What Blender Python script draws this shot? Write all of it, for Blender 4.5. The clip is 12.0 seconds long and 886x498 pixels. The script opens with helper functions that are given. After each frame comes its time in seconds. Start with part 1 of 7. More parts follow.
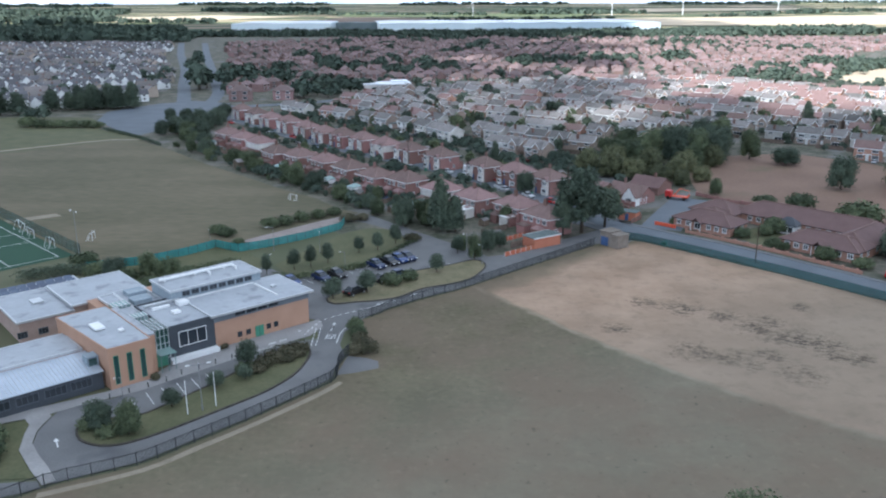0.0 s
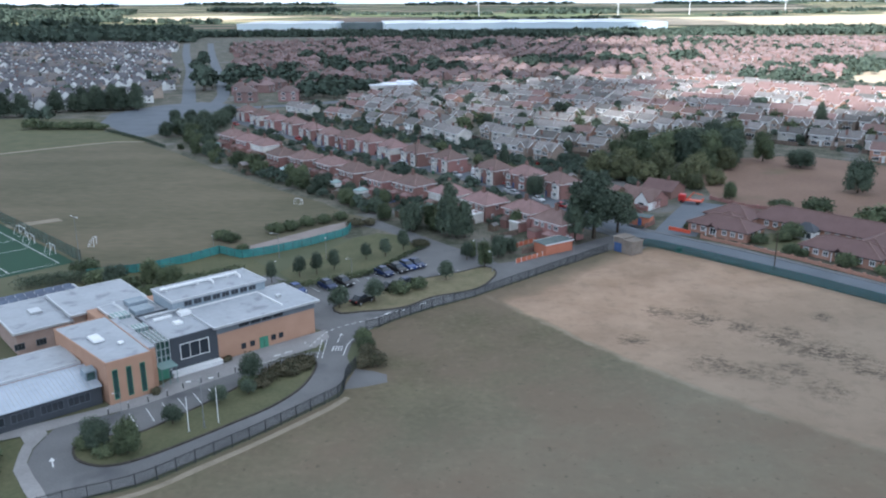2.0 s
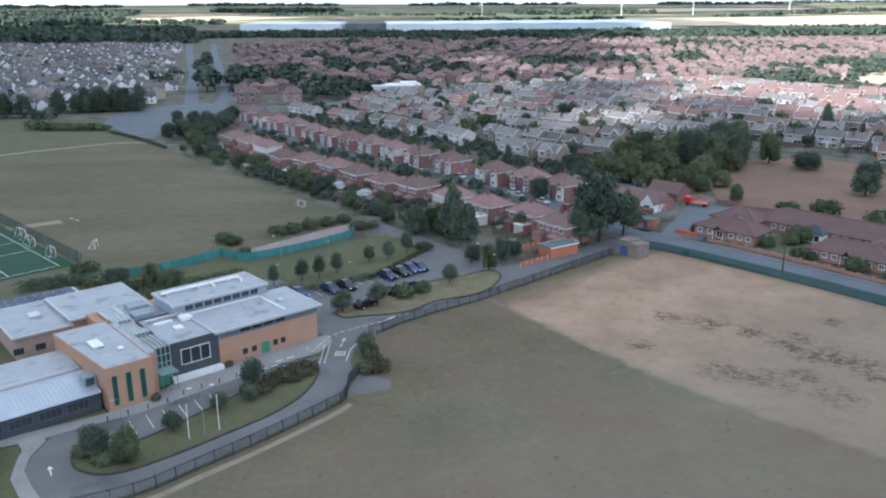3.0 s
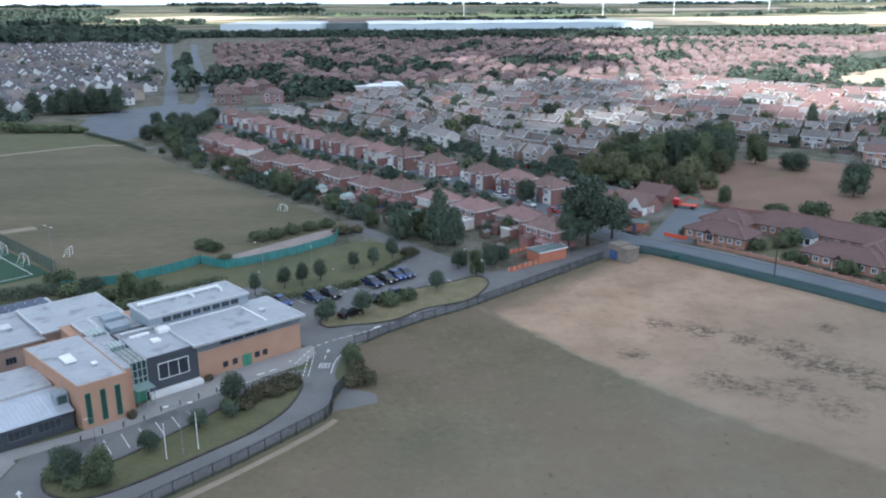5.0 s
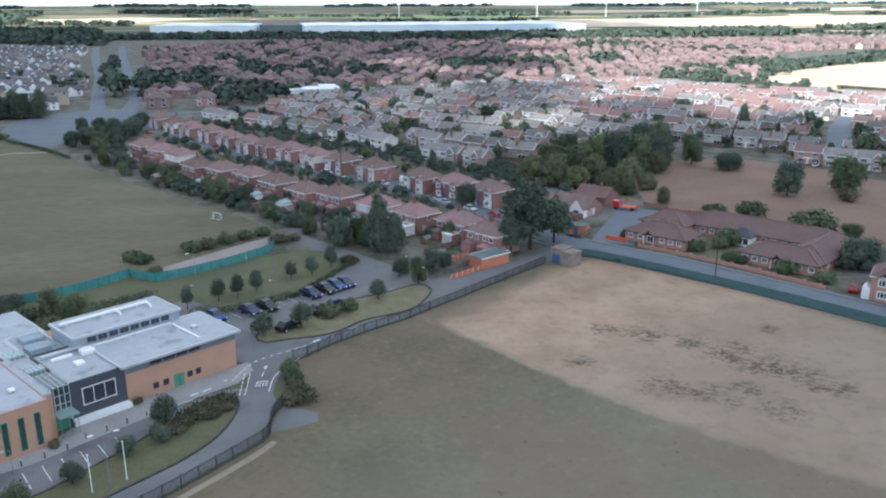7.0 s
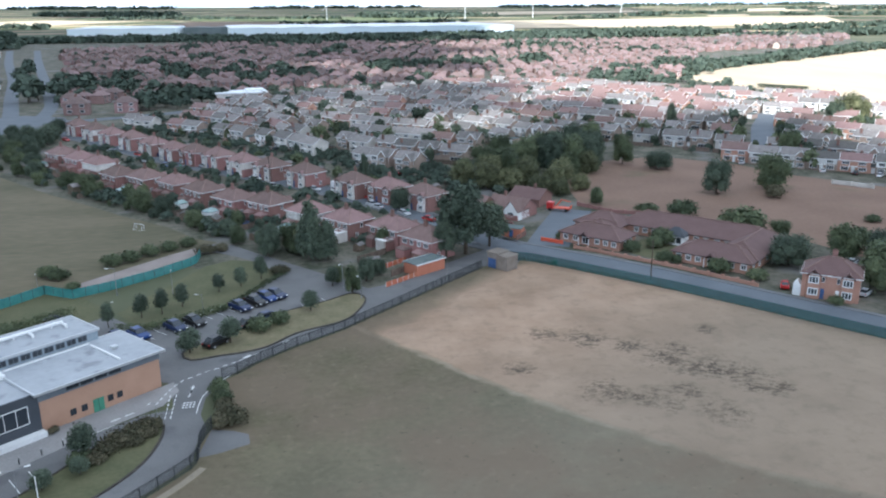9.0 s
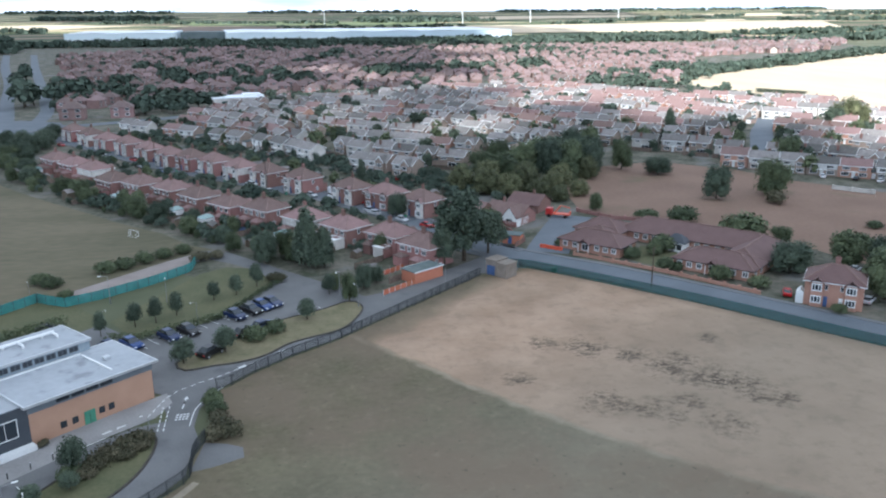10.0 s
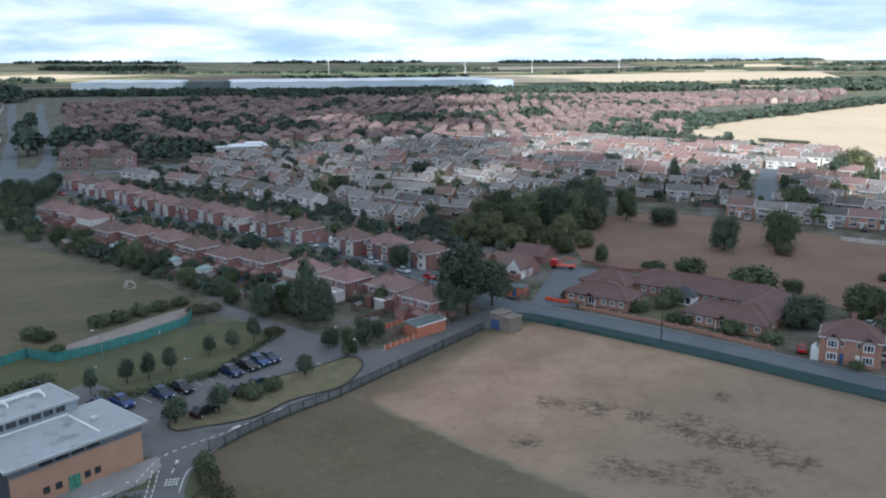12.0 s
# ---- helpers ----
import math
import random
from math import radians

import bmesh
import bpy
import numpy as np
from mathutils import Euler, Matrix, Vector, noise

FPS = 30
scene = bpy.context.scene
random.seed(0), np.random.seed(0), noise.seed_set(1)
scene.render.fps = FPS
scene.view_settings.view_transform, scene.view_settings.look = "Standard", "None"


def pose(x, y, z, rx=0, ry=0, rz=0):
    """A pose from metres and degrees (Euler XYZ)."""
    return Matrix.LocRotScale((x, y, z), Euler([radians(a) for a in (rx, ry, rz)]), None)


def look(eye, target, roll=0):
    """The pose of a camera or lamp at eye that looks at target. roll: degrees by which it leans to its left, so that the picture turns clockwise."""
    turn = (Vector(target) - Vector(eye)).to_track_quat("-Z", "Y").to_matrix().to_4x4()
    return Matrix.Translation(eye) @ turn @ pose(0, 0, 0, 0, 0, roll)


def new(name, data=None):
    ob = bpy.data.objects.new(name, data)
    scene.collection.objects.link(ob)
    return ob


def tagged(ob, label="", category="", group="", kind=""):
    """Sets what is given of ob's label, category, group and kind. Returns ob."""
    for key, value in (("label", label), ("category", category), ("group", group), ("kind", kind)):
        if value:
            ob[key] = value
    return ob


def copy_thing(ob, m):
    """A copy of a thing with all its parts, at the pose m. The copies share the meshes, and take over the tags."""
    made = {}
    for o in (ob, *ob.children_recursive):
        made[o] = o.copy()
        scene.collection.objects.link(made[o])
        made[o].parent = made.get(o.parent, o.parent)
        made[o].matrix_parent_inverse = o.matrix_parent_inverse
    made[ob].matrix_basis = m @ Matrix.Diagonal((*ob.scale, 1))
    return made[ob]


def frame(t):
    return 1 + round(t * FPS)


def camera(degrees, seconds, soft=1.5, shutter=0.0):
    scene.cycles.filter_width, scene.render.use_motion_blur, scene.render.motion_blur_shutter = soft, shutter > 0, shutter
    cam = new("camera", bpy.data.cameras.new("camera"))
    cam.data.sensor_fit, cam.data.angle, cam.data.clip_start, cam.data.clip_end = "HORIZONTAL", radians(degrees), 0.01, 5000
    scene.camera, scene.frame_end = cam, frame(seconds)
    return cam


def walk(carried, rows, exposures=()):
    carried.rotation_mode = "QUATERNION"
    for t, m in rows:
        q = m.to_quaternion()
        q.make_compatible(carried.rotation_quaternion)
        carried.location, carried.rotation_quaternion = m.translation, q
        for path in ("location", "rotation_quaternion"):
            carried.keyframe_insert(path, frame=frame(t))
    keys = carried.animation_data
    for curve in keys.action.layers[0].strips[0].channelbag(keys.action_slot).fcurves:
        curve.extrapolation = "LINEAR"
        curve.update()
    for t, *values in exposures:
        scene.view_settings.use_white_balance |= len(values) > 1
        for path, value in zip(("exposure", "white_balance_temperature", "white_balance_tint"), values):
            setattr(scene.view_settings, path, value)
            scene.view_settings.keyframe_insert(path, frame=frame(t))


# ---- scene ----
cam = camera(56.3, 12.0, soft=2.1)
PATH = [
    (0, (2.021, 8.81, 58.081), (1.962, 10.725, 57.507), -0.2),
    (0.5, (1.827, 10.16, 58.169), (1.765, 12.075, 57.594), -0.3),
    (1, (1.578, 11.589, 58.177), (1.512, 13.504, 57.602), -0.3),
    (1.5, (1.271, 12.751, 58.084), (1.203, 14.666, 57.51), -0.3),
    (2, (0.973, 14.021, 58.122), (0.901, 15.935, 57.548), -0.3),
    (2.5, (0.852, 14.996, 58.14), (0.776, 16.91, 57.566), -0.2),
    (3, (0.642, 16.1, 58.113), (0.563, 18.015, 57.54), -0.3),
    (5, (-0.232, 20.736, 58.128), (-0.27, 22.652, 57.554), -0.3),
    (5.5, (-0.343, 21.683, 58.207), (-0.329, 23.599, 57.633), -0.3),
    (6, (-0.433, 22.772, 58.207), (-0.385, 24.688, 57.634), -0.3),
    (6.5, (-0.451, 23.849, 58.145), (-0.405, 25.765, 57.573), -0.3),
    (7, (-0.43, 25.152, 58.116), (-0.323, 27.066, 57.545), -0.2),
    (7.5, (-0.327, 26.171, 58.071), (-0.164, 28.081, 57.5), -0.3),
    (9.5, (-0.008, 30.642, 57.87), (0.266, 32.541, 57.305), -0.3),
    (10, (0.118, 31.821, 57.858), (0.389, 33.723, 57.3), -0.3),
    (10.5, (0.206, 32.991, 57.805), (0.476, 34.893, 57.249), -0.2),
    (11, (0.354, 34.212, 57.83), (0.622, 36.126, 57.314), -0.3),
    (11.5, (0.44, 35.336, 57.863), (0.71, 37.263, 57.4), -0.3),
    (12, (0.601, 36.457, 57.866), (0.871, 38.387, 57.419), -0.2),
]
walk(cam, [(t, look(eye, target, roll)) for t, eye, target, roll in PATH],
     exposures=[(0, 1.57, 5560, 8), (5.0, 1.6, 5560, 8), (9.5, 1.65, 5620, 7), (10.4, 1.62, 5620, 7), (11.0, 1.56, 5660, 7), (11.4, 1.36, 5760, 7), (12, 1.05, 5640, 6)])

# ---- world, sun, exposure ----
SUN_AZ, SUN_EL = radians(205), radians(32)      # compass-like: 0 = +y, clockwise
SUN_DIR = Vector((math.sin(SUN_AZ) * math.cos(SUN_EL), math.cos(SUN_AZ) * math.cos(SUN_EL), math.sin(SUN_EL)))

world = bpy.data.worlds.new("sky")
scene.world = world
world.use_nodes = True
wn, wl = world.node_tree.nodes, world.node_tree.links
wn.clear()


def wnode(kind, **values):
    n = wn.new(kind)
    for k, v in values.items():
        n.inputs[k].default_value = v
    return n


w_out, w_bg = wn.new("ShaderNodeOutputWorld"), wn.new("ShaderNodeBackground")
w_sky = wn.new("ShaderNodeTexSky")
w_sky.sky_type = "NISHITA"
w_sky.sun_disc = False
w_sky.sun_elevation, w_sky.sun_rotation = SUN_EL, SUN_AZ
w_sky.altitude, w_sky.air_density, w_sky.dust_density, w_sky.ozone_density = 60, 1.0, 0.1, 2.5
w_co = wn.new("ShaderNodeTexCoord")
w_sep = wn.new("ShaderNodeSeparateXYZ")
wl.new(w_co.outputs["Generated"], w_sep.inputs[0])
w_up = wn.new("ShaderNodeMath")
w_up.operation = "MAXIMUM"
w_up.inputs[1].default_value = 0.0
wl.new(w_sep.outputs["Z"], w_up.inputs[0])
w_lift = wn.new("ShaderNodeMath")
w_lift.operation = "ADD"
w_lift.inputs[1].default_value = 0.22
wl.new(w_up.outputs[0], w_lift.inputs[0])
w_dir = wn.new("ShaderNodeCombineXYZ")
for axis in ("X", "Y"):
    wl.new(w_sep.outputs[axis], w_dir.inputs[axis])
wl.new(w_lift.outputs[0], w_dir.inputs["Z"])
wl.new(w_dir.outputs[0], w_sky.inputs["Vector"])
w_add = wn.new("ShaderNodeMath")
w_add.operation = "ADD"
w_add.inputs[1].default_value = 0.16
wl.new(w_up.outputs[0], w_add.inputs[0])
w_dx, w_dy = wn.new("ShaderNodeMath"), wn.new("ShaderNodeMath")
for n, axis in ((w_dx, "X"), (w_dy, "Y")):
    n.operation = "DIVIDE"
    wl.new(w_sep.outputs[axis], n.inputs[0])
    wl.new(w_add.outputs[0], n.inputs[1])
w_com = wn.new("ShaderNodeCombineXYZ")
wl.new(w_dx.outputs[0], w_com.inputs[0])
wl.new(w_dy.outputs[0], w_com.inputs[1])
w_n1 = wnode("ShaderNodeTexNoise", Scale=0.95, Detail=9.0, Roughness=0.58, Distortion=0.25)
wl.new(w_com.outputs[0], w_n1.inputs["Vector"])
w_r1 = wn.new("ShaderNodeValToRGB")
w_r1.color_ramp.elements[0].position, w_r1.color_ramp.elements[1].position = 0.36, 0.58
w_r1.color_ramp.elements[0].color, w_r1.color_ramp.elements[1].color = (0.45, 0.45, 0.45, 1), (1, 1, 1, 1)
wl.new(w_n1.outputs["Fac"], w_r1.inputs[0])
w_n2 = wnode("ShaderNodeTexNoise", Scale=1.5, Detail=6.0, Roughness=0.55)
wl.new(w_com.outputs[0], w_n2.inputs["Vector"])
w_r2 = wn.new("ShaderNodeValToRGB")
w_r2.color_ramp.elements[0].position, w_r2.color_ramp.elements[1].position = 0.35, 0.66
w_r2.color_ramp.elements[0].color, w_r2.color_ramp.elements[1].color = (0.68, 0.76, 0.86, 1), (1.16, 1.17, 1.18, 1)
wl.new(w_n2.outputs["Fac"], w_r2.inputs[0])
w_gain = wn.new("ShaderNodeVectorMath")
w_gain.operation = "SCALE"
w_gain.inputs["Scale"].default_value = 0.12
wl.new(w_sky.outputs[0], w_gain.inputs[0])
w_mix = wn.new("ShaderNodeMix")
w_mix.data_type = "RGBA"
wl.new(w_r1.outputs[0], w_mix.inputs[0])
wl.new(w_gain.outputs[0], w_mix.inputs[6])
wl.new(w_r2.outputs[0], w_mix.inputs[7])
# the sunlit clouds low over the land are a little brighter than those overhead
w_ramp = wn.new("ShaderNodeMath")
w_ramp.operation = "MULTIPLY_ADD"
w_ramp.inputs[1].default_value, w_ramp.inputs[2].default_value = -0.08, 0.74
wl.new(w_up.outputs[0], w_ramp.inputs[0])
w_dim = wn.new("ShaderNodeVectorMath")
w_dim.operation = "SCALE"
wl.new(w_mix.outputs[2], w_dim.inputs[0])
wl.new(w_ramp.outputs[0], w_dim.inputs["Scale"])
wl.new(w_dim.outputs[0], w_bg.inputs[0])
w_bg.inputs[1].default_value = 0.79
wl.new(w_bg.outputs[0], w_out.inputs[0])

sun = new("sun", bpy.data.lights.new("sun", "SUN"))
sun.data.energy, sun.data.angle, sun.data.color = 3.0, radians(0.55), (1.0, 0.93, 0.83)
sun.matrix_world = look(SUN_DIR * 100, (0, 0, 0))


# ---- materials ----
MATS = {}


def mat(name, c0, c1, scale=1.0, fine=12.0, rough=0.85, metal=0.0, bump=0.0, vary=0.0, island=0.0, stain=None, spec=0.3, contrast=0.25, alpha=1.0, stretch=None):
    """Two tones mixed by a broad and a fine noise, with optional third stain tone, relief and a spread from object to object."""
    m = bpy.data.materials.new(name)
    m.use_nodes = True
    nd, lk = m.node_tree.nodes, m.node_tree.links
    b = nd["Principled BSDF"]
    co = nd.new("ShaderNodeTexCoord")
    mp = nd.new("ShaderNodeMapping")
    if stretch:
        mp.inputs["Scale"].default_value = stretch
    lk.new(co.outputs["Object"], mp.inputs["Vector"])
    a = nd.new("ShaderNodeTexNoise")
    a.inputs["Scale"].default_value, a.inputs["Detail"].default_value = 1.0 / scale, 5
    f = nd.new("ShaderNodeTexNoise")
    f.inputs["Scale"].default_value, f.inputs["Detail"].default_value = fine, 4
    lk.new(mp.outputs[0], a.inputs["Vector"])
    lk.new(mp.outputs[0], f.inputs["Vector"])
    s = nd.new("ShaderNodeMath")
    s.operation = "MULTIPLY_ADD"
    s.inputs[1].default_value = 0.4
    lk.new(f.outputs["Fac"], s.inputs[0])
    t = nd.new("ShaderNodeMath")
    t.operation = "MULTIPLY"
    t.inputs[1].default_value = 0.6
    lk.new(a.outputs["Fac"], t.inputs[0])
    lk.new(t.outputs[0], s.inputs[2])
    r = nd.new("ShaderNodeValToRGB")
    r.color_ramp.elements[0].position, r.color_ramp.elements[1].position = 0.5 - contrast / 2, 0.5 + contrast / 2
    r.color_ramp.elements[0].color, r.color_ramp.elements[1].color = (*c0, 1), (*c1, 1)
    lk.new(s.outputs[0], r.inputs[0])
    colour = r.outputs[0]
    if stain:
        g = nd.new("ShaderNodeTexNoise")
        g.inputs["Scale"].default_value, g.inputs["Detail"].default_value = stain[1], 7
        lk.new(co.outputs["Object"], g.inputs["Vector"])
        q = nd.new("ShaderNodeValToRGB")
        q.color_ramp.elements[0].position, q.color_ramp.elements[1].position = stain[2], stain[2] + 0.12
        lk.new(g.outputs["Fac"], q.inputs[0])
        x = nd.new("ShaderNodeMix")
        x.data_type = "RGBA"
        lk.new(q.outputs[0], x.inputs[0])
        lk.new(colour, x.inputs[6])
        x.inputs[7].default_value = (*stain[0], 1)
        colour = x.outputs[2]
    for amount, source in ((vary, "object"), (island, "island")):
        if amount:
            if source == "object":
                o = nd.new("ShaderNodeObjectInfo").outputs["Random"]
            else:
                o = nd.new("ShaderNodeNewGeometry").outputs["Random Per Island"]
            h = nd.new("ShaderNodeHueSaturation")
            v = nd.new("ShaderNodeMapRange")
            v.inputs["To Min"].default_value, v.inputs["To Max"].default_value = 1 - amount, 1 + amount
            lk.new(o, v.inputs["Value"])
            lk.new(v.outputs[0], h.inputs["Value"])
            u = nd.new("ShaderNodeMapRange")
            u.inputs["To Min"].default_value, u.inputs["To Max"].default_value = 0.5 + 0.03 * amount, 0.5 - 0.05 * amount
            lk.new(o, u.inputs["Value"])
            lk.new(u.outputs[0], h.inputs["Hue"])
            lk.new(colour, h.inputs["Color"])
            colour = h.outputs[0]
    lk.new(colour, b.inputs["Base Color"])
    b.inputs["Roughness"].default_value, b.inputs["Metallic"].default_value = rough, metal
    b.inputs["Specular IOR Level"].default_value = spec
    b.inputs["Alpha"].default_value = alpha
    if bump:
        n = nd.new("ShaderNodeBump")
        n.inputs["Strength"].default_value, n.inputs["Distance"].default_value = min(1, bump), bump * 0.1
        lk.new(f.outputs["Fac"], n.inputs["Height"])
        lk.new(n.outputs[0], b.inputs["Normal"])
    MATS[name] = m
    return m


def glass(name, tint, rough=0.06, spec=0.8):
    m = bpy.data.materials.new(name)
    m.use_nodes = True
    b = m.node_tree.nodes["Principled BSDF"]
    b.inputs["Base Color"].default_value = (*tint, 1)
    b.inputs["Roughness"].default_value = rough
    b.inputs["Specular IOR Level"].default_value = spec
    MATS[name] = m
    return m


def coursed(m, row_height, depth, axis="Z"):
    """Adds courses of tiles or sheets as fine relief and a slight tone to a material."""
    nd, lk = m.node_tree.nodes, m.node_tree.links
    b = nd["Principled BSDF"]
    co = nd.new("ShaderNodeTexCoord")
    w = nd.new("ShaderNodeTexWave")
    w.wave_type, w.bands_direction, w.wave_profile = "BANDS", axis, "SAW"
    w.inputs["Scale"].default_value = 0.314 / row_height
    w.inputs["Distortion"].default_value = 0.4
    lk.new(co.outputs["Object"], w.inputs["Vector"])
    n = nd.new("ShaderNodeBump")
    n.inputs["Strength"].default_value, n.inputs["Distance"].default_value = 0.6, depth
    lk.new(w.outputs["Fac"], n.inputs["Height"])
    lk.new(n.outputs[0], b.inputs["Normal"])
    return m


M_GARDEN = mat("town_ground", (0.052, 0.058, 0.036), (0.165, 0.148, 0.118), 9, 0.6, 0.95, contrast=0.22, stain=((0.17, 0.165, 0.16), 0.05, 0.56))
M_LAWN = mat("lawn", (0.075, 0.085, 0.042), (0.135, 0.126, 0.068), 6, 1.5, 0.95, bump=0.3, contrast=0.35)
M_DRYLAWN = mat("dry_lawn", (0.12, 0.115, 0.06), (0.22, 0.185, 0.115), 3, 1.5, 0.95, bump=0.3, contrast=0.35)
M_PASTURE = mat("pasture", (0.165, 0.104, 0.074), (0.235, 0.153, 0.112), 22, 0.8, 0.95, bump=0.3, contrast=0.4, stain=((0.13, 0.11, 0.065), 0.035, 0.57))
M_UPPER = mat("upper_field_grass", (0.092, 0.086, 0.050), (0.155, 0.128, 0.082), 26, 0.5, 0.95, bump=0.2, contrast=0.26, stretch=(0.45, 1.2, 1))
M_TURF = mat("artificial_turf", (0.022, 0.06, 0.036), (0.032, 0.08, 0.046), 10, 3, 0.9, contrast=0.4)
M_ASPHALT = mat("asphalt", (0.116, 0.115, 0.116), (0.178, 0.175, 0.174), 7, 4, 0.85, bump=0.15, contrast=0.35, stain=((0.10, 0.10, 0.105), 0.12, 0.58))
M_ROAD = mat("street_asphalt", (0.098, 0.112, 0.13), (0.145, 0.16, 0.18), 9, 2, 0.8, contrast=0.35)
M_FOOTWAY = mat("footway_asphalt", (0.125, 0.132, 0.14), (0.175, 0.18, 0.188), 6, 3, 0.85, contrast=0.35)
M_PAVING = mat("paving", (0.225, 0.216, 0.212), (0.33, 0.317, 0.308), 5, 2.5, 0.85, bump=0.1, contrast=0.35)
M_VERGE = mat("worn_verge", (0.20, 0.17, 0.125), (0.31, 0.265, 0.20), 4, 2, 0.95, contrast=0.4)
M_WOODKERB = mat("timber_edging", (0.04, 0.035, 0.03), (0.08, 0.07, 0.06), 1, 6, 0.9)
M_MARK = mat("road_paint", (0.55, 0.55, 0.54), (0.75, 0.75, 0.73), 1, 5, 0.7)
M_BRICK_O = mat("orange_brick", (0.36, 0.212, 0.142), (0.46, 0.283, 0.196), 3, 7, 0.88, bump=0.15, contrast=0.5)
M_BRICK_R = mat("red_brick", (0.212, 0.116, 0.098), (0.30, 0.172, 0.148), 2, 6, 0.9, bump=0.1, vary=0.22, island=0.12, contrast=0.5)
M_BRICK_B = mat("buff_brick", (0.25, 0.19, 0.155), (0.37, 0.29, 0.24), 2, 6, 0.9, bump=0.1, vary=0.2, island=0.2, contrast=0.5)
M_BRICK_P = mat("care_brick", (0.34, 0.185, 0.135), (0.45, 0.26, 0.195), 2, 6, 0.9, bump=0.1, contrast=0.5)
M_RENDER = mat("pale_render", (0.45, 0.42, 0.385), (0.63, 0.60, 0.555), 3, 4, 0.85, vary=0.22)
M_WHITE = mat("white_upvc", (0.70, 0.70, 0.69), (0.80, 0.80, 0.79), 1, 5, 0.5)
M_CLAD = mat("white_cladding", (0.48, 0.475, 0.465), (0.68, 0.675, 0.66), 2, 5, 0.6, vary=0.4)
M_TILE_R = coursed(mat("red_roof_tile", (0.168, 0.110, 0.099), (0.255, 0.170, 0.154), 1.6, 2.5, 0.85, vary=0.28, contrast=0.5), 0.3, 0.04)
M_TILE_C = coursed(mat("care_roof_tile", (0.125, 0.078, 0.074), (0.178, 0.112, 0.104), 2.5, 2.5, 0.85, contrast=0.5), 0.3, 0.04)
M_TILE_G = coursed(mat("grey_roof_tile", (0.122, 0.112, 0.107), (0.24, 0.222, 0.208), 1.6, 2.5, 0.85, vary=0.4, island=0.4, contrast=0.5), 0.3, 0.04)
# red tile with its saturation cut to stand in for haze
M_TILE_F = mat("far_red_tile", (0.142, 0.102, 0.096), (0.25, 0.182, 0.169), 4, 1.0, 0.85, vary=0.2, island=0.3, contrast=0.5)
M_TILE_FG = mat("far_grey_tile", (0.14, 0.125, 0.12), (0.24, 0.215, 0.20), 4, 1.0, 0.85, vary=0.2, island=0.3, contrast=0.5)
M_FAR_RED = mat("far_red_brick", (0.178, 0.116, 0.103), (0.262, 0.176, 0.158), 4, 1.0, 0.9, vary=0.2, island=0.3, contrast=0.5)
M_FAR_BUFF = mat("far_buff_brick", (0.33, 0.27, 0.22), (0.46, 0.39, 0.32), 4, 1.0, 0.9, vary=0.2, island=0.3, contrast=0.5)
# dark tile; its blue-grey cast imitates haze over the left-hand town
M_TILE_FD = mat("far_dark_tile", (0.092, 0.09, 0.098), (0.165, 0.158, 0.165), 4, 1.0, 0.85, vary=0.2, island=0.3, contrast=0.5)
M_BRICK_G = mat("garage_brick", (0.40, 0.145, 0.085), (0.52, 0.205, 0.13), 2, 6, 0.9, bump=0.1, contrast=0.5)
M_PANELWOOD = mat("orange_stained_timber", (0.40, 0.13, 0.07), (0.52, 0.19, 0.11), 1, 5, 0.8, vary=0.2)
M_PATH = mat("pink_gravel", (0.22, 0.185, 0.17), (0.31, 0.265, 0.245), 4, 2, 0.95, contrast=0.4)
M_FELT = mat("roof_felt", (0.10, 0.125, 0.125), (0.15, 0.175, 0.17), 2, 3, 0.9)
M_CHIM = mat("chimney_brick", (0.165, 0.095, 0.078), (0.235, 0.14, 0.118), 1, 8, 0.9, vary=0.2)
M_SLATE = mat("dark_cladding", (0.050, 0.056, 0.066), (0.072, 0.08, 0.092), 2, 4, 0.5, contrast=0.5)
M_BAND = mat("grey_band", (0.12, 0.135, 0.155), (0.17, 0.19, 0.21), 3, 4, 0.5)
M_MEMB = mat("grey_roof_membrane", (0.30, 0.315, 0.34), (0.42, 0.435, 0.46), 4, 1.2, 0.6, contrast=0.5, stain=((0.24, 0.25, 0.27), 0.35, 0.56))
M_SEAM = mat("standing_seam_metal", (0.40, 0.44, 0.50), (0.52, 0.56, 0.62), 4, 1.0, 0.35, metal=0.35, contrast=0.4)
M_PANEL = mat("pale_blue_panel", (0.22, 0.265, 0.30), (0.31, 0.355, 0.39), 4, 2, 0.5)
M_METAL = mat("galvanised_steel", (0.50, 0.51, 0.52), (0.60, 0.61, 0.62), 0.5, 5, 0.45, metal=0.6)
M_LAMP = mat("weathered_lamp_steel", (0.20, 0.205, 0.21), (0.28, 0.285, 0.29), 0.5, 5, 0.55, metal=0.3)
M_DARKM = mat("dark_painted_steel", (0.025, 0.028, 0.03), (0.045, 0.048, 0.05), 0.5, 5, 0.6)
M_SOLAR = mat("solar_glass", (0.06, 0.075, 0.12), (0.09, 0.11, 0.16), 2, 1, 0.3, vary=0.2)
M_RIDGE = mat("ridge_tile", (0.20, 0.13, 0.112), (0.28, 0.19, 0.165), 2, 3, 0.85)
M_TEALNET = mat("turquoise_netting", (0.045, 0.21, 0.20), (0.09, 0.34, 0.325), 3, 1.2, 0.8, alpha=0.7, contrast=0.4)
M_GREENMESH = mat("green_mesh", (0.02, 0.085, 0.075), (0.03, 0.12, 0.105), 3, 3, 0.7, alpha=0.32)
M_STREETMESH = mat("street_fence_mesh", (0.014, 0.076, 0.076), (0.028, 0.105, 0.10), 3, 3, 0.7, alpha=0.5)
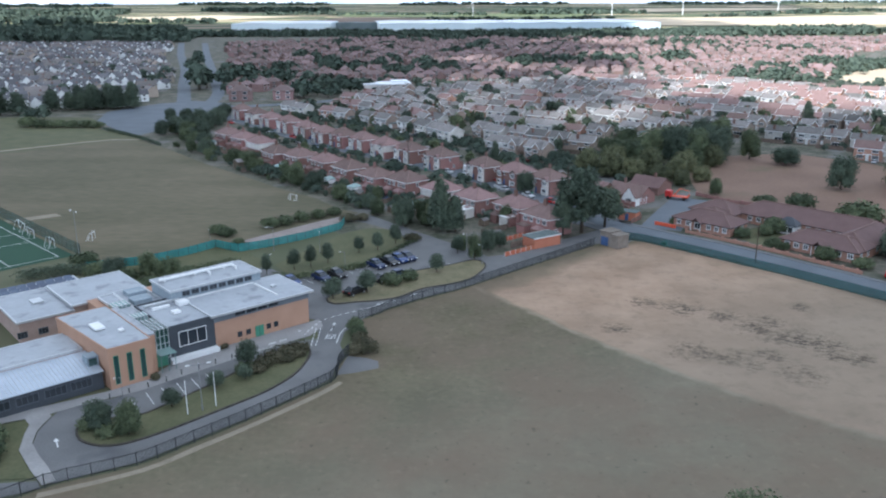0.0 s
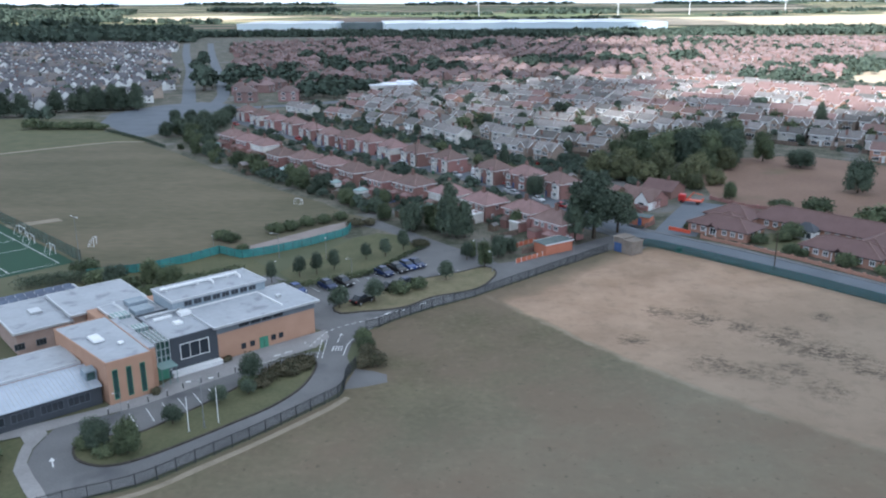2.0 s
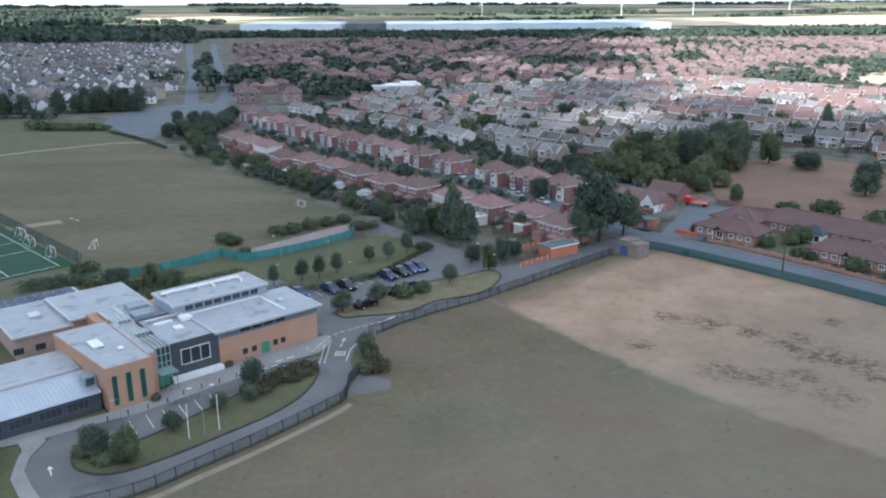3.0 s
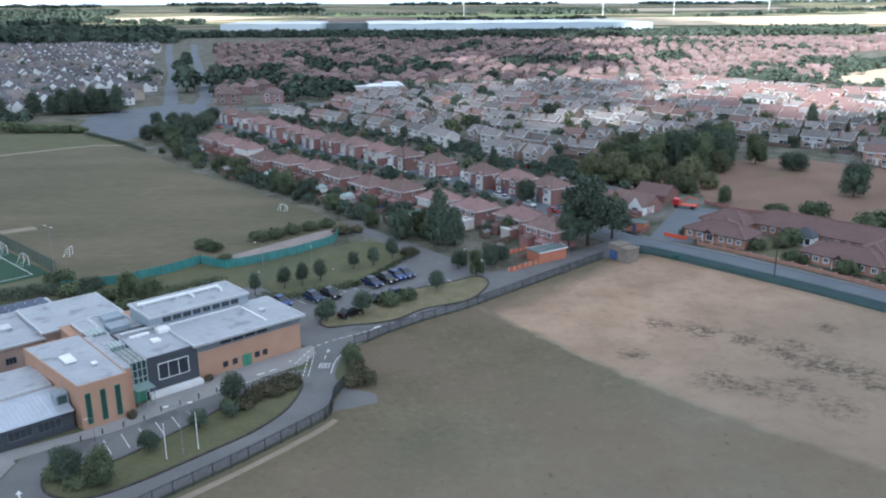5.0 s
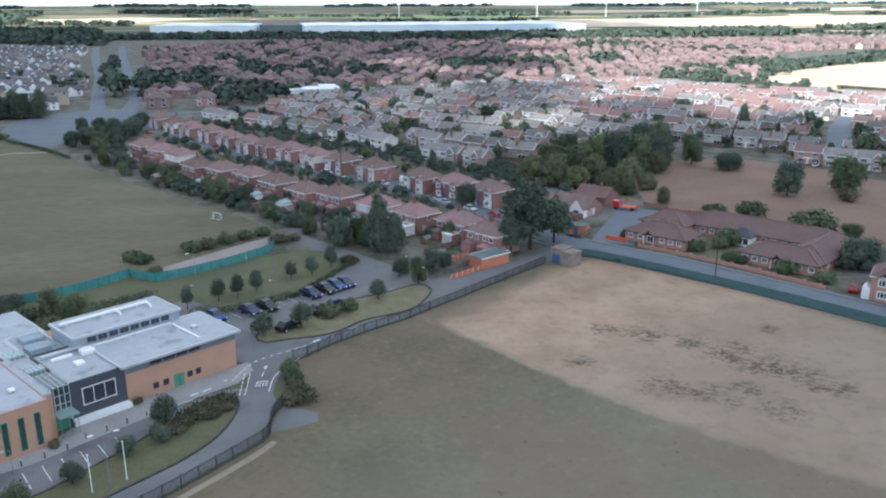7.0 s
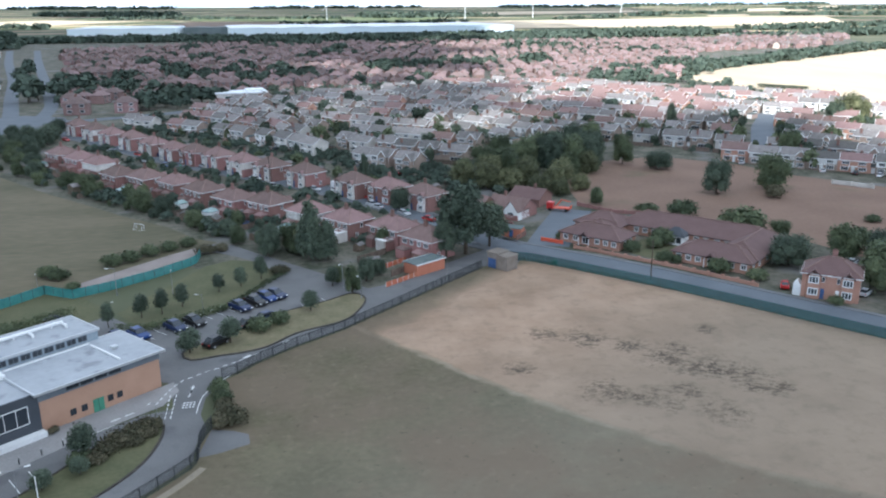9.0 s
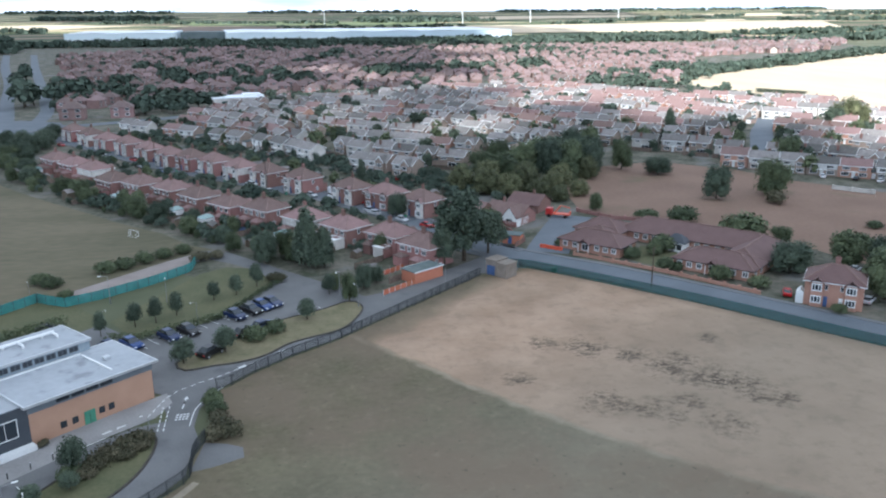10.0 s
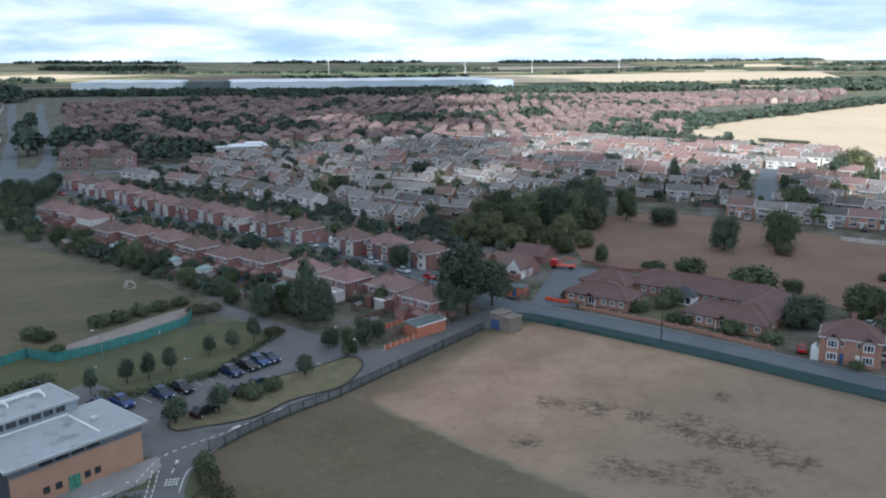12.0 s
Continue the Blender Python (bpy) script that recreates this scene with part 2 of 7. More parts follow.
M_BARK = mat("bark", (0.05, 0.038, 0.028), (0.09, 0.07, 0.05), 0.6, 6, 0.95, bump=0.4)
M_LEAF = mat("leaves_green", (0.058, 0.080, 0.044), (0.112, 0.134, 0.070), 3, 1.2, 0.75, vary=0.3, island=0.35, contrast=0.4, spec=0.2)
M_LEAF_D = mat("leaves_dark", (0.045, 0.065, 0.048), (0.089, 0.113, 0.074), 3, 1.2, 0.75, vary=0.25, island=0.35, contrast=0.4, spec=0.2)
M_LEAF_O = mat("leaves_olive", (0.075, 0.088, 0.045), (0.140, 0.145, 0.075), 3, 1.2, 0.75, vary=0.35, island=0.4, contrast=0.4, spec=0.2)
M_LEAF_B = mat("leaves_bronze", (0.062, 0.066, 0.040), (0.112, 0.100, 0.058), 1.5, 1.2, 0.8, vary=0.3, island=0.4, contrast=0.4, spec=0.2)
# leaf tones lifted and greyed: distance haze is put into this colour
M_FARLEAF = mat("far_woods", (0.050, 0.071, 0.058), (0.092, 0.115, 0.086), 25, 0.15, 0.9, island=0.3, contrast=0.4, spec=0.1)
M_WHEAT = mat("ripe_wheat", (0.47, 0.37, 0.255), (0.60, 0.49, 0.35), 60, 0.05, 0.95, contrast=0.5, stretch=(1, 0.3, 1))
M_STUBBLE = mat("brown_field", (0.15, 0.105, 0.08), (0.20, 0.145, 0.11), 80, 0.03, 0.95, contrast=0.5)
M_GREENF = mat("green_field", (0.10, 0.13, 0.055), (0.15, 0.17, 0.08), 60, 0.03, 0.95, contrast=0.5)
M_WHSE = mat("warehouse_cladding", (0.55, 0.64, 0.70), (0.66, 0.73, 0.78), 90, 0.05, 0.6, contrast=0.5)
M_WHDARK = mat("dark_warehouse_cladding", (0.10, 0.13, 0.135), (0.15, 0.18, 0.185), 40, 0.05, 0.6)
M_WHROOF = mat("warehouse_roof", (0.72, 0.74, 0.77), (0.82, 0.83, 0.85), 60, 0.05, 0.6, contrast=0.5)
M_TYRE = mat("tyre_rubber", (0.015, 0.015, 0.016), (0.03, 0.03, 0.03), 0.3, 8, 0.9)
M_BLUEDOOR = mat("blue_paint", (0.05, 0.09, 0.20), (0.07, 0.12, 0.26), 1, 5, 0.6)
M_GREENDOOR = mat("green_door_paint", (0.06, 0.20, 0.13), (0.09, 0.27, 0.18), 1, 5, 0.5)
M_STONE = mat("weathered_concrete", (0.175, 0.148, 0.122), (0.25, 0.212, 0.18), 1.5, 4, 0.9)
M_WHITEWALL = mat("white_wall_paint", (0.66, 0.66, 0.65), (0.78, 0.78, 0.77), 2, 4, 0.7)
M_ORANGE = mat("orange_red_plastic", (0.55, 0.09, 0.045), (0.68, 0.13, 0.07), 1, 4, 0.5)
M_REDP = mat("red_paint", (0.42, 0.02, 0.02), (0.52, 0.035, 0.03), 1, 4, 0.35, spec=0.6)
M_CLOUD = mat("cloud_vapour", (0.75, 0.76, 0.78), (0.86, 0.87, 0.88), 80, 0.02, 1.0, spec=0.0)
G_DARK = glass("window_glass", (0.03, 0.036, 0.045))
G_GREEN = glass("green_tinted_glass", (0.022, 0.058, 0.052), 0.1)
G_PALE = glass("pale_green_glass", (0.20, 0.29, 0.275), 0.12)
CAR_PAINTS = [glass("car_paint_" + n, c, 0.3, 0.35) for n, c in (("navy", (0.010, 0.022, 0.075)), ("black", (0.012, 0.012, 0.014)), ("blue", (0.015, 0.045, 0.17)),
              ("silver", (0.45, 0.46, 0.48)), ("white", (0.7, 0.7, 0.7)), ("red", (0.4, 0.02, 0.02)))]


def field_material():
    """Mown grass in a drab olive half and a dry tan half with worn brown blotches."""
    m = mat("playing_field_grass", (0.080, 0.074, 0.040), (0.140, 0.121, 0.072), 14, 0.9, 0.95, bump=0.3, contrast=0.24)
    nd, lk = m.node_tree.nodes, m.node_tree.links
    b = nd["Principled BSDF"]
    olive = b.inputs["Base Color"].links[0].from_socket
    co = nd.new("ShaderNodeTexCoord")

    def noise_tex(scale, detail, vec=None, rough=0.6):
        n = nd.new("ShaderNodeTexNoise")
        n.inputs["Scale"].default_value, n.inputs["Detail"].default_value, n.inputs["Roughness"].default_value = scale, detail, rough
        lk.new(vec or co.outputs["Object"], n.inputs["Vector"])
        return n.outputs["Fac"]

    def ramp(src, p0, p1, c0=(0, 0, 0), c1=(1, 1, 1)):
        r = nd.new("ShaderNodeValToRGB")
        r.color_ramp.elements[0].position, r.color_ramp.elements[1].position = p0, p1
        r.color_ramp.elements[0].color, r.color_ramp.elements[1].color = (*c0, 1), (*c1, 1)
        lk.new(src, r.inputs[0])
        return r.outputs[0]

    def math_node(op, a, c):
        n = nd.new("ShaderNodeMath")
        n.operation = op
        for i, v in enumerate((a, c)):
            if isinstance(v, (int, float)):
                n.inputs[i].default_value = v
            else:
                lk.new(v, n.inputs[i])
        return n.outputs[0]

    def mix(fac, a, c):
        x = nd.new("ShaderNodeMix")
        x.data_type = "RGBA"
        lk.new(fac, x.inputs[0])
        for i, v in ((6, a), (7, c)):
            if isinstance(v, tuple):
                x.inputs[i].default_value = (*v, 1)
            else:
                lk.new(v, x.inputs[i])
        return x.outputs[2]

    sep = nd.new("ShaderNodeSeparateXYZ")
    lk.new(co.outputs["Object"], sep.inputs[0])
    # signed distance east of the mowing line, which starts at (6.8, 169.5) and bends slowly towards (59, 112)
    fx, fy = math_node("SUBTRACT", sep.outputs["X"], 6.8), math_node("SUBTRACT", sep.outputs["Y"], 169.5)
    dist = math_node("ADD", math_node("MULTIPLY", fx, 0.81), math_node("MULTIPLY", fy, 0.586))
    run = math_node("SUBTRACT", math_node("MULTIPLY", fx, 0.586), math_node("MULTIPLY", fy, 0.81))
    bend = math_node("MULTIPLY", math_node("MULTIPLY", math_node("MULTIPLY", run, run), run), 1.88e-5)
    wob = math_node("MULTIPLY", math_node("SUBTRACT", noise_tex(0.16, 6), 0.5), 3.6)
    edge = math_node("ADD", math_node("SUBTRACT", dist, bend), wob)
    tan_c = ramp(noise_tex(0.07, 8, rough=0.65), 0.34, 0.66, (0.280, 0.188, 0.124), (0.414, 0.290, 0.202))
    tan_in = ramp(math_node("MULTIPLY", edge, 0.1), 0.0, 0.16)
    # keep a drab rim along the northern fence
    nx = math_node("MULTIPLY", math_node("SUBTRACT", sep.outputs["X"], -12.0), -0.715)
    ny = math_node("MULTIPLY", math_node("SUBTRACT", sep.outputs["Y"], 161.0), 0.70)
    north = math_node("ADD", math_node("ADD", nx, ny), math_node("MULTIPLY", math_node("SUBTRACT", noise_tex(0.15, 6), 0.5), 10.0))
    rim = ramp(math_node("MULTIPLY", north, -0.05), 0.12, 0.42)
    tan_f = math_node("MULTIPLY", tan_in, rim)
    col = mix(tan_f, olive, tan_c)
    # worn line along the mowing edge
    line = ramp(math_node("ABSOLUTE", math_node("SUBTRACT", edge, 0.5), 0.0), 0.3, 1.6, (1, 1, 1), (0, 0, 0))
    col = mix(math_node("MULTIPLY", math_node("MULTIPLY", line, 0.55), ramp(noise_tex(0.2, 5), 0.36, 0.58)), col, (0.36, 0.30, 0.225))
    # a paler mown strip beside that line
    strip_f = ramp(math_node("ABSOLUTE", math_node("ADD", edge, 2.6), 0.0), 1.0, 2.6, (1, 1, 1), (0, 0, 0))
    col = mix(math_node("MULTIPLY", math_node("MULTIPLY", strip_f, ramp(math_node("MULTIPLY", run, 0.01), 0.15, 0.5)), 0.6), col, (0.215, 0.185, 0.14))
    # scattered worn blotches round (55, 152)
    near = None
    for cx, cy, cr in ((44.4, 163.6, 6), (50.5, 159, 4.5), (56.5, 153.6, 8.5), (60.2, 148.4, 8), (65, 146, 6.5), (64.5, 141, 4.5), (68, 139, 4), (41, 142.2, 5.5), (47.5, 138.6, 5.5), (54, 140.6, 4), (56, 133, 5), (29.8, 152, 4), (67.8, 163.6, 3), (37, 166, 4)):
        dx = math_node("MULTIPLY", math_node("SUBTRACT", sep.outputs["X"], cx), 1 / cr)
        dy = math_node("MULTIPLY", math_node("SUBTRACT", sep.outputs["Y"], cy), 1 / cr)
        r2 = math_node("ADD", math_node("MULTIPLY", dx, dx), math_node("MULTIPLY", dy, dy))
        near = r2 if near is None else math_node("MINIMUM", near, r2)
    near = math_node("ADD", near, math_node("MULTIPLY", math_node("SUBTRACT", noise_tex(0.22, 6), 0.5), 2.6))
    near = ramp(near, -0.1, 1.05, (1, 1, 1), (0, 0, 0))
    mp = nd.new("ShaderNodeMapping")
    mp.inputs["Rotation"].default_value = (0, 0, radians(38))
    mp.inputs["Scale"].default_value = (0.8, 1.1, 1)
    lk.new(co.outputs["Object"], mp.inputs["Vector"])
    blot = ramp(math_node("ADD", noise_tex(0.95, 8, mp.outputs[0], 0.8), math_node("MULTIPLY", near, 0.11)), 0.565, 0.625)
    wide = ramp(noise_tex(0.2, 4), 0.40, 0.55)
    col = mix(math_node("MULTIPLY", math_node("MULTIPLY", blot, near), math_node("ADD", math_node("MULTIPLY", wide, 0.3), 0.7)), col, (0.074, 0.057, 0.040))
    # faint brown drifts over the olive half
    drift = ramp(noise_tex(0.045, 8), 0.41, 0.60)
    olive_only = math_node("SUBTRACT", 1.0, tan_f)
    col = mix(math_node("MULTIPLY", math_node("MULTIPLY", drift, math_node("ADD", math_node("MULTIPLY", olive_only, 0.6), 0.3)), 0.8), col, (0.162, 0.120, 0.084))
    bare = ramp(noise_tex(0.75, 6, None, 0.62), 0.62, 0.68)
    col = mix(math_node("MULTIPLY", math_node("MULTIPLY", bare, olive_only), 0.55), col, (0.062, 0.058, 0.038))
    # small specks: bare spots inside the worn clusters, pale straw elsewhere
    speck = ramp(noise_tex(1.9, 8, None, 0.7), 0.56, 0.62)
    col = mix(math_node("MULTIPLY", math_node("MULTIPLY", speck, near), math_node("ADD", math_node("MULTIPLY", wide, 0.7), 0.2)), col, (0.07, 0.055, 0.036))
    straw = ramp(noise_tex(0.5, 8, None, 0.72), 0.55, 0.7)
    col = mix(math_node("MULTIPLY", straw, 0.22), col, (0.31, 0.245, 0.175))
    mott = ramp(noise_tex(0.3, 7, None, 0.7), 0.36, 0.5, (1, 1, 1), (0, 0, 0))
    col = mix(math_node("MULTIPLY", mott, 0.28), col, (0.135, 0.108, 0.075))
    lk.new(col, b.inputs["Base Color"])
    return m


M_FIELD = field_material()


# ---- mesh helpers ----
def thing(name, label, category, at=(0, 0, 0), turn=0.0, group="", kind=""):
    ob = new(name)
    ob.empty_display_size = 0.5
    ob.matrix_basis = Matrix.Translation(at) @ Matrix.Rotation(turn, 4, "Z")
    return tagged(ob, label, category, group, kind)


def part(name, bm, material, parent=None, label="", smooth=False, kind=""):
    """Links a bmesh as one mesh object, under a thing or a part."""
    me = bpy.data.meshes.new(name)
    bm.normal_update()
    bm.to_mesh(me)
    bm.free()
    for m in material if isinstance(material, (list, tuple)) else (material,):
        me.materials.append(m)
    if smooth:
        me.polygons.foreach_set("use_smooth", [True] * len(me.polygons))
    ob = new(name, me)
    if parent:
        ob.parent = parent
    return tagged(ob, label, kind=kind)


def share(ob, parent, at, turn=0.0, scale=(1, 1, 1)):
    """Another object on the same mesh, for alike pieces."""
    o = new(ob.name.split(".")[0], ob.data)
    o.parent = parent
    o.matrix_basis = Matrix.LocRotScale(at, Euler((0, 0, turn)), scale)
    return o


def B():
    return bmesh.new()


def box(bm, x0, y0, z0, x1, y1, z1, bevel=0.0, mi=0):
    r = bmesh.ops.create_cube(bm, size=1, matrix=Matrix.Translation(((x0 + x1) / 2, (y0 + y1) / 2, (z0 + z1) / 2)) @ Matrix.Diagonal((x1 - x0, y1 - y0, z1 - z0, 1)))
    for f in {f for v in r["verts"] for f in v.link_faces}:
        f.material_index = mi
    if bevel:
        bmesh.ops.bevel(bm, geom=list({e for v in r["verts"] for e in v.link_edges}), offset=bevel, segments=1, affect="EDGES")
    return bm


def prism(bm, poly, z0, z1, mi=0):
    lo = [bm.verts.new((x, y, z0)) for x, y in poly]
    hi = [bm.verts.new((x, y, z1)) for x, y in poly]
    n = len(poly)
    fs = [bm.faces.new(hi), bm.faces.new(lo[::-1])]
    fs += [bm.faces.new((lo[i], lo[(i + 1) % n], hi[(i + 1) % n], hi[i])) for i in range(n)]
    for f in fs:
        f.material_index = mi
    bmesh.ops.recalc_face_normals(bm, faces=fs)
    return bm


def tube(bm, p0, p1, r0, r1=None, n=8):
    p0, p1 = Vector(p0), Vector(p1)
    q = (p1 - p0).to_track_quat("Z", "Y").to_matrix().to_4x4()
    bmesh.ops.create_cone(bm, cap_ends=True, segments=n, radius1=r0, radius2=r0 if r1 is None else r1, depth=(p1 - p0).length,
                          matrix=Matrix.Translation((p0 + p1) / 2) @ q)
    return bm


def strip(bm, pts, half, z, z2=None):
    """A flat ribbon of a given half width along a line; with z2 it is a solid between the two heights."""
    pts = [Vector(p) for p in pts]
    left, right = [], []
    for i, p in enumerate(pts):
        a = (pts[min(i + 1, len(pts) - 1)] - pts[max(i - 1, 0)]).normalized()
        nrm = Vector((-a.y, a.x))
        left.append(p + nrm * half)
        right.append(p - nrm * half)
    if z2 is None:
        L = [bm.verts.new((p.x, p.y, z)) for p in left]
        R = [bm.verts.new((p.x, p.y, z)) for p in right]
        for i in range(len(pts) - 1):
            bm.faces.new((R[i], R[i + 1], L[i + 1], L[i]))
    else:
        rings = [[bm.verts.new((p.x, p.y, h)) for p, h in ((right[i], z), (left[i], z), (left[i], z2), (right[i], z2))] for i in range(len(pts))]
        fs = [bm.faces.new(rings[0]), bm.faces.new(rings[-1][::-1])]
        for a, b in zip(rings, rings[1:]):
            fs += [bm.faces.new((a[k], b[k], b[(k + 1) % 4], a[(k + 1) % 4])) for k in range(4)]
        bmesh.ops.recalc_face_normals(bm, faces=fs)
    return bm


def smooth_line(pts, step=2.0, closed=False):
    """A rounded line through the given corners (Catmull-Rom)."""
    P = [Vector(p) for p in pts]
    n = len(P)
    out = []
    for i in range(n if closed else n - 1):
        a, b, c, d = (P[(i + k) % n] if closed else P[min(max(i + k, 0), n - 1)] for k in (-1, 0, 1, 2))
        m = max(1, int((c - b).length / step))
        for k in range(m):
            t = k / m
            out.append(0.5 * ((2 * b) + (c - a) * t + (2 * a - 5 * b + 4 * c - d) * t * t + (3 * b - a - 3 * c + d) * t ** 3))
    if not closed:
        out.append(P[-1])
    return out


def along(pts, step):
    """Points and headings at even steps along a line."""
    P = [Vector(p) for p in pts]
    out, left = [], 0.0
    for a, b in zip(P, P[1:]):
        L = (b - a).length
        s = left
        while s < L:
            out.append((a + (b - a) * (s / L), math.atan2(b.y - a.y, b.x - a.x)))
            s += step
        left = s - L
    return out


def inside(p, poly):
    c = False
    for (x0, y0), (x1, y1) in zip(poly, poly[1:] + poly[:1]):
        if (y0 > p[1]) != (y1 > p[1]) and p[0] < (x1 - x0) * (p[1] - y0) / (y1 - y0) + x0:
            c = not c
    return c


def height(x, y):
    """The lie of the land: flat over the town, rising to low hills far off."""
    d = math.hypot(x, y)
    t = max(0.0, (d - 1850) / 2700)
    roll = noise.noise(Vector((x / 900, y / 900, 3.1))) * 9 * min(1, t * 3) + noise.noise(Vector((x / 350, y / 350, 7.7))) * 3 * min(1, t * 3)
    return 41 * min(1.08, t) ** 1.1 + roll * 0.7


def sheet(name, poly, material, z, label, category, kind="structure", lift=False, cell=90.0):
    """A flat piece of ground; lift lays it over the far hills."""
    bm = B()
    if not lift:
        bm.faces.new([bm.verts.new((x, y, z)) for x, y in poly])
    else:
        x0, x1 = min(p[0] for p in poly), max(p[0] for p in poly)
        y0, y1 = min(p[1] for p in poly), max(p[1] for p in poly)
        nx, ny = max(2, int((x1 - x0) / cell)), max(2, int((y1 - y0) / cell))
        bm.faces.new([bm.verts.new((x, y, 0)) for x, y in poly])
        for i in range(1, nx):
            bmesh.ops.bisect_plane(bm, geom=bm.verts[:] + bm.edges[:] + bm.faces[:], plane_co=(x0 + (x1 - x0) * i / nx, 0, 0), plane_no=(1, 0, 0))
        for i in range(1, ny):
            bmesh.ops.bisect_plane(bm, geom=bm.verts[:] + bm.edges[:] + bm.faces[:], plane_co=(0, y0 + (y1 - y0) * i / ny, 0), plane_no=(0, 1, 0))
        for v in bm.verts:
            v.co.z = height(v.co.x, v.co.y) + z
    bmesh.ops.recalc_face_normals(bm, faces=bm.faces[:])
    for f in bm.faces:
        if f.normal.z < 0:
            f.normal_flip()
    return tagged(part(name, bm, material), label, category, kind=kind)


# ---- ground ----
def make_ground():
    xs = sorted(set([-4900 + 140 * i for i in range(71)]))
    ys = sorted(set([-900, -400, 0, 400, 800, 1200, 1600] + [1800 + 90 * i for i in range(35)]))
    bm = B()
    grid = [[bm.verts.new((x, y, height(x, y) - 0.08)) for x in xs] for y in ys]
    for j in range(len(ys) - 1):
        for i in range(len(xs) - 1):
            bm.faces.new((grid[j][i], grid[j][i + 1], grid[j + 1][i + 1], grid[j + 1][i]))
    m = mat("countryside", (0.07, 0.085, 0.045), (0.15, 0.14, 0.085), 60, 0.05, 0.95, contrast=0.3)
    nd, lk = m.node_tree.nodes, m.node_tree.links
    base = nd["Principled BSDF"].inputs["Base Color"].links[0].from_socket
    co = nd.new("ShaderNodeTexCoord")
    mp = nd.new("ShaderNodeMapping")
    mp.inputs["Scale"].default_value = (1 / 420, 1 / 260, 1)
    lk.new(co.outputs["Object"], mp.inputs[0])
    v = nd.new("ShaderNodeTexVoronoi")
    v.feature, v.distance = "F1", "CHEBYCHEV"
    v.inputs["Scale"].default_value = 1
    v.inputs["Randomness"].default_value = 0.85
    lk.new(mp.outputs[0], v.inputs["Vector"])
    s = nd.new("ShaderNodeSeparateColor")
    lk.new(v.outputs["Color"], s.inputs[0])
    r = nd.new("ShaderNodeValToRGB")
    r.color_ramp.interpolation = "CONSTANT"
    e = r.color_ramp.elements
    e[0].color, e[1].position, e[1].color = (0.055, 0.075, 0.035, 1), 0.30, (0.12, 0.14, 0.06, 1)
    for p, c in ((0.5, (0.38, 0.31, 0.18, 1)), (0.68, (0.05, 0.065, 0.035, 1)), (0.84, (0.2, 0.15, 0.1, 1))):
        n = e.new(p)
        n.color = c
    lk.new(s.outputs[0], r.inputs[0])
    sep = nd.new("ShaderNodeSeparateXYZ")
    lk.new(co.outputs["Object"], sep.inputs[0])
    far = nd.new("ShaderNodeMapRange")
    far.inputs["From Min"].default_value, far.inputs["From Max"].default_value = 1500, 1700
    lk.new(sep.outputs["Y"], far.inputs["Value"])
    x = nd.new("ShaderNodeMix")
    x.data_type = "RGBA"
    lk.new(far.outputs[0], x.inputs[0])
    lk.new(base, x.inputs[6])
    lk.new(r.outputs[0], x.inputs[7])
    lk.new(x.outputs[2], nd["Principled BSDF"].inputs["Base Color"])
    return tagged(part("ground", bm, m), "grassy land with patchwork fields out to low hills", "ground", kind="structure")


make_ground()

FENCE_S = smooth_line([(-56.5, 92), (-50.7, 97.5), (-47.9, 99.4), (-40.6, 103.4), (-35.2, 109.2), (-28.9, 116.2), (-21.1, 126.1), (-19.0, 129.6), (-19.2, 134.5), (-18.2, 139)], 1.5)
FENCE_N = [(-18.6, 155.4), (-16.6, 156.5), (-13.1, 161.0), (-6.9, 167.0), (1.0, 173.2), (11.7, 184.2), (22, 194.8), (33.6, 206.6)]
sheet("town_ground", [(-800, 330), (-60, 240), (-5, 195), (60, 195), (150, 95), (420, 95), (460, 380), (310, 455), (300, 640), (470, 880), (760, 1100), (900, 1450), (-700, 1500), (-900, 1000)],
      M_GARDEN, -0.04, "patchy gardens and yards between the houses", "ground")
sheet("playing_field", [(-120, -60), (-56, 91)] + [tuple(p) for p in FENCE_S] + [(-17.5, 152), (-18, 155.4)] + FENCE_N[1:] + [(41.1, 211.6), (45.9, 210.0), (52.8, 203.8), (62.4, 194), (71.6, 184.7), (79.5, 175.7), (93.3, 159.6), (113.4, 136.6), (164.4, 79.4), (300, -60)],
      M_FIELD, 0.0, "drab olive and dry tan mown playing field with worn brown blotches", "playing field")
sheet("upper_playing_field", [(-29, 238), (-34, 233), (-56, 206), (-60.5, 209), (-82, 186), (-92, 195), (-137, 237), (-175, 195), (-330, 195), (-186, 333), (-171, 349), (-153, 364), (-140, 364), (-120.5, 343), (-101, 318), (-85, 299.5), (-71, 284), (-58, 269), (-44.5, 256), (-35.5, 243)],
      M_UPPER, 0.0, "dry olive-brown mown sports field behind the school", "playing field")
sheet("pitch", [(-92, 195.5), (-136, 236), (-170, 199), (-126, 158.5)], M_TURF, 0.02, "dark green artificial turf sports pitch", "sports pitch")
sheet("pasture", [(74, 262), (79, 303), (100, 330), (128, 337), (150, 316), (158, 296), (178, 272), (215, 240), (215, 190), (128, 190), (116, 222), (104, 236), (84, 250)],
      M_PASTURE, 0.0, "reddish-brown rough pasture with scattered bushes", "field")
sheet("lawn", [(-42.5, 189), (-29.5, 217.5), (-24, 222), (-17, 219.5), (-12.5, 208), (-23.5, 186.5), (-36, 180)], M_LAWN, 0.0, "rough green-brown lawn beside the car park", "lawn")
sheet("lawn", [(-84, 180), (-60, 206), (-52, 200), (-43, 189), (-50, 172), (-66, 168)], M_LAWN, 0.0, "rough green lawn behind the school", "lawn")
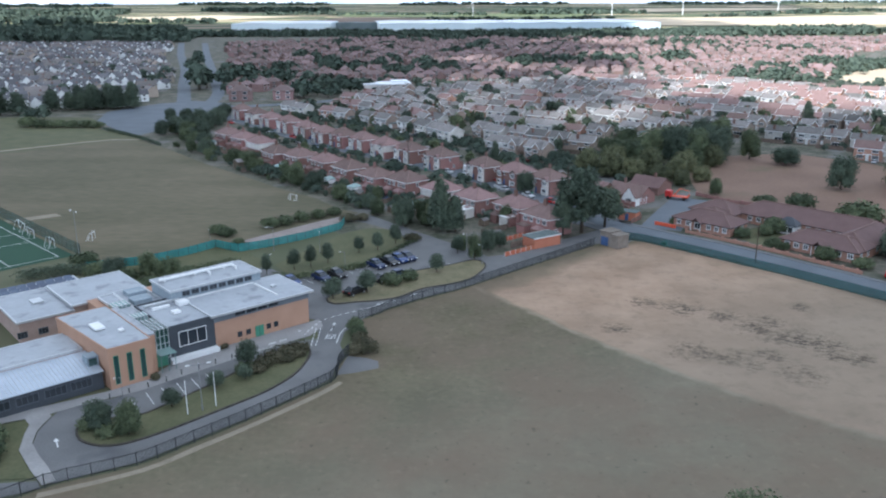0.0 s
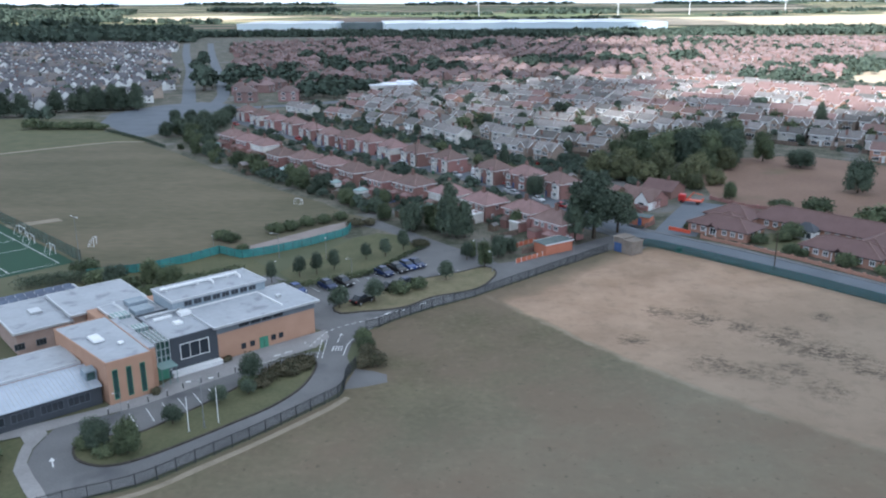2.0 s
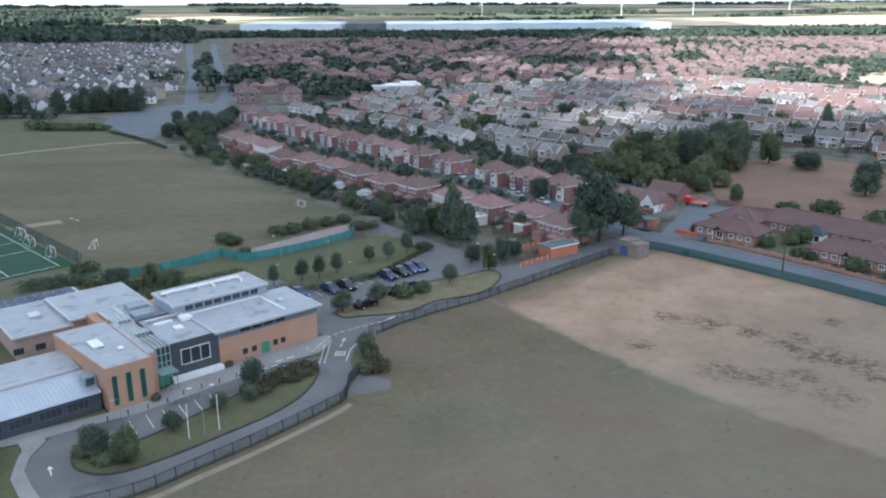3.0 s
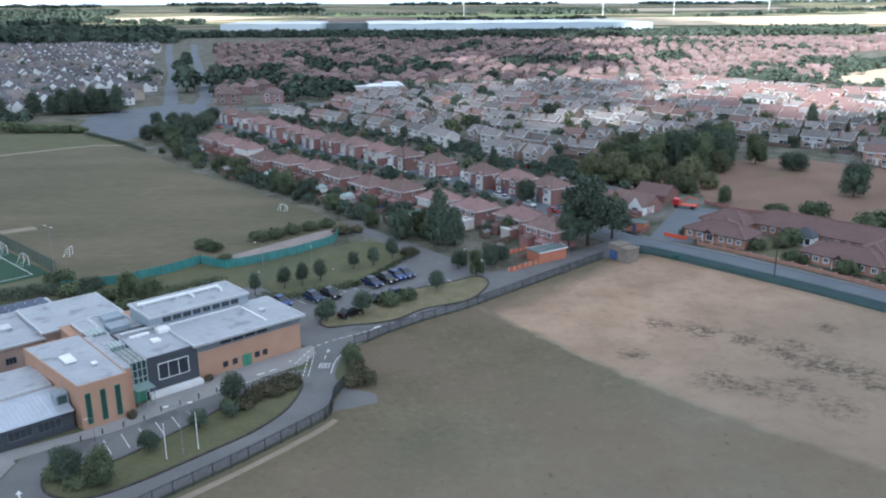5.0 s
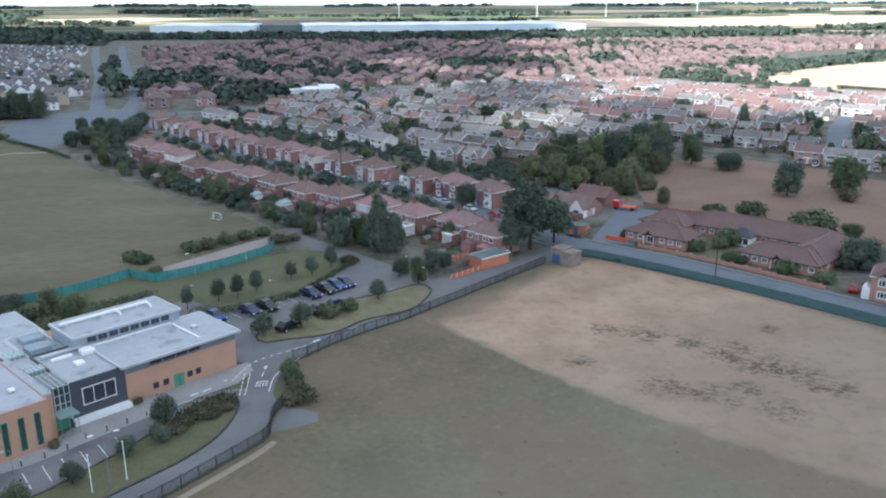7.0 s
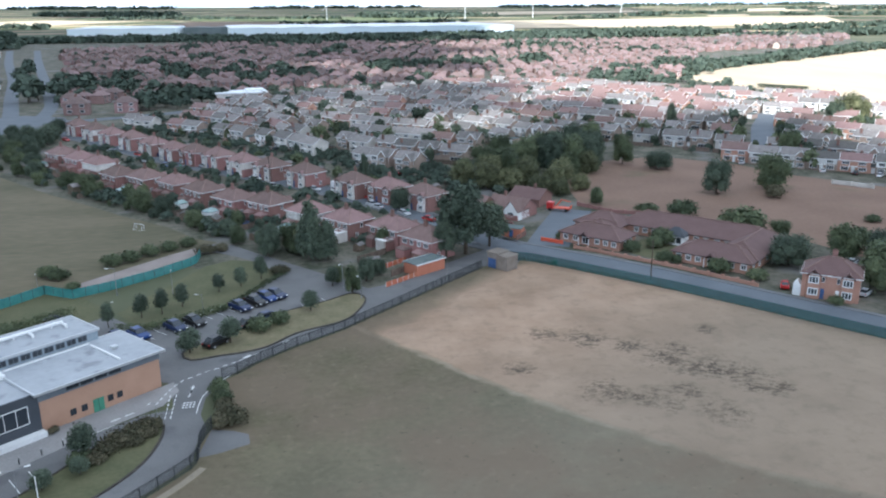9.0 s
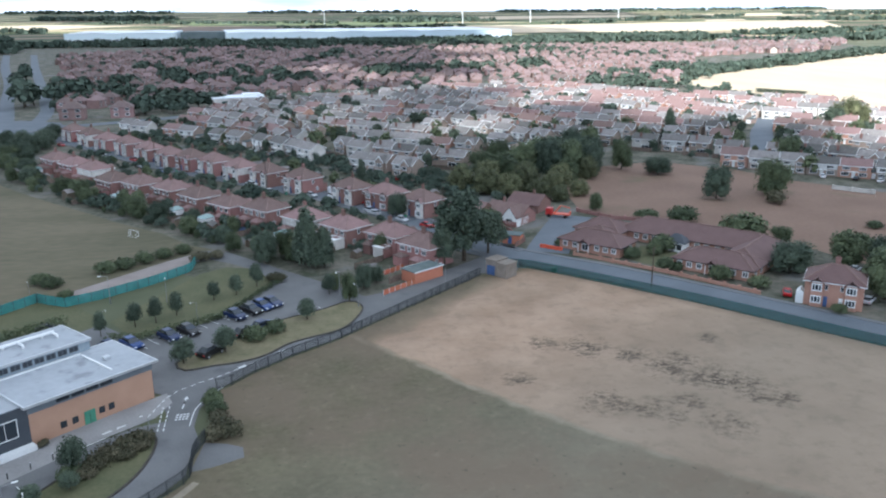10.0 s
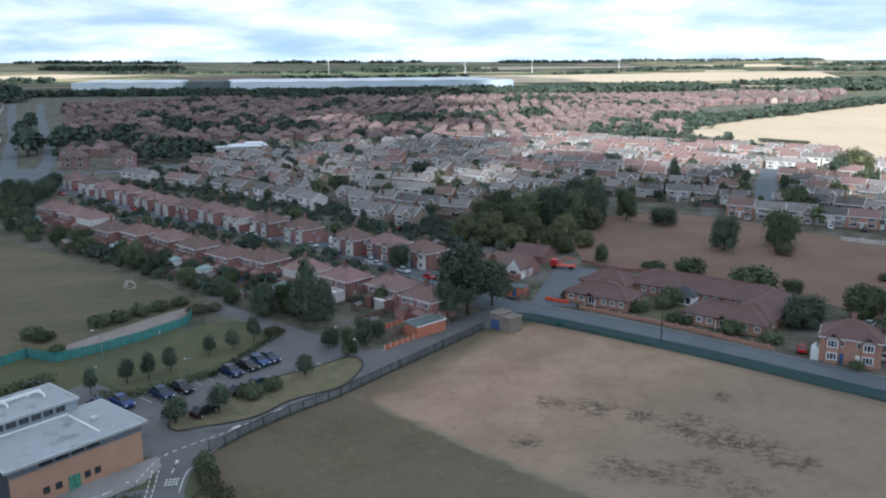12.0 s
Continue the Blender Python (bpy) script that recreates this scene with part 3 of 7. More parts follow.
sheet("lawn", [(-66, 112), (-62, 115), (-60.4, 113.4), (-59.7, 110.6), (-58.2, 106.4), (-54.2, 101.6), (-52.6, 99.8), (-56.6, 99.6), (-70, 96), (-90, 110)], M_LAWN, 0.005, "green lawn beside the school drive", "lawn")

# drives, paths and car park
DRIVE = [(-58.5, 119), (-58.6, 112), (-57.4, 108), (-55, 105), (-52.4, 102.2), (-50.2, 98.8), (-48.2, 100.0), (-41, 104.1), (-35.7, 109.9), (-29.4, 116.8), (-21.7, 126.7), (-19.6, 130.2), (-19.8, 134.5), (-18.9, 138.8), (-20.4, 143.5),
         (-20.4, 149), (-18.9, 153.4), (-17.2, 157.2), (-13.6, 161.7), (-7.4, 167.7), (0.5, 173.9), (11.2, 184.9), (21.5, 195.5), (34, 208), (41, 206), (45, 214), (42, 226), (34, 218.5), (23.3, 209), (13.4, 199.4), (7, 196.5),
         (4.2, 200.5), (-1, 206.5), (-10.9, 218), (-26, 236), (-31, 236.5), (-38.5, 229), (-55, 209), (-53, 204), (-36.5, 224.5), (-28.5, 229), (-23.5, 225), (-16, 217.5), (-12.3, 207.5), (-23.3, 186), (-36, 179.5), (-44, 188), (-52, 178), (-38, 160), (-27, 155.2), (-24.5, 146), (-29, 144.5), (-40, 135), (-52, 122)]
sheet("drive", DRIVE, M_ASPHALT, 0.02, "worn grey tarmac drive and car park of the school", "road")
sheet("forecourt", [(-66, 113.2), (-60, 116.2), (-56, 119.6), (-49, 124.5), (-41, 133), (-33.5, 141), (-26.4, 147.2), (-24.8, 152), (-26.2, 155.4), (-41.5, 142), (-46, 137.8), (-49.2, 129.6), (-54, 124.2), (-66, 116)],
      M_PAVING, 0.04, "pale grey paved forecourt in front of the school", "pavement")
sheet("worn_verge", [tuple(p) for p in smooth_line([(-50.9, 96.6), (-40.3, 102.4), (-34.7, 108.4), (-28.3, 115.4), (-20.6, 125.2), (-18.5, 128.6)], 2)] +
      [tuple(p) for p in smooth_line([(-17.6, 128.2), (-19.8, 124.4), (-27.6, 114.6), (-34, 107.4), (-39.8, 101.5), (-50.6, 95.4)], 2)], M_VERGE, 0.012, "pale worn strip of earth along the fence", "verge")
sheet("apron", [(-19.2, 131), (-18.3, 138.6), (-15.2, 137.9), (-12.9, 136.6), (-12.5, 133.8), (-16.5, 131.8)], M_ASPHALT, 0.012, "grey tarmac apron at the field gate", "pavement")
sheet("path", [(-52.2, 99.2), (-51, 97.6), (-55, 95.4), (-72, 90), (-74, 93), (-57, 98.6)], M_ASPHALT, 0.03, "grey tarmac path leading off the drive", "path")


def kerbed_bed(name, ring, label, material, edge_mat, high=0.10):
    """A raised planted bed inside a low kerb."""
    ring = smooth_line(ring, 1.2, closed=True)
    bed = thing(name, label, "planted bed", kind="structure")
    bm = B()
    prism(bm, [tuple(p) for p in ring], 0.0, high)
    part("bed", bm, material, bed)
    bm = B()
    strip(bm, ring + ring[:1], 0.16, 0.0, high + 0.10)
    part("kerb", bm, edge_mat, bed, "dark timber and stone edging")
    return bed


ISLAND_S = [(-53.2, 113.2), (-51.6, 109.6), (-47.9, 107.9), (-44.3, 108.9), (-40.0, 112.6), (-33.8, 119.4), (-29.2, 124.8), (-26.0, 131), (-24.9, 137.6), (-25.6, 141.6), (-28.5, 141.8), (-32.5, 137.2), (-37.5, 128.4), (-42.5, 121), (-46, 116.6), (-50, 115.6)]
ISLAND_N = [(-26.6, 166.6), (-24.6, 163.7), (-20.2, 164.9), (-16.3, 165.7), (-11.9, 168.0), (-7.1, 173.4), (1.0, 177.9), (4.4, 183.2), (6.2, 190), (3.6, 193.6), (-2.2, 189.5), (-10.4, 184.6), (-15.4, 180.2), (-19.6, 174.6), (-24.6, 170)]
kerbed_bed("planted_island", ISLAND_S, "grassy planted island with a dark kerb in the drive", M_LAWN, M_WOODKERB)
kerbed_bed("planted_island", ISLAND_N, "dry grassy island with a dark kerb beside the car park", M_DRYLAWN, M_WOODKERB)


ROAD_Z = [0.03]


def road(name, pts, half, label, material=None, footway=0.0):
    bm = B()
    ROAD_Z[0] += 0.006
    z = ROAD_Z[0]
    pts = smooth_line(pts, 8)
    strip(bm, pts, half, z)
    tagged(part(name, bm, material or M_ROAD), label, "road", kind="structure")
    if footway:
        for side in (-1, 1):
            off = []
            for i, p in enumerate(pts):
                a = (pts[min(i + 1, len(pts) - 1)] - pts[max(i - 1, 0)]).normalized()
                off.append(p + Vector((-a.y, a.x)) * side * (half + footway / 2 + 0.05))
            bm = B()
            strip(bm, off, footway / 2, 0.0, 0.13)
            tagged(part("footway", bm, M_FOOTWAY), "grey footway with a raised kerb", "pavement", kind="structure")


road("road", [(28, 240), (45, 220.5), (62, 204.6), (76.4, 188.6), (98, 163.6), (132, 124.6), (177, 70)], 4.6, "blue-grey tarmac street past the field", footway=1.3)
road("road", [(43, 222), (27, 254), (10, 279.5), (-3.6, 298), (-27, 322.5), (-58.9, 356), (-85.5, 391), (-118, 433), (-150, 468)], 3.6, "grey residential street between brick houses", footway=1.5)
road("road", [(-190, 452), (-172, 462), (-150, 480), (-110, 497), (-40, 545), (60, 625), (190, 690)], 5.0, "grey main road at the town junction")
road("road", [(-160, 478), (-180, 540), (-205, 615), (-252, 760), (-330, 980), (-420, 1250)], 4.2, "grey carriageway of the avenue")
road("road", [(-150, 490), (-160, 545), (-176, 600), (-225, 750), (-300, 980), (-385, 1250)], 4.0, "grey carriageway of the avenue")
sheet("junction", [(-197, 462), (-187, 426), (-159, 389), (-147, 380), (-143, 400), (-152, 450), (-134, 488), (-140, 502), (-164, 515), (-182, 500)], M_ROAD, 0.1, "wide grey tarmac road junction", "road")
road("road", [(53, 222), (59.5, 236), (70, 257)], 5.4, "grey tarmac yard beside the low brick building")
road("road", [(177, 346), (190, 370), (207, 402), (232, 445), (250, 500)], 5, "blue-grey estate street")


def marking(pts, half=0.07, name="road_marking", dash=None):
    bm = B()
    if dash:
        on, off = dash
        for p, a in along(pts, on + off):
            v = Vector((math.cos(a), math.sin(a)))
            strip(bm, [p, p + v * on], half, 0.048)
    else:
        strip(bm, pts, half, 0.048)
    return part(name, bm, M_MARK)


MARKS = thing("road_markings", "white painted lines, arrows and bays on the tarmac", "road marking", kind="structure")
marks = [marking(smooth_line([(-27.6, 147.6), (-25.6, 154.4), (-22.5, 157.8), (-18.0, 161.2), (-12, 166.4)], 1), 0.09, dash=(0.9, 0.7)),
         marking([(-25.4, 142.8), (-25.9, 150.5)], 0.08, dash=(0.9, 0.5)), marking([(-24.6, 142.8), (-25.0, 150.5)], 0.08, dash=(0.9, 0.5)),
         marking(smooth_line([(-21.1, 144), (-20.9, 149.5), (-19.2, 153.6), (-17.4, 157)], 1), 0.08),
         marking([(-23.0, 149.6), (-22.9, 152.2)], 0.09), marking([(-16, 163.4), (-9, 169.6)], 0.25, dash=(1.6, 7.0)),
         marking([(-33, 143.2), (-30, 145.8)], 0.16, dash=(1.4, 0.8)), marking([(-36, 138.6), (-32.2, 142.0)], 0.07)]
for i in range(3):
    marks.append(marking([(-23.5, 147.6 - 0.75 * i), (-22.0, 147.7 - 0.75 * i)], 0.2, dash=(0.32, 0.18)))
bm = B()
for cx, cy, a in ((-54.4, 108.8, 2.12), (-22.9, 152.6, 1.55)):
    q = Matrix.Translation((cx, cy, 0)) @ Matrix.Rotation(a, 4, "Z")
    for shape in ([(-1.6, -0.09), (0.2, -0.09), (0.2, 0.09), (-1.6, 0.09)], [(0.2, -0.4), (1.2, 0), (0.2, 0.4)]):
        bm.faces.new([bm.verts.new(q @ Vector((x, y, 0.048))) for x, y in shape])
marks.append(part("arrow", bm, M_MARK))
sheet("footway", [(-66.5, 112.6), (-62.2, 115.2), (-60.6, 113.4), (-59.9, 110.6), (-58.4, 106.4), (-54.4, 101.6), (-51.2, 98.2), (-49.8, 99.2), (-52.6, 102.6), (-55.2, 105.4), (-57.6, 108.4), (-58.7, 112), (-58.6, 116), (-60, 117.6), (-66, 114.6)], M_PAVING, 0.1, "pale paved footway round the drive", "pavement")
sheet("lawn", [(-330, 196), (-186, 334), (-153, 365), (-140, 365), (-146, 380), (-158, 388), (-172, 396), (-186, 426), (-197, 440), (-235, 440), (-400, 420)], M_LAWN, 0.0, "rough green grass beyond the sports field", "lawn")
road("path", [(-330, 203), (-262, 262), (-190, 336), (-173, 352), (-155, 367), (-142, 368)], 1.7, "pale gravel path past the sports field", M_VERGE)
sheet("path", [(-56.5, 207), (-52.5, 203.2), (-46.5, 205.4), (-38.5, 213.2), (-32.4, 221), (-32.2, 228), (-29, 233), (-31, 236), (-38.5, 229)], M_PATH, 0.034, "pinkish gravel path beside the netting fence", "path")
sheet("lawn", [(70.5, 213.2), (76.5, 204.6), (83, 209.5), (90, 216), (84, 221), (78, 224)], M_LAWN, 0.02, "dry lawn in front of the care home", "lawn")
U = Vector((math.cos(radians(43)), math.sin(radians(43))))
V2 = Vector((-U.y, U.x))
for i in range(11):      # bays by the planted island and in the car park
    p = Vector((-47.5, 119.2)) + U * (2.5 * i)
    if i < 6:
        marks.append(marking([p - V2 * 1.0, p + V2 * 3.6 + U * 0.6], 0.06, "bay_line"))
    p = Vector((-34.6, 172.6)) + U * (2.55 * i)
    marks.append(marking([p, p + V2 * 4.6], 0.06, "bay_line"))
    p = Vector((-21.5, 174.0)) + U * (2.55 * i)
    if i > 1:
        marks.append(marking([p, p - V2 * 4.4], 0.06, "bay_line"))
for m in marks:
    m.parent = MARKS
PITCH = thing("pitch_lines", "white painted lines on the turf pitch", "pitch marking", kind="structure")
pa, pb = Vector((-44, 40.5)).normalized(), Vector((-34, -37)).normalized()
po = Vector((-92, 195.5))
for s0, t0, s1, t1 in ((2, 3, 57, 3), (2, 3, 2, 47), (2, 47, 57, 47), (57, 3, 57, 47), (30, 3, 30, 47), (2, 14, 10, 14), (10, 14, 10, 36), (20, 3, 20, 47), (40, 3, 40, 47)):
    m = marking([po + pa * s0 + pb * t0, po + pa * s1 + pb * t1], 0.09, "pitch_line")
    m.parent = PITCH

# ---- the school ----
SCH_O, SCH_T = (-54.3, 123.9, 0.0), radians(43)
school = thing("school_building", "low modern school of orange brick, dark cladding and grey roofs", "school", SCH_O, SCH_T)


def win(parent, u0, z0, u1, z1, v, facing="front", pane=None, bars=1, surround=None, bar=0.07, name="window"):
    """A window in a wall: a surround with glazing bars and one pane behind it. front: in a plane v=const; side: u=const."""
    bm = B()
    d = 0.07

    def P(a, z, off):
        return {"front": (a, v - off, z), "back": (a, v + off, z), "left": (v - off, a, z), "right": (v + off, a, z)}[facing]
    us, solid = [u0, u0 + bar], [True]
    for i in range(1, bars + 1):
        c = u0 + (u1 - u0) * i / (bars + 1)
        us += [c - bar / 3, c + bar / 3]
        solid += [False, True]
    us += [u1 - bar, u1]
    solid += [False, True]
    zs = [z0, z0 + bar, z1 - bar, z1]
    full = lambda i, j: 0 <= i < len(solid) and 0 <= j < 3 and (j != 1 or solid[i])
    cache = {}

    def vert(i, j, k):
        if (i, j, k) not in cache:
            cache[i, j, k] = bm.verts.new(P(us[i], zs[j], -0.02 if k else d))
        return cache[i, j, k]
    for i in range(len(solid)):
        for j in range(3):
            if full(i, j):
                for k in (0, 1):
                    bm.faces.new([vert(i, j, k), vert(i + 1, j, k), vert(i + 1, j + 1, k), vert(i, j + 1, k)])
                for di, dj, a, b in ((-1, 0, (0, 0), (0, 1)), (1, 0, (1, 0), (1, 1)), (0, -1, (0, 0), (1, 0)), (0, 1, (0, 1), (1, 1))):
                    if not full(i + di, j + dj):
                        bm.faces.new([vert(i + a[0], j + a[1], 0), vert(i + b[0], j + b[1], 0), vert(i + b[0], j + b[1], 1), vert(i + a[0], j + a[1], 1)])
    bmesh.ops.recalc_face_normals(bm, faces=bm.faces[:])
    w = part(name, bm, surround or M_WHITE, parent)
    bm = B()
    p0, p1 = P(u0 + bar * 0.5, z0 + bar * 0.5, -0.015), P(u1 - bar * 0.5, z1 - bar * 0.5, 0.022)
    box(bm, *[min(a, b) for a, b in zip(p0, p1)], *[max(a, b) for a, b in zip(p0, p1)])
    part("pane", bm, pane or G_DARK, w)
    return w


def block(name, u0, v0, u1, v1, z0, z1, material, parent, label=""):
    bm = B()
    box(bm, u0, v0, z0, u1, v1, z1)
    return part(name, bm, material, parent, label)


def flat_roof(u0, v0, u1, v1, z, parent, over=0.0, rim=0.35, edge=None, material=None, label="grey membrane flat roof with a raised rim"):
    bm = B()
    box(bm, u0 - over + 0.02, v0 - over + 0.02, z - 0.25, u1 + over - 0.02, v1 + over - 0.02, z)
    r = part("roof", bm, material or M_MEMB, parent, label)
    bm = B()
    a, b, c, d, w = u0 - over, v0 - over, u1 + over, v1 + over, 0.25
    for q in ((a, b, c, b + w), (a, d - w, c, d), (a, b + w, a + w, d - w), (c - w, b + w, c, d - w)):
        box(bm, q[0], q[1], z - 0.3, q[2], q[3], z + rim)
    part("parapet", bm, edge or M_METAL, r)
    return r


# brick tower with three tall windows
TOWER = [(1.3, 0), (8.2, 0), (8.2, 19.4), (-0.2, 19.4)]
bm = B()
prism(bm, TOWER, 0, 6.6)
part("wall", bm, M_BRICK_O, school, "orange brick wall")
block("wall", 8.203, 1.6, 9.5, 17.6, 0, 6.58, M_BRICK_O, school, "orange brick return wall")
bm = B()
prism(bm, TOWER, 6.603, 6.85)
tower_roof = part("roof", bm, M_MEMB, school, "grey membrane flat roof with a raised rim")
bm = B()
for p, q in zip(TOWER[-1:] + TOWER, TOWER):
    strip(bm, [Vector(p), Vector(q)], 0.09, 6.58, 6.93)
part("parapet", bm, M_BRICK_O, tower_roof)
flat_roof(8.22, 1.6, 9.5, 17.6, 6.85, school, rim=0.05, edge=M_MEMB)
flat_roof(9.6, 9.6, 12.55, 28, 5.8, school, rim=0.1)
for c in (2.45, 4.55, 6.65):
    win(school, c - 0.42, 0.7, c + 0.42, 5.5, 0.0, pane=G_GREEN, bars=0, surround=M_GREENDOOR)
win(school, 2.2, 3.8, 3.2, 5.6, 9.5, "right", bars=0)
bm = B()
box(bm, 2.5, 8.4, 7.0, 4.2, 11.6, 7.35, 0.05)
part("rooflight", bm, M_WHITE, tower_roof)
bm = B()
box(bm, 5.4, 5.4, 7.0, 6.2, 6.4, 7.3, 0.05)
part("rooflight", bm, M_WHITE, tower_roof)
# glazed entrance link, set back
for i, (u0, v0, u1, v1, z) in enumerate(((9.56, 3.4, 12.45, 9.4, 6.5), (9.9, 11.2, 12.3, 13.4, 6.5), (9.4, 19.2, 12.4, 21.8, 6.3))):
    atr = block("atrium", u0, v0, u1, v1, 0, z, G_PALE if i else G_GREEN, school, "green glazed entrance hall")
    bm = B()
    for k in range(5):
        u = u0 + (u1 - u0) * k / 4
        box(bm, u - 0.06, v0 - 0.08, 0, u + 0.06, v0 - 0.002, z)
        box(bm, u - 0.05, v0 - 0.08, z + 0.002, u + 0.05, v1, z + 0.09)
    for k in range(1, 6):
        box(bm, u0, v0 - 0.06, z * k / 5 - 0.05, u1, v0 - 0.004, z * k / 5 + 0.05)
    part("glazing_bar", bm, M_METAL, atr)
bm = B()
box(bm, 9.6, 0.4, 3.0, 12.4, 3.3, 3.14)
for u in (9.8, 11.0, 12.2):
    tube(bm, (u, 0.7, 0), (u, 0.7, 3.0), 0.06)
part("canopy", bm, G_PALE, school, "pale green glass entrance canopy on posts")
block("door", 10.0, 3.24, 11.9, 3.3, 0.02, 2.3, M_GREENDOOR, school, "green entrance door")
# dark clad block with one broad window and a white plinth
block("wall", 12.6, 4.02, 21.0, 17.98, 0, 5.72, M_SLATE, school, "dark slate-grey cladding")
flat_roof(12.6, 4.0, 21.0, 18, 6.0, school, rim=0.25, edge=M_SLATE)
win(school, 14.4, 2.2, 19.4, 4.9, 4.0, bars=2, bar=0.11)
block("plinth", 12.4, 2.6, 21.0, 3.9, 0.0, 0.75, M_WHITEWALL, school, "low white wall")
# hall
block("wall", 21.0, 4.1, 40.0, 15.4, 0, 4.8, M_BRICK_O, school, "orange brick hall wall")
block("band", 20.9, 4.0, 40.1, 15.5, 4.805, 5.95, M_BAND, school, "grey clad band under the eaves")
hall_roof = flat_roof(21.0, 4.1, 40.0, 15.4, 6.3, school, over=0.8, rim=0.08)
for u0, u1 in ((25.2, 26.1), (26.9, 27.8), (31.0, 31.9), (32.5, 33.4)):
    win(school, u0, 0.95, u1, 1.95, 4.1, bars=1, surround=M_DARKM)
gd = block("door", 28.7, 4.02, 30.4, 4.12, 0.05, 2.1, M_GREENDOOR, school, "green double door")
bm = B()
box(bm, 29.53, 3.99, 0.05, 29.57, 4.018, 2.1)
part("door_joint", bm, M_DARKM, gd)
for u0 in (25.0, 27.2, 29.4, 31.6):
    win(school, u0, 5.1, u0 + 1.9, 5.75, 4.0, bars=1, surround=M_DARKM)
bm = B()
box(bm, 34.2, 5.4, 6.305, 34.5, 14.0, 6.5)
part("roof_duct", bm, M_WHITE, hall_roof)
bm = B()
box(bm, 35.6, 9.5, 6.305, 36.6, 10.4, 6.8, 0.06)
part("roof_vent", bm, M_METAL, hall_roof)
bm = B()
box(bm, 21.2, 14.6, 6.305, 34.5, 14.8, 6.5)
part("roof_duct", bm, M_WHITE, hall_roof)
# taller panelled block behind the hall
block("wall", 18.5, 15.6, 36.6, 24.2, 0, 7.83, M_PANEL, school, "pale blue-grey panelled wall")
up_roof = flat_roof(18.5, 15.6, 36.6, 24.2, 8.1, school, over=0.25, rim=0.1)
for u0 in (20.6, 22.4, 24.2, 26.0, 27.8, 29.6, 31.4, 33.2):
    win(school, u0, 6.65, u0 + 1.5, 7.6, 15.6, bars=1, surround=M_BAND)
bm = B()
tube(bm, (18.9, 21.6, 8.6), (34, 21.6, 8.6), 0.28)
for u in (20, 26, 32):
    box(bm, u - 0.12, 21.3, 8.1, u + 0.12, 21.9, 8.5)
part("roof_duct", bm, M_WHITE, up_roof)
for u in (28.2, 33.6):
    bm = B()
    tube(bm, (u, 21.6, 8.6), (u, 19.6, 8.6), 0.2)
    tube(bm, (u, 19.6, 8.6), (u, 19.6, 8.12), 0.2)
    part("roof_duct", bm, M_WHITE, up_roof)
# middle roofs
block("wall", 8.02, 18.02, 20.98, 29.0, 0, 5.3, M_BRICK_O, school)
flat_roof(12.7, 18.1, 18.4, 29.0, 5.6, school, rim=0.2)
for u0, v0 in ((13.2, 19.4), (14.0, 24.0)):
    bm = B()
    box(bm, u0, v0, 5.61, u0 + 3.4, v0 + 3.0, 6.5, 0.08)
    part("rooflight", bm, M_PANEL, school, "raised pale rooflight box")
for u0, v0, u1, v1, z1 in ((18.6, 12.6, 20.6, 14.4, 6.75), (14.2, 13.6, 17.4, 14.2, 6.45), (16.2, 9.4, 17.6, 10.8, 6.5)):
    bm = B()
    box(bm, u0, v0, 6.005, u1, v1, z1, 0.06)
    part("roof_plant", bm, M_WHITE, school, "white rooftop plant box")
for u0, v0, u1, v1 in ((19.4, 14.4, 19.9, 17.6), (13.4, 15.4, 19.4, 15.9)):
    bm = B()
    box(bm, u0, v0, 6.2, u1, v1, 6.6, 0.05)
    box(bm, u0 + 0.1, v0 + 0.1, 6.002, u0 + 0.3, v0 + 0.3, 6.198)
    box(bm, u1 - 0.3, v1 - 0.3, 6.002, u1 - 0.1, v1 - 0.1, 6.198)
    part("roof_duct", bm, M_METAL, school)
# back wings
block("wall", -4, 28.6, 5.0, 44.5, 0, 4.0, M_BRICK_B, school, "brown brick wall")
back_roof = flat_roof(-4, 28.6, 5.0, 44.5, 4.3, school, over=0.5, rim=0.08)
block("wall", 5.6, 29.1, 19.0, 43.0, 0, 4.7, M_BRICK_B, school, "brown brick wall")
flat_roof(5.6, 29.1, 19.0, 43.0, 5.0, school, over=0.5, rim=0.08)
block("wall", -8, 45.4, 12.4, 50.6, 0, 3.4, M_BRICK_B, school, "brown brick wall")
panel_roof = flat_roof(-8, 45.4, 12.4, 50.6, 3.7, school, over=0.2, rim=0.05)
for v in (45.9, 48.3):
    for i in range(11):
        bm = B()
        vs = [bm.verts.new(c) for c in ((0, 0, 0.15), (1.6, 0, 0.15), (1.6, 1.7, 0.55), (0, 1.7, 0.55), (0, 0, 0.2), (1.6, 0, 0.2), (1.6, 1.7, 0.6), (0, 1.7, 0.6))]
        for q in ((4, 5, 6, 7), (3, 2, 1, 0), (0, 1, 5, 4), (1, 2, 6, 5), (2, 3, 7, 6), (3, 0, 4, 7)):
            bm.faces.new([vs[k] for k in q])
        part("solar_panel", bm, M_SOLAR, panel_roof, "dark blue solar panel").matrix_basis = Matrix.Translation((-7.4 + 1.75 * i, v, 3.7))
bm = B()
box(bm, 0.5, 36, 4.31, 2.5, 38.5, 4.75, 0.06)
part("roof_vent", bm, M_METAL, back_roof)
for u0 in (-2, 1.5, 5, 8.5):
    win(school, u0 - 2.5, 1.1, u0 - 0.8, 2.3, 28.6 if u0 < 8 else 29.1, bars=2, surround=M_BAND)
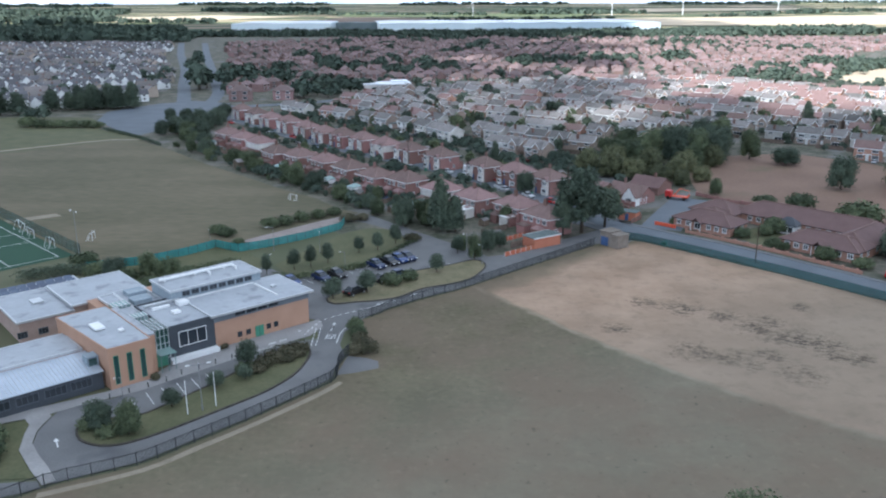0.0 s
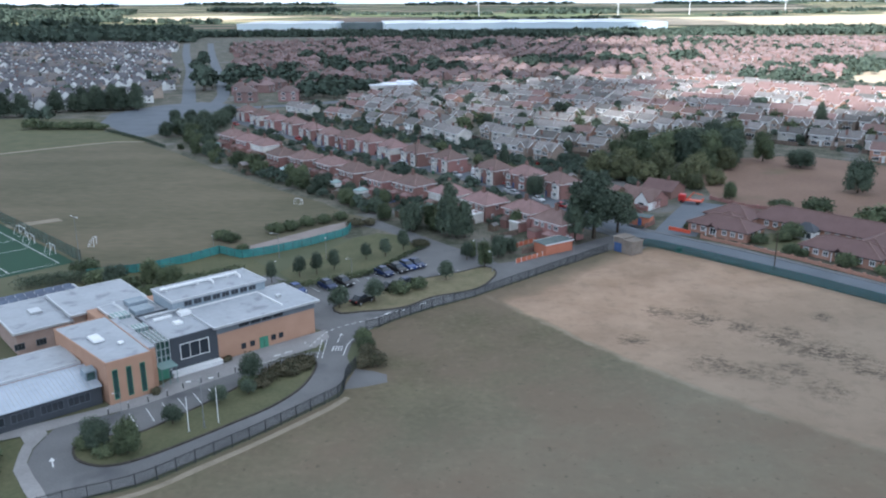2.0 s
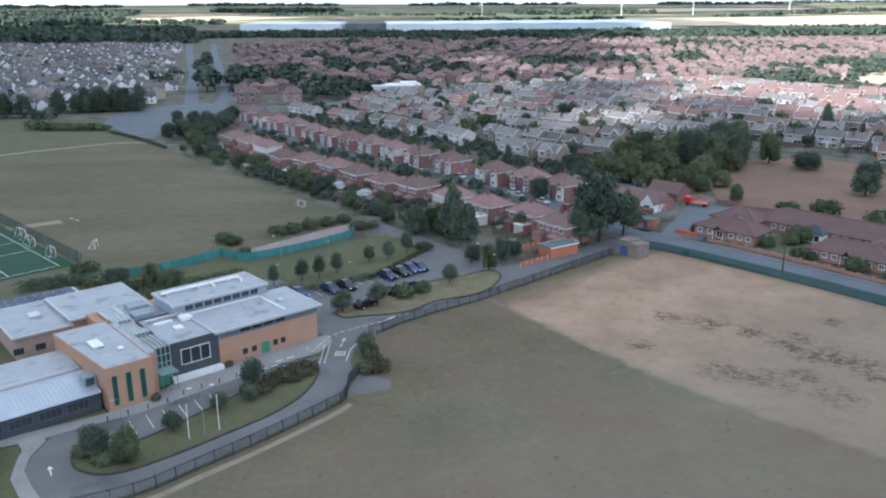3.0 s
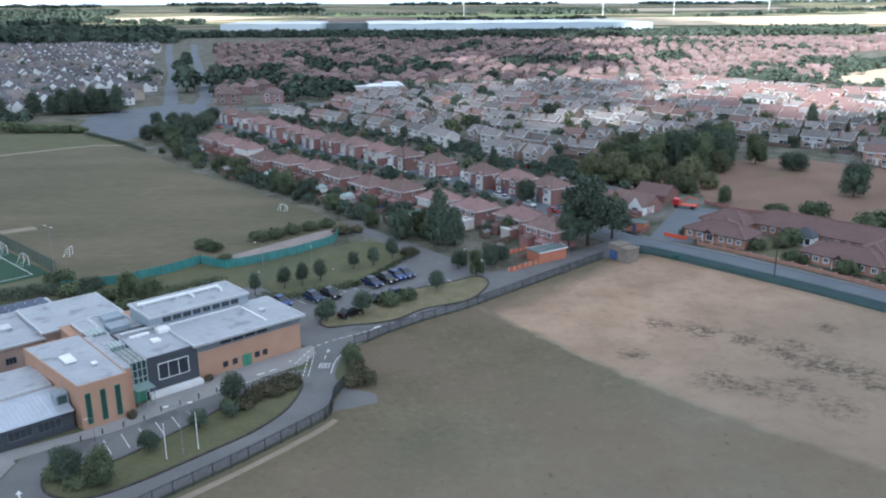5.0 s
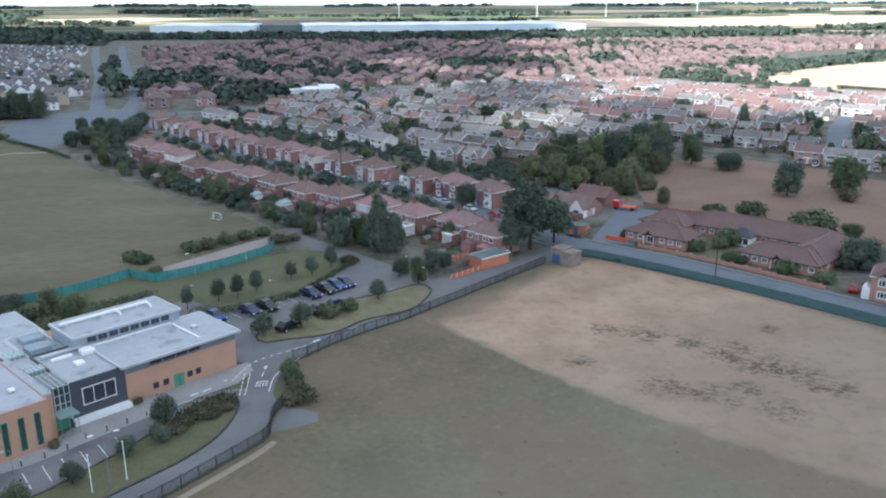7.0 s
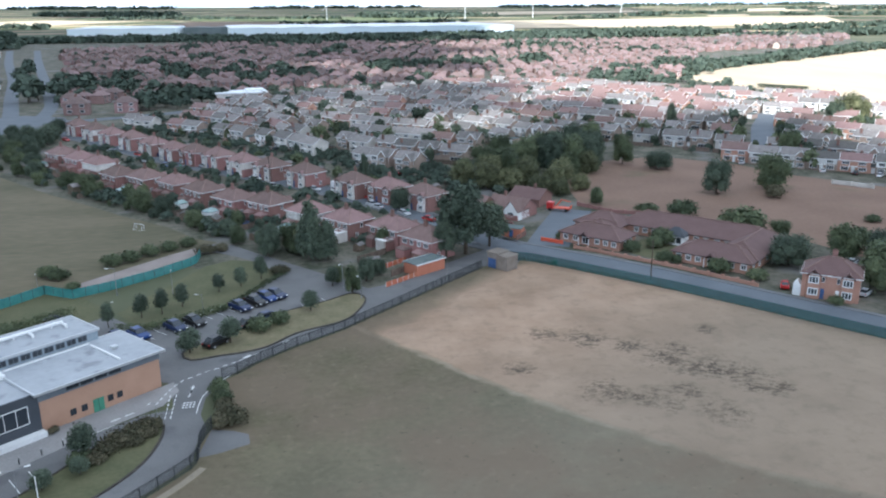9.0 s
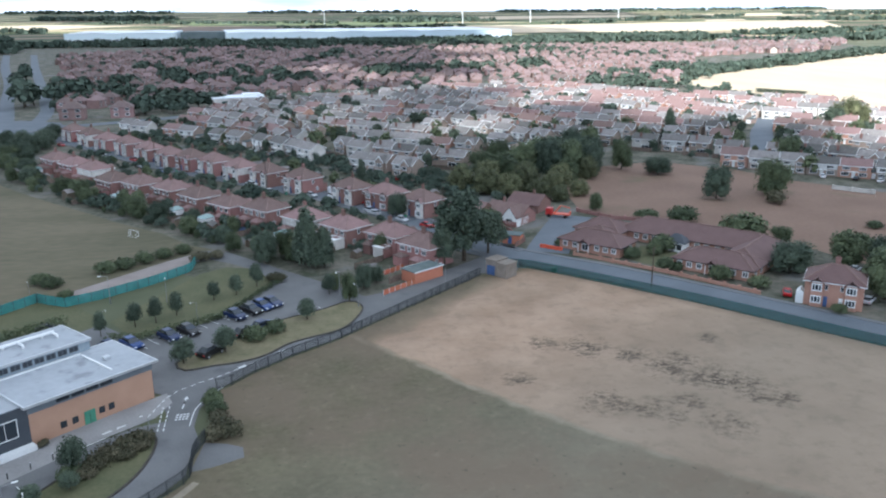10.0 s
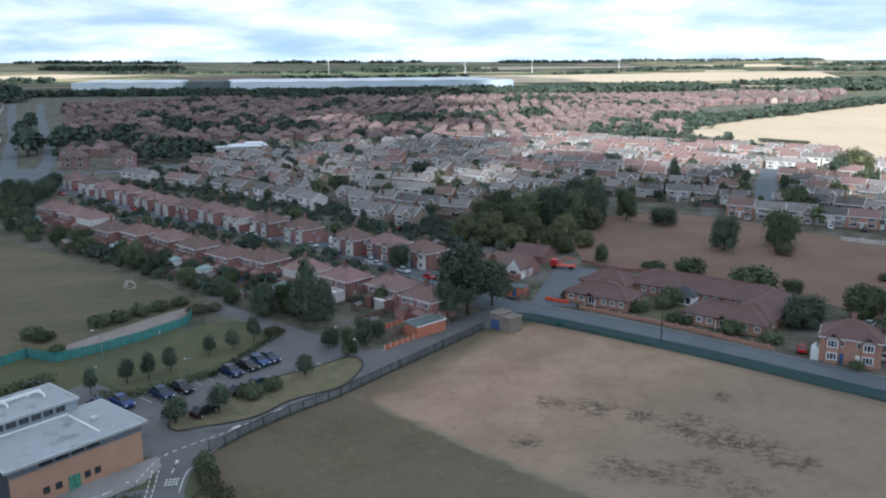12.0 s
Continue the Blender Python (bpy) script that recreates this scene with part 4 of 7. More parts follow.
# low front wing: sheet roof in front, flat roof behind
block("wall", -34, 1.6, 0.7, 8.4, 0, 3.0, M_SLATE, school, "dark grey wall of the low wing")
bm = B()
vs = [bm.verts.new(c) for c in ((-34.4, 0.9, 3.05), (0.72, 0.9, 3.05), (0.72, 8.6, 4.0), (-34.4, 8.6, 4.0), (-34.4, 0.9, 3.2), (0.72, 0.9, 3.2), (0.72, 8.6, 4.15), (-34.4, 8.6, 4.15))]
for q in ((4, 5, 6, 7), (3, 2, 1, 0), (0, 1, 5, 4), (1, 2, 6, 5), (2, 3, 7, 6), (3, 0, 4, 7)):
    bm.faces.new([vs[i] for i in q])
seam_roof = part("roof", bm, M_SEAM, school, "pale blue-grey sheet metal sloping roof")
bm = B()
vs = [bm.verts.new(c) for c in ((0, 0.9, 3.2), (0.06, 0.9, 3.2), (0.06, 8.6, 4.15), (0, 8.6, 4.15), (0, 0.9, 3.27), (0.06, 0.9, 3.27), (0.06, 8.6, 4.22), (0, 8.6, 4.22))]
for q in ((4, 5, 6, 7), (3, 2, 1, 0), (0, 1, 5, 4), (1, 2, 6, 5), (2, 3, 7, 6), (3, 0, 4, 7)):
    bm.faces.new([vs[i] for i in q])
seam = part("seam", bm, M_METAL, seam_roof)
seam.matrix_basis = Matrix.Translation((-0.6, 0, 0))
for i in range(1, 55):
    share(seam, seam_roof, (-0.6 - 0.62 * i, 0, 0))
for u0 in (-32, -28, -24, -20, -16, -12, -8, -4.2):
    win(school, u0, 1.0, u0 + 3.2, 2.4, 1.6, bars=3, surround=M_BAND)
block("wall", -34, 8.7, 0.2, 16, 0, 4.2, M_BRICK_O, school)
flat_roof(-34, 8.7, 0.3, 17.5, 4.5, school, rim=0.12)
block("wall", -0.9, 3.2, 0.86, 5.4, 3.0, 5.0, M_PANEL, school, "pale plant room on the low roof")
win(school, -0.7, 3.5, 0.6, 4.8, 3.2, bars=0, pane=G_GREEN, surround=M_BAND)


# ---- houses ----
def hip(bm, x0, y0, x1, y1, ze, zr, over=0.35, thick=0.14):
    """A hipped roof with eaves, ridge along its longer side."""
    x0, y0, x1, y1 = x0 - over, y0 - over, x1 + over, y1 + over
    k = min(x1 - x0, y1 - y0) / 2
    if x1 - x0 >= y1 - y0:
        r = [(x0 + k, (y0 + y1) / 2), (x1 - k, (y0 + y1) / 2)]
    else:
        r = [((x0 + x1) / 2, y0 + k), ((x0 + x1) / 2, y1 - k)]
    lo = [bm.verts.new((x, y, ze - thick)) for x, y in ((x0, y0), (x1, y0), (x1, y1), (x0, y1))]
    hi = [bm.verts.new((x, y, ze)) for x, y in ((x0, y0), (x1, y0), (x1, y1), (x0, y1))]
    t = [bm.verts.new((x, y, zr)) for x, y in r]
    fs = [bm.faces.new(lo[::-1])] + [bm.faces.new((lo[i], lo[(i + 1) % 4], hi[(i + 1) % 4], hi[i])) for i in range(4)]
    if x1 - x0 >= y1 - y0:
        fs += [bm.faces.new((hi[0], hi[1], t[1], t[0])), bm.faces.new((hi[1], hi[2], t[1])), bm.faces.new((hi[2], hi[3], t[0], t[1])), bm.faces.new((hi[3], hi[0], t[0]))]
    else:
        fs += [bm.faces.new((hi[0], hi[1], t[0])), bm.faces.new((hi[1], hi[2], t[1], t[0])), bm.faces.new((hi[2], hi[3], t[1])), bm.faces.new((hi[3], hi[0], t[0], t[1]))]
    bmesh.ops.recalc_face_normals(bm, faces=fs)
    return bm


def gable(bm, x0, y0, x1, y1, ze, zr, over=0.3, thick=0.16, across=False):
    """Two sloping slabs; the ridge runs along x, or along y when across."""
    def P(x, y, z):
        return bm.verts.new((x, y, z))
    if across:
        pts = [(x0 - over, ze - over * (zr - ze) / ((x1 - x0) / 2)), ((x0 + x1) / 2, zr), (x1 + over, ze - over * (zr - ze) / ((x1 - x0) / 2))]
        ends = (y0 - over, y1 + over)
        ring = lambda e: [P(a, e, z) for a, z in pts] + [P(a, e, z - thick) for a, z in pts[::-1]]
    else:
        pts = [(y0 - over, ze - over * (zr - ze) / ((y1 - y0) / 2)), ((y0 + y1) / 2, zr), (y1 + over, ze - over * (zr - ze) / ((y1 - y0) / 2))]
        ends = (x0 - over, x1 + over)
        ring = lambda e: [P(e, a, z) for a, z in pts] + [P(e, a, z - thick) for a, z in pts[::-1]]
    a, b = ring(ends[0]), ring(ends[1])
    fs = [bm.faces.new(a), bm.faces.new(b[::-1])] + [bm.faces.new((a[i], b[i], b[(i + 1) % 6], a[(i + 1) % 6])) for i in range(6)]
    bmesh.ops.recalc_face_normals(bm, faces=fs)
    return bm


def gable_wall(bm, x0, y0, x1, y1, ze, zr, across=False):
    """A body whose end walls rise into the gables."""
    ring = ([(x0, 0), (x1, 0), (x1, ze), ((x0 + x1) / 2, zr - 0.12), (x0, ze)] if across else [(y0, 0), (y1, 0), (y1, ze), ((y0 + y1) / 2, zr - 0.12), (y0, ze)])
    mk = (lambda a, z, e: bm.verts.new((a, e, z))) if across else (lambda a, z, e: bm.verts.new((e, a, z)))
    e0, e1 = (y0, y1) if across else (x0, x1)
    a, b = [mk(p, z, e0) for p, z in ring], [mk(p, z, e1) for p, z in ring]
    fs = [bm.faces.new(a), bm.faces.new(b[::-1])] + [bm.faces.new((a[i], b[i], b[(i + 1) % 5], a[(i + 1) % 5])) for i in range(5)]
    bmesh.ops.recalc_face_normals(bm, faces=fs)
    return bm


def chimney(parent, x, y, z0, z1, w=0.7, d=0.5):
    bm = B()
    box(bm, x - w / 2, y - d / 2, z0, x + w / 2, y + d / 2, z1)
    box(bm, x - w / 2 - 0.06, y - d / 2 - 0.06, z1 + 0.002, x + w / 2 + 0.06, y + d / 2 + 0.06, z1 + 0.12)
    c = part("chimney", bm, M_CHIM, parent)
    bm = B()
    for k in (-0.18, 0.18):
        tube(bm, (x + k, y, z1 + 0.12), (x + k, y, z1 + 0.5), 0.1, 0.08)
    part("chimney_pot", bm, M_CHIM, c)


def semi_pair(label, wall_mat, roof_mat, w=10.8, d=8.2, ze=5.0, zr=7.7, bays=True, rear=True, rendered_top=False, bay_mat=None):
    """A pair of semi-detached houses, front towards -y, standing at its middle."""
    h = thing("semi_detached_house", label, "house", group="brick semi-detached houses")
    bm = B()
    box(bm, -w / 2, -d / 2, 0, w / 2, d / 2, ze)
    part("wall", bm, wall_mat, h)
    if rendered_top:
        bm = B()
        box(bm, -w / 2 - 0.03, -d / 2 - 0.03, 2.7, w / 2 + 0.03, d / 2 + 0.03, ze - 0.2)
        part("rendered_wall", bm, M_RENDER, h, "pale rendered upper wall")
    bm = B()
    hip(bm, -w / 2, -d / 2, w / 2, d / 2, ze, zr)
    roof = part("roof", bm, roof_mat, h)
    bm = B()
    k, o = d / 2 + 0.35, 0.35
    tube(bm, (-w / 2 - o + k, 0, zr + 0.06), (w / 2 + o - k, 0, zr + 0.06), 0.14, n=6)
    for a in (-1, 1):
        for b in (-1, 1):
            tube(bm, (a * (w / 2 + o), b * (d / 2 + o), ze + 0.05), (a * (w / 2 + o - k), 0, zr + 0.04), 0.12, n=6)
    part("ridge_tiles", bm, M_RIDGE, roof)
    bm = B()
    for q in ((-w / 2 - 0.42, -d / 2 - 0.42, w / 2 + 0.42, -d / 2 - 0.355), (-w / 2 - 0.42, d / 2 + 0.355, w / 2 + 0.42, d / 2 + 0.42), (-w / 2 - 0.42, -d / 2 - 0.35, -w / 2 - 0.355, d / 2 + 0.35), (w / 2 + 0.355, -d / 2 - 0.35, w / 2 + 0.42, d / 2 + 0.35)):
        box(bm, q[0], q[1], ze - 0.2, q[2], q[3], ze - 0.02)
    part("gutter", bm, M_WHITE, roof, "white eaves board")
    for s in (-1, 1):
        win(h, -0.4, 3.2, 0.5, 4.5, s * w / 2, "right" if s > 0 else "left", bars=0, bar=0.12)
        win(h, 1.2, 0.9, 2.2, 2.1, s * w / 2, "right" if s > 0 else "left", bars=1, bar=0.12)
    chimney(h, 0, 0.4, zr - 1.0, zr + 1.2, 1.0)
    for s in (-1, 1):
        c = s * w * 0.29
        if bays:
            bm = B()
            prism(bm, [(c - 1.4, -d / 2 + 0.01), (c - 1.0, -d / 2 - 0.7), (c + 1.0, -d / 2 - 0.7), (c + 1.4, -d / 2 + 0.01)], 0, ze - 0.3)
            bay = part("bay", bm, bay_mat or M_RENDER, h, "" if bay_mat else "pale rendered bay")
            for z0, z1 in ((0.9, 2.2), (3.3, 4.6)):
                win(bay, c - 0.97, z0 - 0.15, c + 0.97, z1 + 0.05, -d / 2 - 0.7, bars=2, bar=0.19)
            bm = B()
            gable(bm, c - 1.3, -d / 2 - 0.75, c + 1.3, -d / 2 + 1.2, ze - 0.1, ze + 1.0, 0.15, across=True)
            part("bay_roof", bm, roof_mat, h)
            bm = B()
            gable_wall(bm, c - 1.25, -d / 2 - 0.85, c + 1.25, -d / 2 - 0.7, ze - 0.25, ze + 0.9, across=True)
            bmesh.ops.delete(bm, geom=[v for v in bm.verts if v.co.z < 0.1], context="VERTS")
            bmesh.ops.holes_fill(bm, edges=bm.edges[:])
            for v in bm.verts:
                v.co.z = max(v.co.z, ze - 0.3)
            part("bay_gable", bm, M_WHITE, h, "white painted bay gable")
        else:
            for z0, z1 in ((0.9, 2.2), (3.3, 4.5)):
                win(h, c - 1.0, z0, c + 1.0, z1, -d / 2, bars=2)
        win(h, s * 1.6 - 0.5, 3.4, s * 1.6 + 0.5, 4.5, -d / 2, bars=1)
        bm = B()
        box(bm, s * 1.5 - 0.48, -d / 2 - 0.06, 0.05, s * 1.5 + 0.48, -d / 2 + 0.01, 2.1)
        part("door", bm, M_WHITE if s > 0 else M_BLUEDOOR, h)
        if rear:
            for c2, wd in ((s * w * 0.33, 0.8), (s * w * 0.12, 0.6)):
                win(h, c2 - wd, 3.2, c2 + wd, 4.5, d / 2, "back", bars=1, bar=0.14)
            bm = B()
            box(bm, s * w * 0.25 - 1.5, d / 2 + 0.005, 0, s * w * 0.25 + 1.5, d / 2 + 2.6, 2.4)
            ex = part("rear_extension", bm, wall_mat, h)
            bm = B()
            hip(bm, s * w * 0.25 - 1.5, d / 2 + 0.2, s * w * 0.25 + 1.5, d / 2 + 2.6, 2.45, 3.2, 0.15)
            part("extension_roof", bm, roof_mat, ex)
    return h


def estate_house(label, wall_mat, roof_mat, w=8.8, d=7.2, ze=4.7, zr=6.9, front_gable=False, clad=True, garage=False):
    h = thing("estate_house", label, "house", group="grey-roofed estate houses")
    bm = B()
    gable_wall(bm, -w / 2, -d / 2, w / 2, d / 2, ze, zr)
    part("wall", bm, wall_mat, h)
    bm = B()
    gable(bm, -w / 2, -d / 2, w / 2, d / 2, ze, zr)
    roof = part("roof", bm, roof_mat, h)
    drop = 0.3 * (zr - ze) / (d / 2)
    bm = B()
    for s in (-1, 1):
        box(bm, -w / 2 - 0.32, s * (d / 2 + 0.34) - 0.05, ze - drop - 0.24, w / 2 + 0.32, s * (d / 2 + 0.34) + 0.05, ze - drop - 0.02)
        for e in (-1, 1):
            tube(bm, (e * (w / 2 + 0.33), s * (d / 2 + 0.3), ze - drop - 0.1), (e * (w / 2 + 0.33), 0, zr - 0.1), 0.1, n=4)
    part("fascia", bm, M_WHITE, roof, "white eaves boards and verges")
    if clad:
        bm = B()
        box(bm, -w / 2 + 0.2, -d / 2 - 0.058, 2.55, w / 2 - 0.2, -d / 2 - 0.002, ze - 0.3)
        part("cladding", bm, M_CLAD, h, "boarded band")
    if front_gable:
        bm = B()
        gable_wall(bm, w * 0.08, -d / 2 - 1.6, w * 0.46, 0, ze, zr - 0.3, across=True)
        wing = part("front_wing", bm, wall_mat, h)
        bm = B()
        gable(bm, w * 0.08, -d / 2 - 1.6, w * 0.46, 0, ze, zr - 0.3, 0.25, across=True)
        part("wing_roof", bm, roof_mat, wing)
        bm = B()
        for s in (-1, 1):
            a = w * 0.27
            tube(bm, (a + s * (w * 0.19 + 0.25), -d / 2 - 1.9, ze - 0.25), (a, -d / 2 - 1.9, zr - 0.28), 0.15, n=4)
        part("bargeboard", bm, M_WHITE, wing)
    y = -d / 2 - (1.6 if front_gable else 0.06)
    for s in (-1, 1):
        off = y if s > 0 or not front_gable else -d / 2 - (0.06 if clad else 0)
        win(h, s * w * 0.25 - 1.1, 2.9, s * w * 0.25 + 1.1, 4.2, off, bars=2, bar=0.15)
        win(h, s * w * 0.27 - 0.95, 3.0, s * w * 0.27 + 0.95, 4.2, d / 2, "back", bars=1, bar=0.15)
        win(h, s * w * 0.27 - 1.15, 0.6, s * w * 0.27 + 1.15, 2.15, y if s > 0 and front_gable else -d / 2, bars=2, bar=0.15)
    win(h, -w * 0.36, 0.15, w * 0.1, 2.15, d / 2, "back", bars=2, bar=0.16, name="patio_window")
    bm = B()
    box(bm, -0.6, -d / 2 - 0.09, 0.05, 0.4, -d / 2 - 0.01, 2.1)
    part("door", bm, M_WHITE, h)
    if not front_gable:
        bm = B()
        box(bm, -1.5, -d / 2 - 1.2, 2.3, 1.3, -d / 2 - 0.095, 2.5)
        part("door_canopy", bm, M_WHITE, h)
    if garage:
        bm = B()
        box(bm, w / 2 + 0.003, -d / 2 + 1.0, 0, w / 2 + 2.9, d / 2 - 0.4, 2.4)
        g = part("garage", bm, wall_mat, h)
        bm = B()
        box(bm, w / 2 + 0.003, -d / 2 + 0.85, 2.403, w / 2 + 3.0, d / 2 - 0.3, 2.62)
        part("garage_roof", bm, M_FELT, g)
        bm = B()
        box(bm, w / 2 + 0.3, -d / 2 + 0.93, 0.05, w / 2 + 2.6, -d / 2 + 0.997, 2.1)
        part("garage_door", bm, M_WHITE, g)
    bm = B()
    box(bm, w * 0.12, d / 2 - 1.2, zr - 1.4, w * 0.12 + 0.8, d / 2 - 0.6, zr + 0.5)
    part("chimney", bm, M_CHIM, h)
    return h


def far_house(label, wall_mat, roof_mat, w=9.6, d=7.4, ze=4.7, zr=7.4, hipped=True, wing=None):
    bm = B()
    if hipped:
        box(bm, -w / 2, -d / 2, 0, w / 2, d / 2, ze)
    else:
        gable_wall(bm, -w / 2, -d / 2, w / 2, d / 2, ze, zr)
    for s in (-1, 1):
        for z in (0.9, 3.1):
            for e in (-1, 1):
                a, b = e * d / 2, e * (d / 2 + 0.1)
                box(bm, s * w * 0.25 - 0.95, min(a, b), z, s * w * 0.25 + 0.95, max(a, b), z + 1.3, mi=2)
                box(bm, s * w * 0.25 - 0.75, min(b, b + e * 0.03), z + 0.2, s * w * 0.25 + 0.75, max(b, b + e * 0.03), z + 1.1, mi=1)
    h = tagged(part("town_house", bm, [wall_mat, G_DARK, M_CLAD]), label, "house", "distant town houses")
    bm = B()
    (hip if hipped else gable)(bm, -w / 2, -d / 2, w / 2, d / 2, ze, zr)
    part("roof", bm, roof_mat, h)
    bm = B()
    box(bm, -0.5, -0.3, zr - 0.8, 0.5, 0.3, zr + 0.9)
    part("chimney", bm, M_CHIM, h)
    if wing:
        bm = B()
        gable_wall(bm, -w * 0.45, -d / 2 - 1.8, -w * 0.03, 0, ze, zr - 0.4, across=True)
        part("front_wing", bm, wing, h)
        bm = B()
        gable(bm, -w * 0.45, -d / 2 - 1.5, -w * 0.03, 0, ze + 0.05, zr - 0.3, 0.2, across=True)
        part("wing_roof", bm, roof_mat, h)
    return h


def place(proto, spots):
    """First spot takes the prototype itself, the others copies. A spot: x, y, turn in degrees, scale."""
    proto.matrix_basis = Matrix()
    for i, (x, y, turn, *s) in reversed(list(enumerate(spots))):
        k = s[0] if s else 1.0
        k = k if isinstance(k, tuple) else (k, k, k)
        m = Matrix.LocRotScale((x, y, 0), Euler((0, 0, radians(turn))), k)
        if i == 0:
            proto.matrix_basis = m
        else:
            copy_thing(proto, m)


def joined(protos_spots, name, label, category):
    """Far repeats past counting: the same forms joined into one mesh."""
    verts, faces, mats, idx, base = [], [], [], [], 0
    for proto, spots in protos_spots:
        obs = [(o, o.matrix_local if o.parent else Matrix()) for o in (proto, *proto.children_recursive) if o.type == "MESH"]
        for o, rel in obs:
            me = o.data
            co = np.empty(len(me.vertices) * 3)
            me.vertices.foreach_get("co", co)
            co = np.c_[co.reshape(-1, 3), np.ones(len(me.vertices))]
            polys = [(tuple(p.vertices), p.material_index) for p in me.polygons]
            slot = []
            for m in me.materials:
                if m not in mats:
                    mats.append(m)
                slot.append(mats.index(m))
            for x, y, turn, k in spots:
                k = k if isinstance(k, tuple) else (k, k, k)
                m = np.array(Matrix.LocRotScale((x, y, 0), Euler((0, 0, radians(turn))), k) @ rel)
                verts.append((co @ m.T)[:, :3])
                faces += [tuple(v + base for v in p) for p, _ in polys]
                idx += [slot[i] for _, i in polys]
                base += len(co)
    me = bpy.data.meshes.new(name)
    me.from_pydata(np.concatenate(verts).tolist(), [], faces)
    for m in mats:
        me.materials.append(m)
    me.polygons.foreach_set("material_index", idx)
    return tagged(new(name, me), label, category, kind="stuff")


STREETS = [(43, 222), (27, 254), (10, 279.5), (-3.6, 298), (-27, 322.5), (-58.9, 356), (-85.5, 391), (-118, 433), (-150, 468)], [(177, 346), (190, 370), (207, 402), (232, 445)]


def off_street(p, gap=6.5):
    """Whether a spot keeps clear of the streets."""
    q = Vector(p)
    for line in STREETS:
        for a, b in zip(line, line[1:]):
            a, b = Vector(a), Vector(b)
            t = min(1, max(0, (q - a).dot(b - a) / (b - a).length_squared))
            if (a + (b - a) * t - q).length < gap:
                return False
    return True


rnd = random.Random(11)
RED_A = semi_pair("red brick semi-detached pair with hipped red tile roof", M_BRICK_R, M_TILE_R, bay_mat=M_BRICK_R)
RED_D = semi_pair("red brick semi-detached pair with cream rendered bays", M_BRICK_R, M_TILE_R)
RED_B = semi_pair("brick semi-detached pair with pale rendered upper walls", M_BRICK_R, M_TILE_R, rendered_top=True)
ROW_A = [(-99, 356), (-89.5, 344.5), (-80, 333), (-68.5, 311), (-58.5, 304), (-47.5, 295), (-37.5, 281.5), (-27.5, 270), (-17, 261.5), (-5.5, 249), (4.3, 240), (15.5, 230.5), (22.5, 219)]
ROW_B = [(-114.3, 436), (-103, 420), (-92, 404.5), (-80.5, 390.6), (-69.5, 375.5), (-59, 361.5), (-49.5, 351), (-40, 341), (-29.7, 327.5), (-19.6, 318), (-7.6, 304), (7.9, 286.5), (17.9, 277.5), (27.5, 266.5)]
spots = {0: [], 1: [], 2: []}
for i, (x, y) in enumerate(ROW_A):
    spots[i in (2, 9)].append((x, y, 131 + rnd.uniform(-2, 2), (0.97, 1, rnd.uniform(0.95, 1.03))))
for i, (x, y) in enumerate(ROW_B):
    spots[1 if i in (1, 8) else 2 if i % 2 else 0 if i in (6, 12) else 2].append((x, y, -50 + rnd.uniform(-2, 2), (rnd.uniform(0.95, 1.0), 1, rnd.uniform(0.96, 1.04))))
RED_C = semi_pair("red brick semi-detached pair with white bay gables and brown roof", M_BRICK_P, M_TILE_C, bay_mat=M_BRICK_P)
RED_C.matrix_basis = Matrix.LocRotScale((101.2, 178.0, 0), Euler((0, 0, radians(-36))), (1.0, 0.95, 1.04))
bm = B()
gable_wall(bm, -6.9, -4.0, -5.42, -1.5, 2.2, 3.1, across=True)
part("side_porch", bm, M_WHITEWALL, RED_C, "white gabled side porch")
HOUSES = [(103.2, 181.4)]
place(RED_A, spots[0])
place(RED_B, spots[1])
place(RED_D, spots[2])
HOUSES += [(x, y) for x, y, *_ in spots[0] + spots[1] + spots[2]]

GREY = [estate_house("buff brick house with grey tile roof and white boarding", M_BRICK_B, M_TILE_G, garage=True),
        estate_house("brick house with a front gable and grey tile roof", M_BRICK_B, M_TILE_G, w=8.4, front_gable=True),
        estate_house("pale rendered house with grey-brown tile roof", M_RENDER, M_TILE_G, w=9.8, zr=6.8, clad=False),
        estate_house("red brick house with red-brown tile roof", M_BRICK_P, M_TILE_R, w=9.2, zr=7.0, clad=False, garage=True)]
ESTATE = [(-100, 462), (-84, 436), (-24, 376), (20, 324), (40, 322), (60, 366), (120, 392), (136, 340), (156, 318), (176, 300), (200, 268), (330, 330), (305, 450), (292, 520), (288, 600), (262, 690), (215, 612), (120, 650), (20, 600), (-45, 560)]
ROWDIR, ROWN = Vector((0.69, -0.724)), Vector((0.724, 0.69))
gspots = [[], [], [], []]
for k in range(15):
    base = Vector((-78, 444)) + ROWN * (21.5 * k)
    for j in range(-20, 42):
        p = base + ROWDIR * (10.7 * j + rnd.uniform(-1.2, 1.2)) + ROWN * (rnd.uniform(-1.6, 1.6) + 4.5 * math.sin(j * 0.35 + k))
        if (j + 3 * k) % 11 == 0:
            continue
        if inside(p, ESTATE) and rnd.random() > 0.1 and off_street(p, 8):
            sunny = k >= 6 and p.x > 100
            gspots[rnd.choice((0, 1, 3, 3, 3, 1, 2, 3) if sunny else (0, 0, 0, 1, 1, 2, 2, 3))].append((p.x, p.y, -46.4 + (180 if k % 2 and k < 10 and rnd.random() < 0.5 else 0) + 12 * math.cos(j * 0.35 + k) + rnd.uniform(-4, 4), (rnd.uniform(0.95, 1.18), rnd.uniform(0.95, 1.05), rnd.uniform(0.92, 1.05))))
